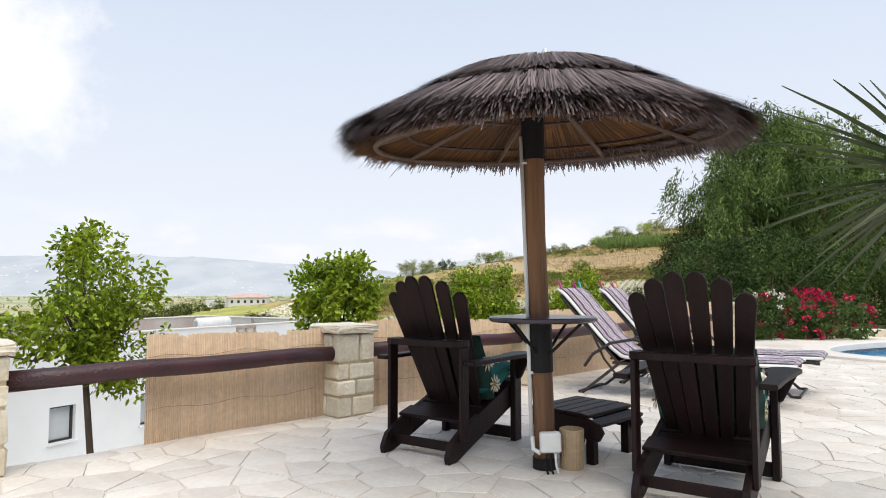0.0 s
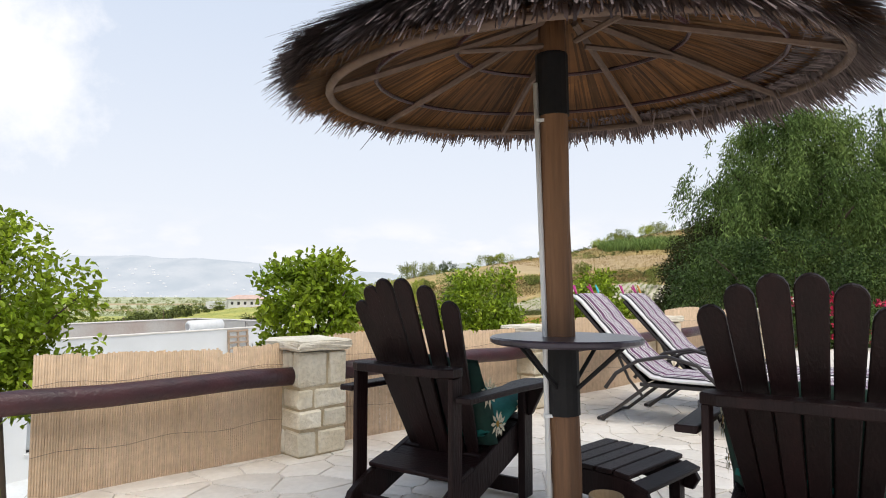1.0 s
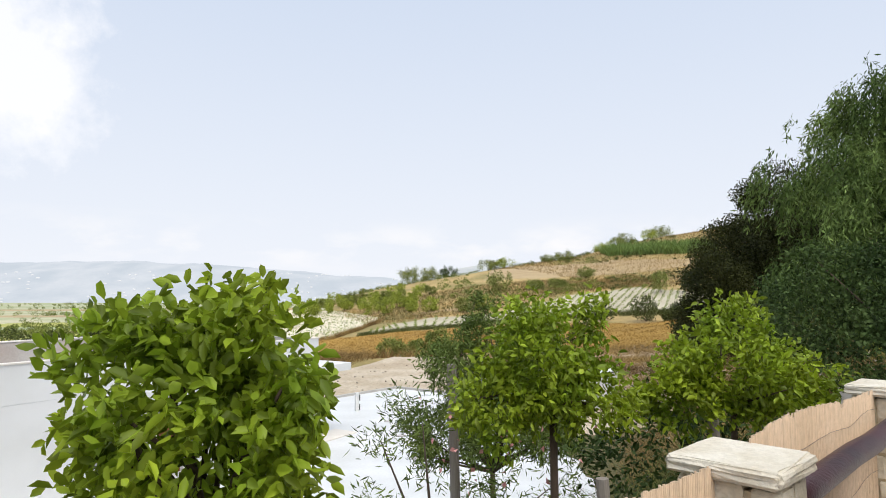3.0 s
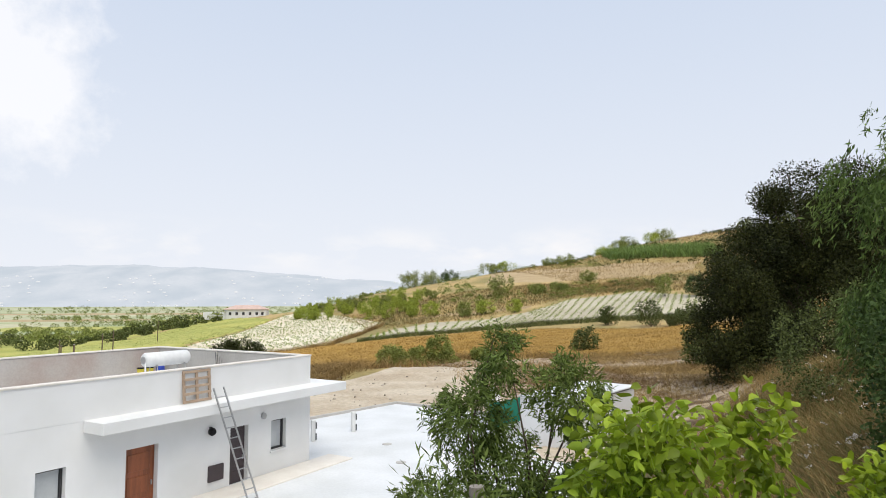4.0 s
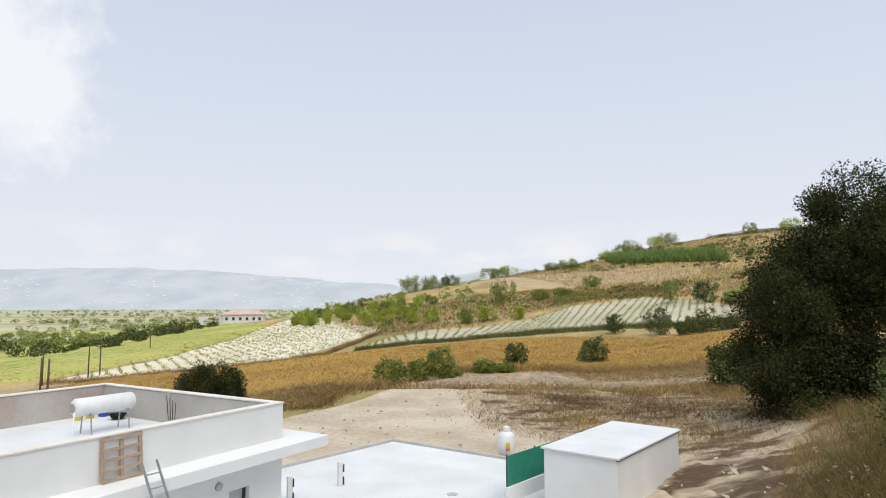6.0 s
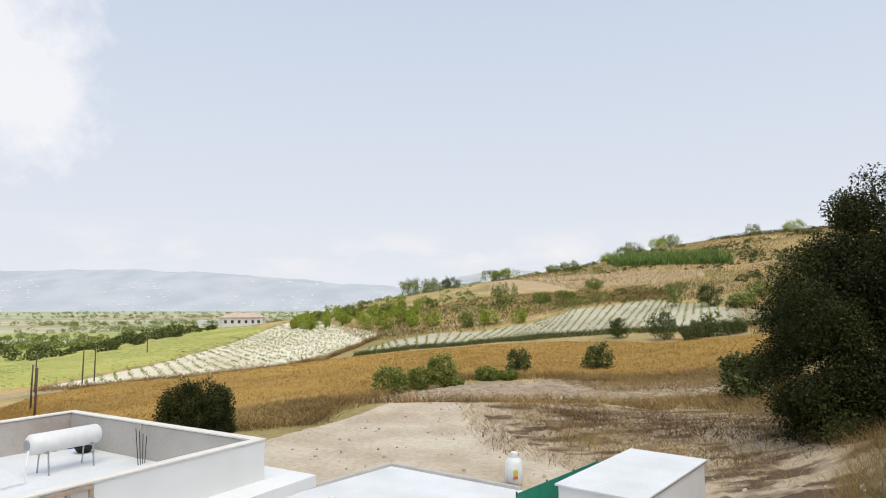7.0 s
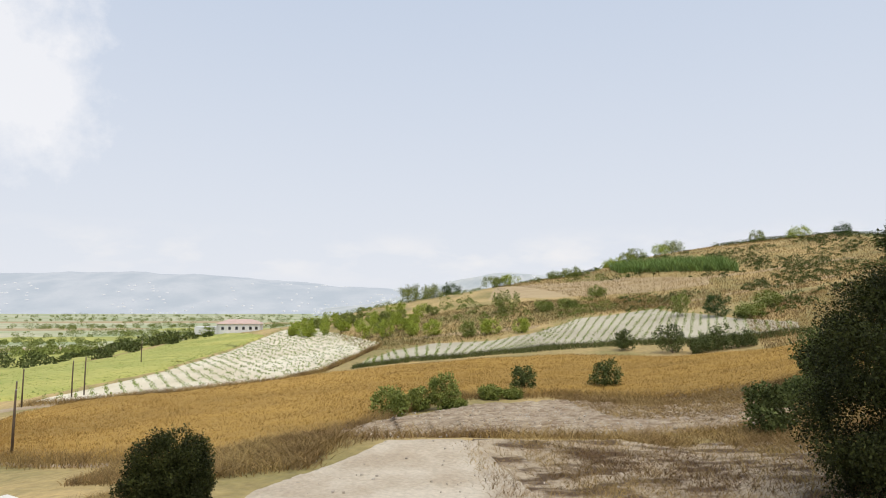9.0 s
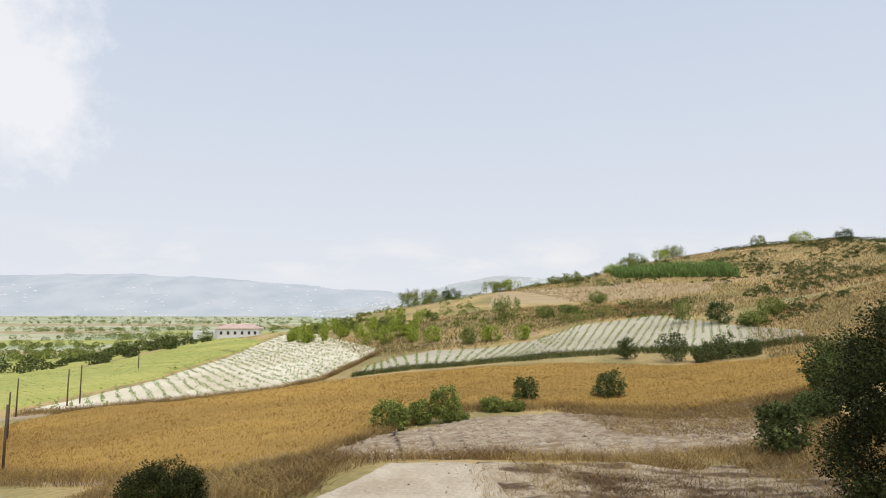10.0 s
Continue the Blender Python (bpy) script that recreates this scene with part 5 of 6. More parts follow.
lobes = [(8.0, 16, 4.7, 1.0, 1.0, 0.9), (6.8, 15.8, 3.7, 0.9, 0.9, 0.8), (8.3, 16, 3.7, 1.5, 1.6, 1.5), (8.6, 16.2, 4.9, 1.1, 1.1, 0.9), (7.2, 15.6, 2.9, 1.1, 1.2, 1.0), (6.7, 15.4, 1.9, 0.9, 1.2, 0.9), (7.9, 15.2, 2.2, 1.0, 1.0, 1.0),
         (9.6, 15.4, 2.0, 1.6, 1.2, 1.2), (9.4, 15.8, 3.5, 1.2, 1.2, 1.2), (10.6, 16.4, 4.2, 1.3, 1.3, 1.1), (11.4, 16.2, 3.0, 1.5, 1.3, 1.2), (12.6, 16.8, 4.0, 1.5, 1.3, 1.3),
         (13.8, 17, 2.9, 1.8, 1.5, 1.6), (11.5, 15.8, 1.3, 1.8, 1.2, 1.2), (9.0, 15.0, 0.9, 1.6, 1.0, 1.0)]
tree("pepper_tree", "tall feathery pepper tree with drooping green foliage", "tree", lobes,
     (9.6, 16.4, gz(9.6, 16.4)), "pepper", 3600, 30, 0.62, 0.14, 0.030, 0.5, 0.22, 16, hollow=0.55, spread=0.55, hang=0.8)
bush("hedge", "dense dark green hedge behind the terrace", "hedge", [(5.7, 13.6, 1.1, 1.1, 0.9, 0.85), (7.2, 13.7, 1.2, 1.4, 0.9, 0.95), (9, 13.8, 0.9, 1.4, 0.9, 0.9), (5.2, 13.2, 0.4, 0.8, 0.8, 0.9)],
     "hedge", 520, 40, 0.22, 0.07, 0.045, base=(7, 13.7, -0.3), hollow=0.75)
bush("bank_shrub", "olive-green shrub on the grassy bank", "bush", [(13.2, 28, gz(13.2, 28) + 1.7, 2.3, 2.2, 1.9), (15.5, 29, gz(15.5, 29) + 1.5, 2.2, 2, 1.8)], "bushgreen", 260, 40, 0.4, 0.13, 0.07, base=(14, 28.4, gz(14, 28.4)))
bush("bank_shrub", "lime-green shrub on the grassy bank", "bush", [(14.0, 23.5, gz(14, 23.5) + 0.7, 1.1, 1.1, 0.8)], "limeleaf", 120, 36, 0.25, 0.1, 0.05)
bush("oleander", "low oleander with crimson flowers on the slope", "bush", [(7.6, 14.4, gz(7.6, 14.4) + 0.5, 1.2, 0.9, 0.5)], "geranium", 120, 30, 0.2, 0.1, 0.03)

CITRUS = "fresh green citrus tree just outside the terrace fence"
tree("citrus_tree", CITRUS, "tree", [(-2.95, 5.45, 0.98, 0.46, 0.46, 0.42), (-3.15, 5.4, 0.60, 0.42, 0.42, 0.36), (-2.72, 5.4, 0.46, 0.38, 0.4, 0.38), (-3.05, 5.45, 1.25, 0.26, 0.26, 0.22), (-3.9, 5.3, 0.55, 0.34, 0.34, 0.26)],
     (-2.88, 5.3, gz(-2.88, 5.3)), "citrus", 130, 50, 0.14, 0.060, 0.029, 0.1, 0.032, 16, "citrus trees", hollow=0.35, fork_at=0.82, oval=True)
tree("citrus_tree", CITRUS, "tree", [(-1.02, 6.05, 0.72, 0.40, 0.38, 0.36), (-0.86, 6.05, 0.99, 0.26, 0.26, 0.23), (-1.18, 6.05, 0.92, 0.25, 0.24, 0.24), (-0.98, 6.05, 0.42, 0.30, 0.30, 0.24)],
     (-0.9, 6.05, gz(-0.9, 6.05)), "citrus", 120, 56, 0.12, 0.060, 0.029, 0.1, 0.035, 14, "citrus trees", hollow=0.45, fork_at=0.82, oval=True)
tree("citrus_tree", CITRUS, "tree", [(0.42, 8.6, 0.72, 0.38, 0.40, 0.34), (0.14, 8.6, 0.45, 0.30, 0.34, 0.30), (0.78, 8.6, 0.50, 0.34, 0.36, 0.30), (0.42, 8.6, 1.06, 0.20, 0.22, 0.24), (0.90, 8.7, 1.06, 0.13, 0.13, 0.28)],
     (0.55, 8.65, gz(0.55, 8.65)), "citrus", 120, 54, 0.14, 0.060, 0.029, 0.1, 0.035, 18, "citrus trees", hollow=0.35, fork_at=0.82, oval=True)
tree("citrus_tree", CITRUS, "tree", [(1.98, 8.95, 0.68, 0.52, 0.45, 0.36), (1.6, 8.9, 0.45, 0.35, 0.35, 0.28), (2.4, 9.05, 0.50, 0.38, 0.35, 0.32), (2.0, 9.0, 0.98, 0.22, 0.22, 0.18)],
     (2.0, 9.05, gz(2.0, 9.05)), "citrus", 130, 54, 0.13, 0.060, 0.029, 0.1, 0.032, 12, "citrus trees", hollow=0.4, fork_at=0.82, oval=True)
tree("almond_tree", "slender almond tree with narrow olive-green leaves", "tree",
     [(0.33, 13.6, 0.92, 0.30, 0.34, 0.38), (-0.06, 13.5, 0.25, 0.52, 0.5, 0.46), (1.15, 13.7, 0.42, 0.48, 0.5, 0.48), (0.35, 13.6, -0.35, 0.5, 0.5, 0.5), (1.2, 13.6, -0.7, 0.7, 0.6, 0.5), (-0.2, 13.5, -0.8, 0.7, 0.6, 0.5)],
     (0.5, 13.7, gz(0.5, 13.7)), "willowleaf", 460, 44, 0.14, 0.105, 0.022, 0.5, 0.05, 22, hollow=0.25)
bush("slope_shrub", "narrow-leaved shrub with pink blossom below the fence", "bush", [(-0.3, 9.6, gz(-0.3, 9.6) + 1.2, 0.7, 0.6, 1.1), (0.5, 9.9, gz(0.5, 9.9) + 1.0, 0.6, 0.6, 0.9)], "willowleaf", 160, 26, 0.16, 0.09, 0.016)
bush("slope_shrub", "low green shrub below the fence", "bush", [(1.7, 9.7, gz(1.7, 9.7) + 0.7, 0.8, 0.6, 0.7), (3.0, 10.7, gz(3, 10.7) + 0.6, 0.8, 0.6, 0.6)], "hedge", 200, 26, 0.16, 0.08, 0.03)
pos = np.concatenate([np.array([0.35, 9.2, 0.05]) + RNG.normal(size=(50, 3)) * np.array([0.35, 0.2, 0.2]), on_ground(RNG.uniform(6.6, 8.6, 160), RNG.uniform(13.6, 15.2, 160), 0.8) + RNG.normal(size=(160, 3)) * 0.15])
v, f = leaves(pos, 0.045, 0.04)
tagged(raw_mesh("slope_blossom", v, f, M["pinkpetal"]), "pink blossom on the slope shrubs", "flowers", kind="stuff")
for x, y, h in ((-0.15, 9.6, 0.62), (1.75, 8.75, 0.35), (2.7, 9.6, 0.45), (0.75, 8.0, 0.1)):
    g = gz(x, y)
    p = to_ob("fence_post", tubed([(0, 0, -0.2), (0.01, 0, (h - g) * 0.5), (-0.02, 0.01, h - g)], 0.045, 8, 0.04), M["postwood"])
    p.matrix_basis = pose(x, y, g)
    tagged(p, "weathered grey wooden post among the shrubs", "post", "slope fence posts")

# ---- the terrace ----
FA = Vector((-0.745, 4.80, 0))                 # a pillar of the fence
FE = Vector((0.715, 0.70, 0)).normalized()    # along the fence
FN = Vector((-FE.y, FE.x, 0))                 # outwards
POOL = [(8.4 + 2.95 * math.cos(a), 8.8 + 2.1 * math.sin(a) + 0.25 * math.sin(2 * a)) for a in np.linspace(0, 2 * math.pi, 49)[:-1]]


def fence_point(s, off=0.0, z=0.0):
    return FA + FE * s + FN * off + Vector((0, 0, z))


def terrace_outline():
    a, b = fence_point(-9, 0.07), fence_point(7.6, 0.07)
    return [(a.x, a.y), (b.x, b.y), (5.0, 12.6), (14.0, 13.0), (14.0, -5.0), (a.x, -5.0)]


bm = bmesh.new()
outer = [bm.verts.new((x, y, -0.007)) for x, y in terrace_outline()]
hole = [bm.verts.new((x, y, -0.007)) for x, y in POOL]
edges = [bm.edges.new((a, b)) for loop in (outer, hole) for a, b in zip(loop, loop[1:] + loop[:1])]
bmesh.ops.triangle_fill(bm, edges=edges, use_beauty=True)
for fc in bm.faces:
    if fc.normal.z < 0:
        fc.normal_flip()
r = bmesh.ops.extrude_face_region(bm, geom=bm.faces[:])
bmesh.ops.translate(bm, vec=(0, 0, -0.45), verts=[v for v in r["geom"] if isinstance(v, bmesh.types.BMVert)])
bmesh.ops.recalc_face_normals(bm, faces=bm.faces[:])
terrace = tagged(to_ob("floor", bm, M["joint"]), "cream crazy-paved stone terrace", "terrace", kind="structure")

bm = bmesh.new()
n = len(POOL)
ring = [[bm.verts.new((8.4 + (x - 8.4) * s, 8.8 + (y - 8.8) * s, z)) for x, y in POOL] for s, z in ((0.985, -0.05), (0.985, 0.035), (1.0, 0.05), (1.12, 0.05), (1.13, 0.035), (1.13, -0.02))]
for a, b in zip(ring, ring[1:]):
    for k in range(n):
        bm.faces.new((a[k], a[(k + 1) % n], b[(k + 1) % n], b[k]))
bmesh.ops.recalc_face_normals(bm, faces=bm.faces[:])
pool = holder("swimming_pool", "curved swimming pool with blue water and pale coping", "pool", Matrix())
part("coping", bm, M["coping"], pool, "smooth white coping")
bm = bmesh.new()
bm.faces.new([bm.verts.new((x, y, -0.11)) for x, y in POOL])
part("water", bm, M["water"], pool, "rippled blue water")
bm = bmesh.new()
a = [bm.verts.new((x, y, -0.05)) for x, y in POOL]
b = [bm.verts.new((x, y, -0.44)) for x, y in POOL]
for k in range(n):
    bm.faces.new((a[k], b[k], b[(k + 1) % n], a[(k + 1) % n]))
part("lining", bm, M["pooltile"], pool)


# pillars of cut stone
def pillar(x, y, z, turn, seed, h=0.60):
    rng = random.Random(seed)
    p = holder("stone_pillar", "square pillar of pale cut limestone with a rough cap", "pillar", pose(x, y, z, 0, 0, turn), "terrace pillars")
    part("core", boxed(0, 0, h / 2 - 0.02, 0.30, 0.30, h), M["mortar"], p, "sandy mortar core")
    zz = 0.0
    while zz < h - 0.05:
        hh = min(rng.choice((0.12, 0.15, 0.19)), h - zz)
        if h - zz - hh < 0.06:
            hh = h - zz
        u, w = rng.uniform(-0.08, 0.08), rng.uniform(-0.08, 0.08)
        for ax0, ax1, ay0, ay1 in ((-0.17, u, -0.17, w), (u, 0.17, -0.17, w * 0.5), (-0.17, u * 0.6, w, 0.17), (u * 0.6, 0.17, w * 0.5, 0.17)):
            bm = bmesh.new()
            box(bm, (ax0 + ax1) / 2, (ay0 + ay1) / 2, zz + hh / 2, ax1 - ax0 - 0.016, ay1 - ay0 - 0.016, hh - 0.016, bevel=0.010)
            for v in bm.verts:
                v.co += Vector((rng.uniform(-1, 1), rng.uniform(-1, 1), rng.uniform(-0.6, 0.6))) * 0.006
            part("block", bm, M["stone"], p)
        zz += hh
    bm = boxed(0, 0, h + 0.033, 0.375, 0.375, 0.062, bevel=0.014)
    bmesh.ops.subdivide_edges(bm, edges=bm.edges[:], cuts=2, use_grid_fill=True)
    for v in bm.verts:
        v.co += Vector((rng.uniform(-1, 1), rng.uniform(-1, 1), rng.uniform(-0.5, 0.5))) * 0.007
    part("cap", bm, M["capstone"], p, "rough pale capstone")
    return p


TURN = math.degrees(math.atan2(FE.y, FE.x))
STATIONS = [(-2.30, 0.0), (0.0, 0.0), (2.17, 0.0), (4.45, 0.02), (7.25, 0.05)]
for i, (s, z) in enumerate(STATIONS):
    q = fence_point(s)
    pillar(q.x, q.y, z, TURN, 11 + i)
for (s0, z0), (s1, z1) in zip([(-4.9, 0)] + STATIONS, STATIONS):
    a, b = fence_point(s0 + 0.12, -0.07, 0.46 + z0), fence_point(s1 - 0.10, -0.07, 0.46 + z1)
    pts = [a.lerp(b, k / 6) + Vector((0, 0, 0.006 * math.sin(k * 2.1 + s0))) for k in range(7)]
    r_ = holder("fence_rail", "maroon stained round log rail between the pillars", "rail", None, "fence rails")
    part("log", tubed(pts, 0.055, 14, 0.052), M["log"], r_, smooth=True)
    e = (b - a).normalized()
    for q, sg in ((a, -1), (b, 1)):
        part("end_cap", tubed([q + e * sg * 0.001, q + e * sg * 0.012], 0.050, 14, 0.042), M["log"], r_)


# screens of split cane behind the rails
def cane_screen(s0, s1, z0, top, wave):
    sc = holder("cane_screen", "beige split-cane screen fixed behind the rail", "screen", None, "cane screens")
    n_c = int((s1 - s0) / 0.0115)
    vs, fs = [], []
    for k in range(n_c):
        s = s0 + (s1 - s0) * (k + 0.5) / n_c
        h = top + wave * math.sin(s * 2.7) * 0.03 + RNG.uniform(-0.004, 0.008) - (0.03 * RNG.random() if math.sin(s * 9.3) > 0.94 else 0)
        o = 0.012 * math.sin(s * 5.0) + RNG.uniform(-0.001, 0.001)
        c0, c1 = fence_point(s - 0.0061, 0.035 + o, z0), fence_point(s + 0.0061, 0.035 + o, z0)
        m0 = fence_point(s, 0.0325 + o, z0)
        m1 = fence_point(s, 0.042 + o, z0)
        i = len(vs)
        for hz in (0.0, h):
            vs.extend([(p.x, p.y, p.z + hz) for p in (c0, m0, c1, m1)])
        fs.extend([(i, i + 1, i + 5, i + 4), (i + 1, i + 2, i + 6, i + 5), (i + 2, i + 3, i + 7, i + 6), (i + 3, i, i + 4, i + 7), (i + 4, i + 5, i + 6, i + 7)])
    c = raw_mesh("cane_matting", vs, fs, M["cane"], sc)
    c["kind"] = "stuff"
    for hz in (0.2, top - 0.13):
        pts = [fence_point(s0 + (s1 - s0) * k / 12, 0.026 + 0.012 * math.sin((s0 + (s1 - s0) * k / 12) * 5.0), z0 + hz + 0.012 * math.sin(k * 1.3)) for k in range(13)]
        part("tie_wire", tubed(pts, 0.0010, 5), M["frame"], sc)
    return sc


cane_screen(-1.42, -0.16, 0.0, 0.645, 0.5)
cane_screen(0.16, 2.01, 0.0, 0.66, 0.7)
cane_screen(2.33, 4.29, 0.0, 0.68, 0.8)
cane_screen(4.61, 7.09, 0.02, 0.72, 0.8)


# ---- the thatched parasol with its table ----
PX, PY = 0.525, 3.335
parasol = holder("thatched_parasol", "thatched parasol on a brown wooden pole with a round table", "parasol", pose(PX, PY, 0, 0, 0, 0))
HOOP_R, HOOP_Z, APEX_Z = 0.885, 1.685, 2.05
bm = lathe([(0.055, 0.0), (0.055, 0.3), (0.054, 1.2), (0.055, 1.72), (0.050, 2.0)], 14)
for v in bm.verts:
    v.co.x += 0.006 * math.sin(v.co.z * 4) - 0.012 * (v.co.z / 2)
part("pole", bm, M["polewood"], parasol, smooth=True)
part("upper_sleeve", lathe([(0.061, 1.60), (0.061, 1.82), (0.059, 1.83)], 16, pose(-0.010, 0, 0)), M["black"], parasol, "black steel sleeve")
part("lower_sleeve", lathe([(0.0615, 0.50), (0.0615, 0.755)], 16, pose(-0.002, 0, 0)), M["black"], parasol, "black steel sleeve")
part("foot_wrap", lathe([(0.0615, 0.0), (0.0615, 0.06)], 16), M["black"], parasol)
table = part("tabletop", lathe([(0.075, 0.757), (0.265, 0.757), (0.278, 0.765), (0.278, 0.777), (0.270, 0.783), (0.075, 0.783)], 48, pose(-0.01, -0.04, 0)), M["tabletop"], parasol, "round dark lacquered tabletop")
for k in range(4):
    a = math.radians(45 + 90 * k)
    c, s = math.cos(a), math.sin(a)
    part("table_strut", tubed([(0.055 * c - 0.01, 0.055 * s - 0.03, 0.60), (0.235 * c - 0.01, 0.235 * s - 0.04, 0.757)], 0.008, 6), M["black"], table)
bm = bmesh.new()
tube(bm, [(HOOP_R * math.cos(t), HOOP_R * math.sin(t), HOOP_Z) for t in np.linspace(0, 2 * math.pi, 49)], 0.014, 8, caps=False)
part("hoop", bm, M["ribwood"], parasol, "grey bent-wood hoop", True)
cone = lambda r: HOOP_Z + (APEX_Z - 0.05 - HOOP_Z) * (1 - r / HOOP_R)
for k in range(8):
    a = math.radians(11 + 45 * k)
    part("rib", tubed([(0.06 * math.cos(a), 0.06 * math.sin(a), cone(0.06) - 0.02), (HOOP_R * math.cos(a), HOOP_R * math.sin(a), HOOP_Z)], 0.014, 6), M["ribwood"], parasol)
    if k % 2 == 0:
        part("brace", tubed([(0.065 * math.cos(a), 0.065 * math.sin(a), 1.86), (0.42 * math.cos(a), 0.42 * math.sin(a), cone(0.42) - 0.02)], 0.011, 6), M["ribwood"], parasol)
for r_ in (0.42, 0.72):
    bm = bmesh.new()
    tube(bm, [(r_ * math.cos(t), r_ * math.sin(t), cone(r_) + 0.005) for t in np.linspace(0, 2 * math.pi, 41)], 0.008, 6, caps=False)
    part("tie_ring", bm, M["log"], parasol)


def reeds(n, r0, r1, z_of, thick, w, flare=0.0, jitter=0.02):
    """Thin reeds laid downhill on a cone, from radius r0 to r1, each a slim three-sided strip."""
    a = RNG.uniform(0, 2 * np.pi, n)
    s = r0 + RNG.uniform(-0.06, 0.10, n) * (r1 - r0)
    e = r1 + RNG.normal(size=n) * jitter + jitter * (0.7 * np.sin(19 * a + r0) + 0.6 * np.sin(47 * a + 3 * r1))
    m = (s + e) / 2
    sway = RNG.normal(size=n) * 0.035
    def pt(r, dz, sw):
        return np.stack([r * np.cos(a + sw), r * np.sin(a + sw), z_of(r) + dz], 1)
    lift = RNG.uniform(0, thick, n)
    A, B = pt(s, lift, 0), pt(m, lift + 0.015, sway * 0.5)
    C = pt(e, lift - flare * RNG.uniform(0.4, 1.3, n), sway)
    t = np.stack([-np.sin(a), np.cos(a), 0 * a], 1) * (w * RNG.uniform(0.6, 1.3, n))[:, None]
    v = np.stack([A - t, A + t, B + t, B - t, C + t * 0.5, C - t * 0.5], 1).reshape(-1, 3)
    k = np.arange(n)[:, None] * 6
    return v, np.concatenate([k + np.array([0, 1, 2, 3]), k + np.array([3, 2, 4, 5])])


def stack(sets):
    vs, fs, off = [], [], 0
    for v, f in sets:
        vs.append(v), fs.append(f + off)
        off += len(v)
    return np.concatenate(vs), np.concatenate(fs)


v, f = stack([reeds(5200, 0.10, 0.97, lambda r: cone(r) + 0.022, 0.02, 0.006)])
lining = raw_mesh("reed_lining", v, f, M["reedlining"], parasol)
lining["kind"] = "stuff"
top = lambda r: cone(r) + 0.06
v, f = stack([reeds(9000, 0.44, 1.01, lambda r: top(r) + 0.02, 0.05, 0.0046, 0.025, 0.022),
              reeds(5200, 0.78, 1.00, lambda r: top(r) - 0.01, 0.04, 0.0046, 0.04, 0.025),
              reeds(2600, 0.84, 0.97, lambda r: top(r) - 0.03, 0.02, 0.0042, 0.05, 0.035),
              reeds(5200, 0.22, 0.66, lambda r: top(r) + 0.075, 0.045, 0.0046, 0.01, 0.03),
              reeds(3600, 0.05, 0.42, lambda r: top(r) + 0.06, 0.025, 0.0046, 0.0, 0.03)])
th = raw_mesh("thatch", v, f, M["thatch"], parasol)
th["kind"] = "stuff"
part("cap", lathe([(0.17, APEX_Z + 0.045), (0.165, APEX_Z + 0.055), (0.02, APEX_Z + 0.105), (0.012, APEX_Z + 0.125)], 28), M["capmetal"], parasol, "pale metal cone cap")
# the whole canopy sits a little askew on its pole
for o in parasol.children:
    nm = o.name.split(".")[0]
    if nm in ("hoop", "rib", "brace", "tie_ring", "reed_lining", "thatch", "cap"):
        tilt = -0.4 if nm in ("thatch", "cap") else -2.0
        o.matrix_basis = Matrix.Translation((-0.02 if nm == "thatch" else 0.012, -0.065, HOOP_Z)) @ pose(0, 0, 0, 5.0, tilt, 0) @ Matrix.Translation((0, 0, -HOOP_Z))
# white conduit, junction box and tape on the pole
part("conduit", tubed([(-0.067, -0.02, 0.16), (-0.067, -0.02, 0.9), (-0.075, -0.02, 1.72)], 0.010, 8), M["whiteplastic"], parasol, "white plastic conduit", True)
part("conduit_elbow", tubed([(-0.063, -0.02, 0.17), (-0.063, -0.05, 0.115), (-0.03, -0.075, 0.10)], 0.012, 8), M["whiteplastic"], parasol)
bx_ = part("junction_box", boxed(0.02, -0.078, 0.155, 0.105, 0.05, 0.10, bevel=0.008), M["whiteplastic"], parasol, "white plastic junction box")
for k in range(3):
    part("cable", tubed([(0.0 + 0.02 * k, -0.1, 0.105), (-0.02 + 0.03 * k, -0.115, 0.05), (0.0 + 0.025 * k, -0.12, 0.008)], 0.006, 6), M["black" if k < 2 else "whiteplastic"], bx_)
for z in (0.5, 1.58):
    part("clip", boxed(-0.063, -0.02, z, 0.03, 0.03, 0.012), M["whiteplastic"], parasol)
# the pole leans a little
for o in parasol.children:
    if o.name.split(".")[0] in ("pole", "upper_sleeve", "lower_sleeve", "foot_wrap", "conduit", "conduit_elbow", "junction_box", "clip"):
        o.matrix_basis = pose(0, 0, 0, 2.2, -1.5, 0)
bin_ = holder("waste_bin", "small ribbed tan bin beside the parasol pole", "bin", pose(0.665, 3.33, 0))
bm = bmesh.new()
ring = []
for r_, z in ((0.056, 0.0), (0.062, 0.2), (0.058, 0.205), (0.052, 0.1)):
    ring.append([bm.verts.new(((r_ + 0.0022 * (k % 2)) * math.cos(k * math.pi / 24), (r_ + 0.0022 * (k % 2)) * math.sin(k * math.pi / 24), z)) for k in range(48)])
for a, b in zip(ring, ring[1:]):
    for k in range(48):
        bm.faces.new((a[k], a[(k + 1) % 48], b[(k + 1) % 48], b[k]))
bm.faces.new(ring[0][::-1])
bm.faces.new(ring[-1])
part("body", bm, M["pot"], bin_)


# ---- garden chairs ----
def round_top(w0, w1, h):
    """Outline of a slat that widens upwards and ends in a rounded head."""
    pts = [(-w0 / 2, 0), (w0 / 2, 0), (w1 / 2, h - 0.05)]
    pts += [(w1 / 2 * math.cos(t), h - 0.05 + 0.05 * math.sin(t)) for t in np.linspace(0.35, math.pi - 0.35, 7)]
    return pts + [(-w1 / 2, h - 0.05)]


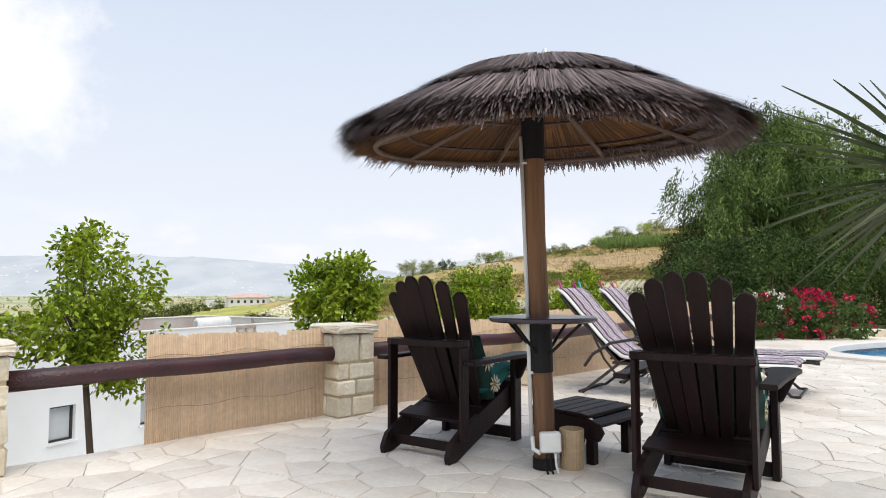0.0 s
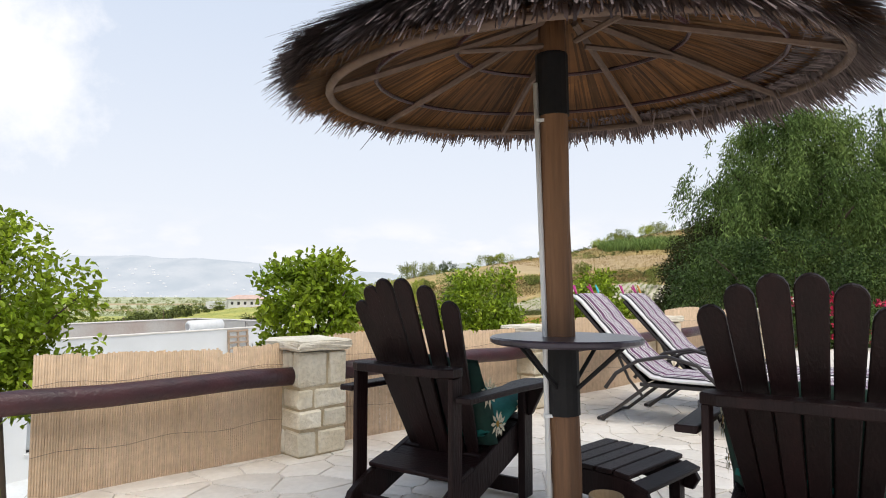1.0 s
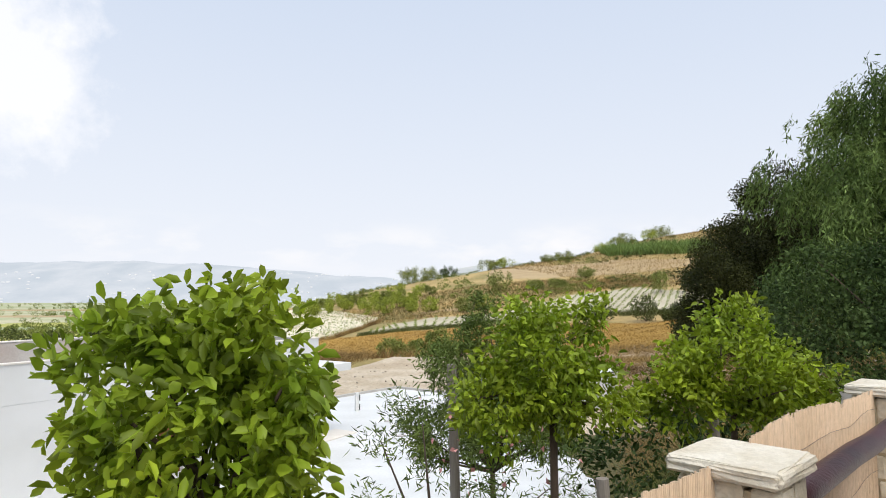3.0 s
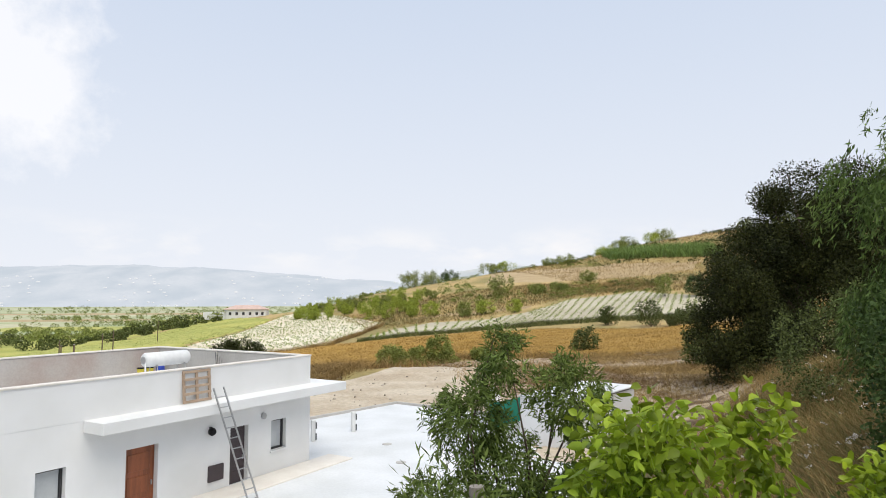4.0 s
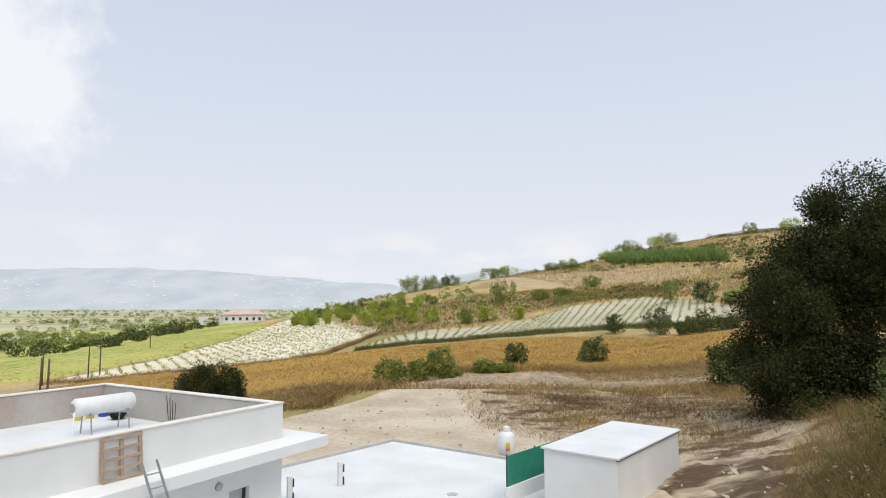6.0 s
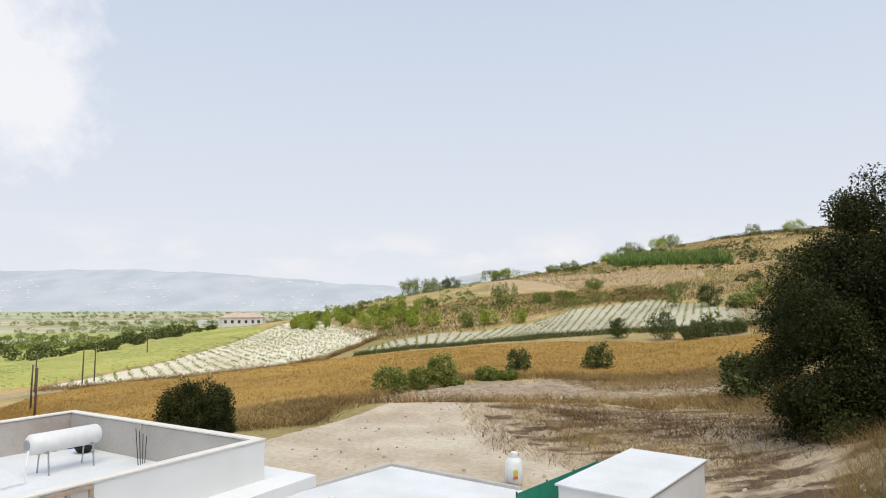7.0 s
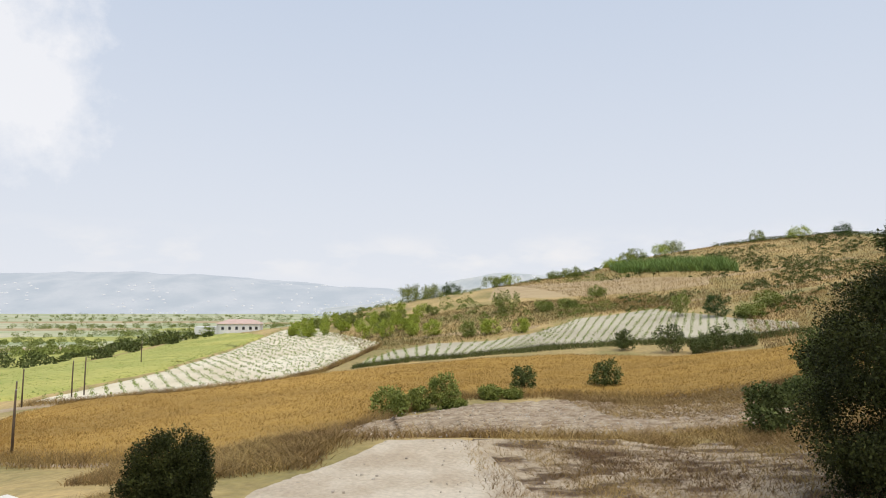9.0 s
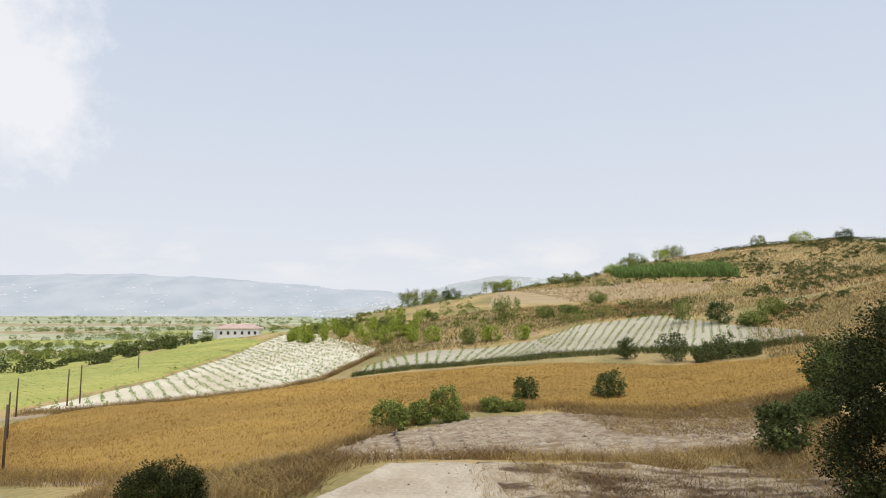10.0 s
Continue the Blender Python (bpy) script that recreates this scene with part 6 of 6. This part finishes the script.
def garden_chair(m):
    c = holder("garden_chair", "dark-stained slatted wooden garden armchair with a fan back", "chair", m, "garden chairs")
    lean = 25.0
    heights = (0.82, 0.885, 0.915, 0.915, 0.885, 0.82)
    for k, h in enumerate(heights):
        u = k - 2.5
        mm = pose(u * 0.058, 0.07 + 0.018 * abs(u), 0.17, lean, 0, 0) @ pose(0, 0, 0, 0, u * 2.45, 0)
        part("back_slat", board(round_top(0.054, 0.086, h), 0.020, mm), M["chair"], c)
    rail = [(-0.262, -0.01), (-0.25, -0.045), (-0.12, -0.02), (0.12, -0.02), (0.25, -0.045), (0.262, -0.01), (0.262, 0.045), (0.21, 0.075), (-0.21, 0.075), (-0.262, 0.045)]
    part("back_rail", board(rail, 0.036, pose(0, -0.195, 0.625, 90, 0, 0)), M["chair"], c)
    part("lower_back_rail", boxed(0, 0.075, 0.215, 0.42, 0.03, 0.07, bevel=0.005), M["chair"], c)
    for s in (-1, 1):
        prof = [(-0.33, 0.0), (-0.25, 0.0), (-0.165, 0.03), (0.40, 0.22), (0.40, 0.33), (0.345, 0.345), (-0.205, 0.16), (-0.30, 0.11), (-0.338, 0.04)]
        part("side_board", board(prof, 0.032, pose(s * 0.220, 0, 0, 0, 0, 90)), M["chair"], c)
        part("rear_leg", boxed(s * 0.2475, -0.205, 0.355, 0.022, 0.075, 0.505, bevel=0.004), M["chair"], c)
        part("front_leg", boxed(s * 0.255, 0.375, 0.256, 0.036, 0.085, 0.512, bevel=0.005), M["chair"], c)
        arm = [(-0.27, -0.035), (0.10, -0.04), (0.24, -0.075), (0.38, -0.075), (0.415, -0.045), (0.43, 0.0), (0.415, 0.05), (0.38, 0.07), (0.10, 0.045), (-0.27, 0.035)]
        part("armrest", board(arm, 0.024, pose(s * 0.305, 0.03, 0.525, 90, 0, 90)), M["chair"], c)
        part("arm_bracket", board([(0, 0), (0.085, 0), (0.02, -0.13), (0, -0.14)], 0.03, pose(s * 0.2735, 0.375, 0.512, 0, 0, 0 if s > 0 else 180)), M["chair"], c)
    for k in range(6):
        y = 0.40 - 0.078 * k
        part("seat_slat", boxed(0, y, 0.352 - 0.0265 * k, 0.47, 0.068, 0.02, pose(0, 0, 0, 18, 0, 0), bevel=0.004), M["chair"], c)
    part("rear_seat_board", boxed(0, -0.105, 0.205, 0.472, 0.12, 0.02, pose(0, 0, 0, 14, 0, 0), bevel=0.004), M["chair"], c)
    part("rear_stretcher", boxed(0, -0.235, 0.07, 0.41, 0.022, 0.05, bevel=0.004), M["chair"], c)
    part("front_stretcher", boxed(0, 0.372, 0.045, 0.474, 0.025, 0.07, bevel=0.004), M["chair"], c)
    return c


def pillow(bm, sx, sy, sz, m):
    """A stuffed cushion: a box swollen in the middle with pinched seams."""
    tmp = bmesh.new()
    bmesh.ops.create_grid(tmp, x_segments=14, y_segments=14, size=0.5)
    top_ = [v for v in tmp.verts]
    r = bmesh.ops.duplicate(tmp, geom=tmp.verts[:] + tmp.edges[:] + tmp.faces[:])
    low_ = [v for v in r["geom"] if isinstance(v, bmesh.types.BMVert)]
    for sgn, vs in ((1, top_), (-1, low_)):
        for v in vs:
            x, y = v.co.x * 2, v.co.y * 2
            b = max(0.0, (1 - x**4) * (1 - y**4)) ** 0.5
            q = 1 - 0.06 * (abs(x * y))
            v.co = Vector((x * q * sx / 2, y * q * sy / 2, sgn * b * sz / 2 + 0.004 * math.sin(7 * x + 5 * y)))
    bmesh.ops.remove_doubles(tmp, verts=tmp.verts[:], dist=0.001)
    bmesh.ops.recalc_face_normals(tmp, faces=tmp.faces[:])
    join(bm, tmp, m)
    return bm


def daisies(bm_p, bm_h, places, m):
    """Flat printed daisies: petals and a heart, in the cloth's plane."""
    for x, y, z, r, a0 in places:
        for k in range(9):
            a = a0 + k * 2 * math.pi / 9
            c, s = math.cos(a), math.sin(a)
            q = [bm_p.verts.new(m @ Vector((x + r * u * c - w * s, y + r * u * s + w * c, z))) for u, w in ((0.22, 0), (0.6, r * 0.15), (1.0, 0), (0.6, -r * 0.15))]
            bm_p.faces.new(q)
        bm_h.faces.new([bm_h.verts.new(m @ Vector((x + r * 0.24 * math.cos(t), y + r * 0.24 * math.sin(t), z + 0.001))) for t in np.linspace(0, 2 * math.pi, 9)[:-1]])


def cushion(chair_m):
    q = holder("seat_cushion", "green garden cushion printed with cream daisies on the chair", "cushion", chair_m, "chair cushions")
    mb = pose(0.0, 0.075, 0.46, -65, 0, 0)
    ms = pose(0.0, 0.27, 0.385, 16, 0, 0)
    part("back_pad", pillow(bmesh.new(), 0.50, 0.46, 0.12, mb), M["forest"], q, "dark green back pad", True)
    part("seat_pad", pillow(bmesh.new(), 0.47, 0.44, 0.12, ms), M["teal"], q, "teal seat pad", True)
    bp, bh = bmesh.new(), bmesh.new()
    for mm, h in ((mb, 0.068), (ms, 0.064)):
        daisies(bp, bh, [(-0.10, 0.09, h - 0.004, 0.075, 0.2), (0.10, 0.10, h - 0.004, 0.07, 0.5), (0.0, -0.05, h - 0.003, 0.08, 0.1), (-0.12, -0.11, h - 0.010, 0.055, 0.3), (0.12, -0.11, h - 0.010, 0.06, 0.8)], mm)
    for s in (-1, 1):
        side = mb @ pose(s * 0.238, 0, 0.0, 0, 90, 0)
        daisies(bp, bh, [(-0.01, 0.10, s * 0.012, 0.06, 0.2), (0.0, -0.06, s * 0.014, 0.07, 0.6)], side)
        side = ms @ pose(s * 0.224, 0, 0.0, 0, 90, 0)
        daisies(bp, bh, [(0.0, 0.10, s * 0.012, 0.05, 0.2), (0.0, -0.10, s * 0.014, 0.05, 0.6)], side)
    for bm_ in (bp, bh):
        bmesh.ops.recalc_face_normals(bm_, faces=bm_.faces[:])
    for nm, bm_, mt in (("daisy_print", bp, "daisy"), ("daisy_heart", bh, "daisyheart")):
        part(nm, bm_, M[mt], q)["kind"] = "stuff"
    return q


for m in (pose(0.025, 3.785, 0, 0, 0, -34.5), pose(1.20, 2.965, 0, 0, 0, -34)):
    garden_chair(m)
    cushion(m)
stool = holder("footstool", "dark-stained slatted wooden footstool", "stool", pose(0.81, 3.64, 0, 0, 0, -135) @ Matrix.Scale(0.88, 4), "")
for k in range(6):
    y = -0.20 + 0.085 * k
    part("slat", boxed(0, y, 0.295 - 0.9 * max(0, y - 0.10) ** 2 * 3, 0.52, 0.076, 0.022, pose(0, 0, 0, -max(0, y - 0.08) * 120, 0, 0), bevel=0.004), M["chair"], stool)
for s in (-1, 1):
    part("side_rail", board([(-0.24, 0.18), (0.24, 0.15), (0.27, 0.20), (0.24, 0.255), (0.12, 0.282), (-0.24, 0.284)], 0.03, pose(s * 0.235, 0, 0, 0, 0, 90)), M["chair"], stool)
    for y in (-0.18, 0.17):
        part("leg", boxed(s * 0.205, y, 0.12, 0.055, 0.055, 0.24, bevel=0.004), M["chair"], stool)


# ---- sun loungers ----
def lounger(m, label, peg_a, peg_b):
    g = holder("sun_lounger", label, "lounger", m, "sun loungers")
    hinge, head = Vector((0, -0.38, 0.30)), Vector((0, -0.90, 0.865))
    for s in (-1, 1):
        x = s * 0.28
        part("seat_tube", tubed([(x, -0.42, 0.29), (x, 0.2, 0.29), (x, 0.88, 0.31), (x * 0.9, 0.95, 0.30)], 0.014, 8), M["tube"], g)
        part("back_tube", tubed([(x, hinge.y, hinge.z), (x, (hinge.y + head.y) / 2 - 0.02, 0.60), (x, head.y, head.z)], 0.014, 8), M["tube"], g)
        xo = s * 0.325
        arc = [(xo, -0.66, 0.25), (xo, -0.58, 0.36), (xo, -0.42, 0.46), (xo, -0.22, 0.50), (xo, -0.02, 0.45), (xo, 0.12, 0.32), (xo, 0.24, 0.14), (xo, 0.33, 0.04), (xo, 0.42, 0.014), (xo, 0.52, 0.014)]
        part("arm_loop", tubed(arc, 0.014, 8), M["tube"], g)
        part("rear_leg", tubed([(x, -0.36, 0.29), (x, -0.70, 0.014), (x * 0.8, -0.74, 0.014)], 0.013, 8), M["tube"], g)
        part("foot_leg", tubed([(x, 0.45, 0.29), (x, 0.74, 0.014), (x, 0.80, 0.014)], 0.013, 8), M["tube"], g)
        part("back_stay", tubed([(x, -0.62, 0.58), (x, -0.50, 0.32), (x, -0.40, 0.20)], 0.010, 6), M["tube"], g)
    for y, z in ((-0.36, 0.285), (0.3, 0.285), (0.93, 0.30)):
        part("cross_tube", tubed([(-0.3, y, z), (0.3, y, z)], 0.011, 6), M["tube"], g)
    part("foot_bar", tubed([(-0.28, 0.80, 0.014), (0.28, 0.80, 0.014)], 0.013, 6), M["tube"], g)
    part("rear_bar", tubed([(-0.26, -0.74, 0.014), (0.26, -0.74, 0.014)], 0.013, 6), M["tube"], g)
    part("back_sling", board([(-0.27, 0), (0.27, 0), (0.27, 0.765), (-0.27, 0.765)], 0.006, pose(0, hinge.y, hinge.z, math.degrees(math.atan2(0.52, 0.565)), 0, 0), 0), M["black"], g)
    part("seat_sling", boxed(0, 0.27, 0.30, 0.54, 1.26, 0.006), M["black"], g)
    # mattress: one soft sheet that follows seat and back, quilted across
    line = [(0.98, 0.345), (0.6, 0.335), (0.2, 0.33), (-0.2, 0.33), (-0.34, 0.345), (-0.43, 0.41), (-0.55, 0.53), (-0.70, 0.70), (-0.86, 0.875), (-0.93, 0.925)]
    p = np.array(line)
    dd = np.r_[0, np.cumsum(np.linalg.norm(np.diff(p, axis=0), axis=1))]
    nn, mm = 70, 18
    q = np.linspace(0, dd[-1], nn)
    yy, zz = np.interp(q, dd, p[:, 0]), np.interp(q, dd, p[:, 1])
    ty, tz = np.gradient(yy), np.gradient(zz)
    ln = np.hypot(ty, tz)
    ny_, nz_ = tz / ln, -ty / ln
    vs = []
    for sgn in (1, -1):
        for j in range(nn):
            seam = 0.55 + 0.45 * min(1, abs(math.sin(q[j] / 0.31 * math.pi)) * 3)
            for i in range(mm):
                u = -1 + 2 * i / (mm - 1)
                t = 0.034 * (max(0, 1 - u**6)) ** 0.5 * seam * (1 if 0 < j < nn - 1 else 0.2)
                vs.append((u * 0.285, yy[j] + ny_[j] * t * sgn, zz[j] + nz_[j] * t * sgn))
    ii = np.arange(2 * nn * mm).reshape(2, nn, mm)
    fs = [np.stack([ii[0, :-1, :-1], ii[0, 1:, :-1], ii[0, 1:, 1:], ii[0, :-1, 1:]], -1).reshape(-1, 4)[:, ::-1],
          np.stack([ii[1, :-1, :-1], ii[1, 1:, :-1], ii[1, 1:, 1:], ii[1, :-1, 1:]], -1).reshape(-1, 4)]
    mat_ = raw_mesh("mattress", vs, np.concatenate(fs), M["stripes"], g, True)
    tagged(mat_, "quilted mattress with plum, white and black stripes")
    for s in (-1, 1):
        part("piping", tubed([(s * 0.285, a, b) for a, b in line], 0.011, 6), M["whiteplastic"], mat_, "white piping", True)
    for x, col, tilt in ((-0.26, peg_a, -30), (-0.14, peg_b, 20), (0.2, peg_b, -10)):
        bm = bmesh.new()
        for s in (-1, 1):
            box(bm, s * 0.012, 0, 0.03, 0.008, 0.012, 0.09, pose(0, 0, 0, 0, s * 14, 0), bevel=0.002)
        bm.transform(pose(x, -0.93, 0.935, 25, tilt, 0))
        part("peg", bm, M[col], g, "coloured plastic clothes peg")
    return g


lounger(pose(1.97, 5.50, 0, 0, 0, -125), "sun lounger with a raised back and plum striped mattress", "pegblue", "pegpink")
lounger(pose(2.49, 6.05, 0, 0, 0, -125), "sun lounger with a striped mattress held by pegs", "pegorange", "pegpink")

# ---- planting on the terrace ----
ger = bush("geranium_bush", "geranium bush full of crimson flowers beside the pool", "flowers", [(6.5, 12.0, 0.35, 0.75, 0.5, 0.42), (7.3, 11.9, 0.3, 0.75, 0.5, 0.38), (6.1, 12.2, 0.5, 0.5, 0.4, 0.4)], "geranium", 260, 26, 0.12, 0.06, 0.055, base=(6.6, 12.0, 0.0), hollow=0.65)
_, pos, out = crown_points(np.array([(0.0, -0.05, 0.42, 0.8, 0.55, 0.5), (0.6, -0.15, 0.35, 0.8, 0.55, 0.45)]), 90, 22, 0.075, 0.9)
v, f = leaves(pos, 0.05, 0.045, out, 0)
raw_mesh("blossom", v, f, M["redpetal"], ger)
_, pos, out = crown_points(np.array([(-0.55, -0.15, 0.45, 0.4, 0.4, 0.42)]), 14, 14, 0.06, 0.9)
v, f = leaves(pos, 0.045, 0.04, out, 0)
raw_mesh("white_blossom", v, f, M["whitepetal"], ger)
lily = holder("strap_leaf_clump", "arching green strap-leaved clump at the bed's edge", "plant", pose(5.75, 11.75, 0))
n = 240
a = RNG.uniform(0, 6.28, n)
d = np.stack([np.cos(a), np.sin(a), RNG.uniform(0.5, 1.8, n)], 1)
d = unit(d)
ln = RNG.uniform(0.25, 0.5, n)[:, None]
sd = np.stack([-np.sin(a), np.cos(a), 0 * a], 1) * 0.009
o = RNG.normal(size=(n, 3)) * np.array([0.12, 0.12, 0.0])
mid = o + d * ln * 0.6
tip = o + d * ln + np.stack([np.cos(a), np.sin(a), -0.8 + 0 * a], 1) * ln * 0.35
v = np.stack([o - sd, o + sd, mid + sd, mid - sd, tip + sd * 0.2, tip - sd * 0.2], 1).reshape(-1, 3)
k = np.arange(n)[:, None] * 6
raw_mesh("leaf_tuft", v, np.concatenate([k + np.array([0, 1, 2, 3]), k + np.array([3, 2, 4, 5])]), M["geranium"], lily)
for i in range(11):
    b = to_ob("kerb_stone", boxed(0, 0, 0.07, 0.42, 0.2, 0.16, bevel=0.015), M["capstone"])
    b.matrix_basis = pose(7.9 + 0.44 * i, 12.35 + 0.03 * math.sin(i * 2.0), -0.014, 0, 0, RNG.uniform(-3, 3))
    tagged(b, "pale stone block edging the planting bed", "kerb stone", "bed edging")
bed = to_ob("soil_bed", boxed(10.2, 13.4, 0.03, 5.6, 1.7, 0.1), M["bank"])
tagged(bed, "dark soil bed under the hedge", "bed", kind="structure")

yuc = holder("yucca", "yucca with long stiff pointed leaves", "plant", pose(1.80, 2.25, 0))
part("trunk", tubed([(0, 0, 0), (0.02, 0.01, 0.6), (0, 0, 1.30)], 0.06, 10, 0.05), M["bark"], yuc)
yr = random.Random(23)
for k in range(84):
    a, e = k * 2.39996, yr.uniform(-0.85, 1.3)
    ln = yr.uniform(0.46, 0.68)
    d = Vector((math.cos(a) * math.cos(e), math.sin(a) * math.cos(e), math.sin(e)))
    s = Vector((-math.sin(a), math.cos(a), 0))
    n_ = d.cross(s)
    o = Vector((0, 0, 1.33)) + d * 0.03
    bm = bmesh.new()
    rows = []
    for u, w in ((0, 0.012), (0.3, 0.02), (0.65, 0.014), (1.0, 0.001)):
        c = o + d * ln * u + Vector((0, 0, -0.05 * u * u))
        rows.append([bm.verts.new(c - s * w + n_ * w * 0.35), bm.verts.new(c - n_ * 0.003), bm.verts.new(c + s * w + n_ * w * 0.35)])
    for p0, p1 in zip(rows, rows[1:]):
        for j in (0, 1):
            bm.faces.new((p0[j], p0[j + 1], p1[j + 1], p1[j]))
    part("leaf", bm, M["yucca"], yuc)

# ---- paving stones of the terrace ----
rng = random.Random(5)
sites = []
step = 0.225
for i in range(-22, 44):
    for j in range(6, 52):
        x = i * step + rng.uniform(-0.62, 0.62) * step + (0.2 if j % 2 else 0)
        y = j * step + rng.uniform(-0.62, 0.62) * step
        off = (Vector((x, y, 0)) - FA).dot(FN)
        if off < 0.1 and -4.6 < x < 5.2 and 1.9 < y < 10.8 and abs(x) < 1.3 + y * 0.62:
            sites.append((x, y))


def clip(poly, px, py, nx, ny):
    """Keeps the part of poly where (p - (px, py)).n < 0."""
    out = []
    for (ax, ay), (bx2, by2) in zip(poly, poly[1:] + poly[:1]):
        da, db = (ax - px) * nx + (ay - py) * ny, (bx2 - px) * nx + (by2 - py) * ny
        if da <= 0:
            out.append((ax, ay))
        if (da < 0 < db) or (db < 0 < da):
            t = da / (da - db)
            out.append((ax + (bx2 - ax) * t, ay + (by2 - ay) * t))
    return out


laid = 0
sites.sort(key=lambda q: math.hypot(q[0], q[1]))
rest = bmesh.new()
edge = fence_point(0, 0.05)
for x, y in sites:
    poly = [(x - 0.6, y - 0.6), (x + 0.6, y - 0.6), (x + 0.6, y + 0.6), (x - 0.6, y + 0.6)]
    for qx, qy in sites:
        d2_ = (qx - x) ** 2 + (qy - y) ** 2
        if 0 < d2_ < 1.4:
            d1 = math.sqrt(d2_)
            nx, ny = (qx - x) / d1, (qy - y) / d1
            poly = clip(poly, (x + qx) / 2 - nx * 0.0045, (y + qy) / 2 - ny * 0.0045, nx, ny)
            if len(poly) < 3:
                break
    if len(poly) >= 3:
        poly = clip(poly, edge.x, edge.y, FN.x, FN.y)
    if len(poly) < 3:
        continue
    bm = bmesh.new()
    h = rng.uniform(-0.001, 0.003)
    lo = [bm.verts.new((a - x, b - y, -0.006)) for a, b in poly]
    hi = [bm.verts.new(((a - x) * 0.985, (b - y) * 0.985, h)) for a, b in poly]
    bm.faces.new(hi)
    for k in range(len(poly)):
        bm.faces.new((lo[k], lo[(k + 1) % len(poly)], hi[(k + 1) % len(poly)], hi[k]))
    bmesh.ops.recalc_face_normals(bm, faces=bm.faces[:])
    if laid < 290:
        st = to_ob("flagstone", bm, M["flag"], terrace)
        st.location = (x, y, 0)
    else:
        join(rest, bm, Matrix.Translation((x, y, 0)))
    laid += 1
far_paving = to_ob("paving", rest, M["flag_far"], terrace)
far_paving["kind"] = "stuff"
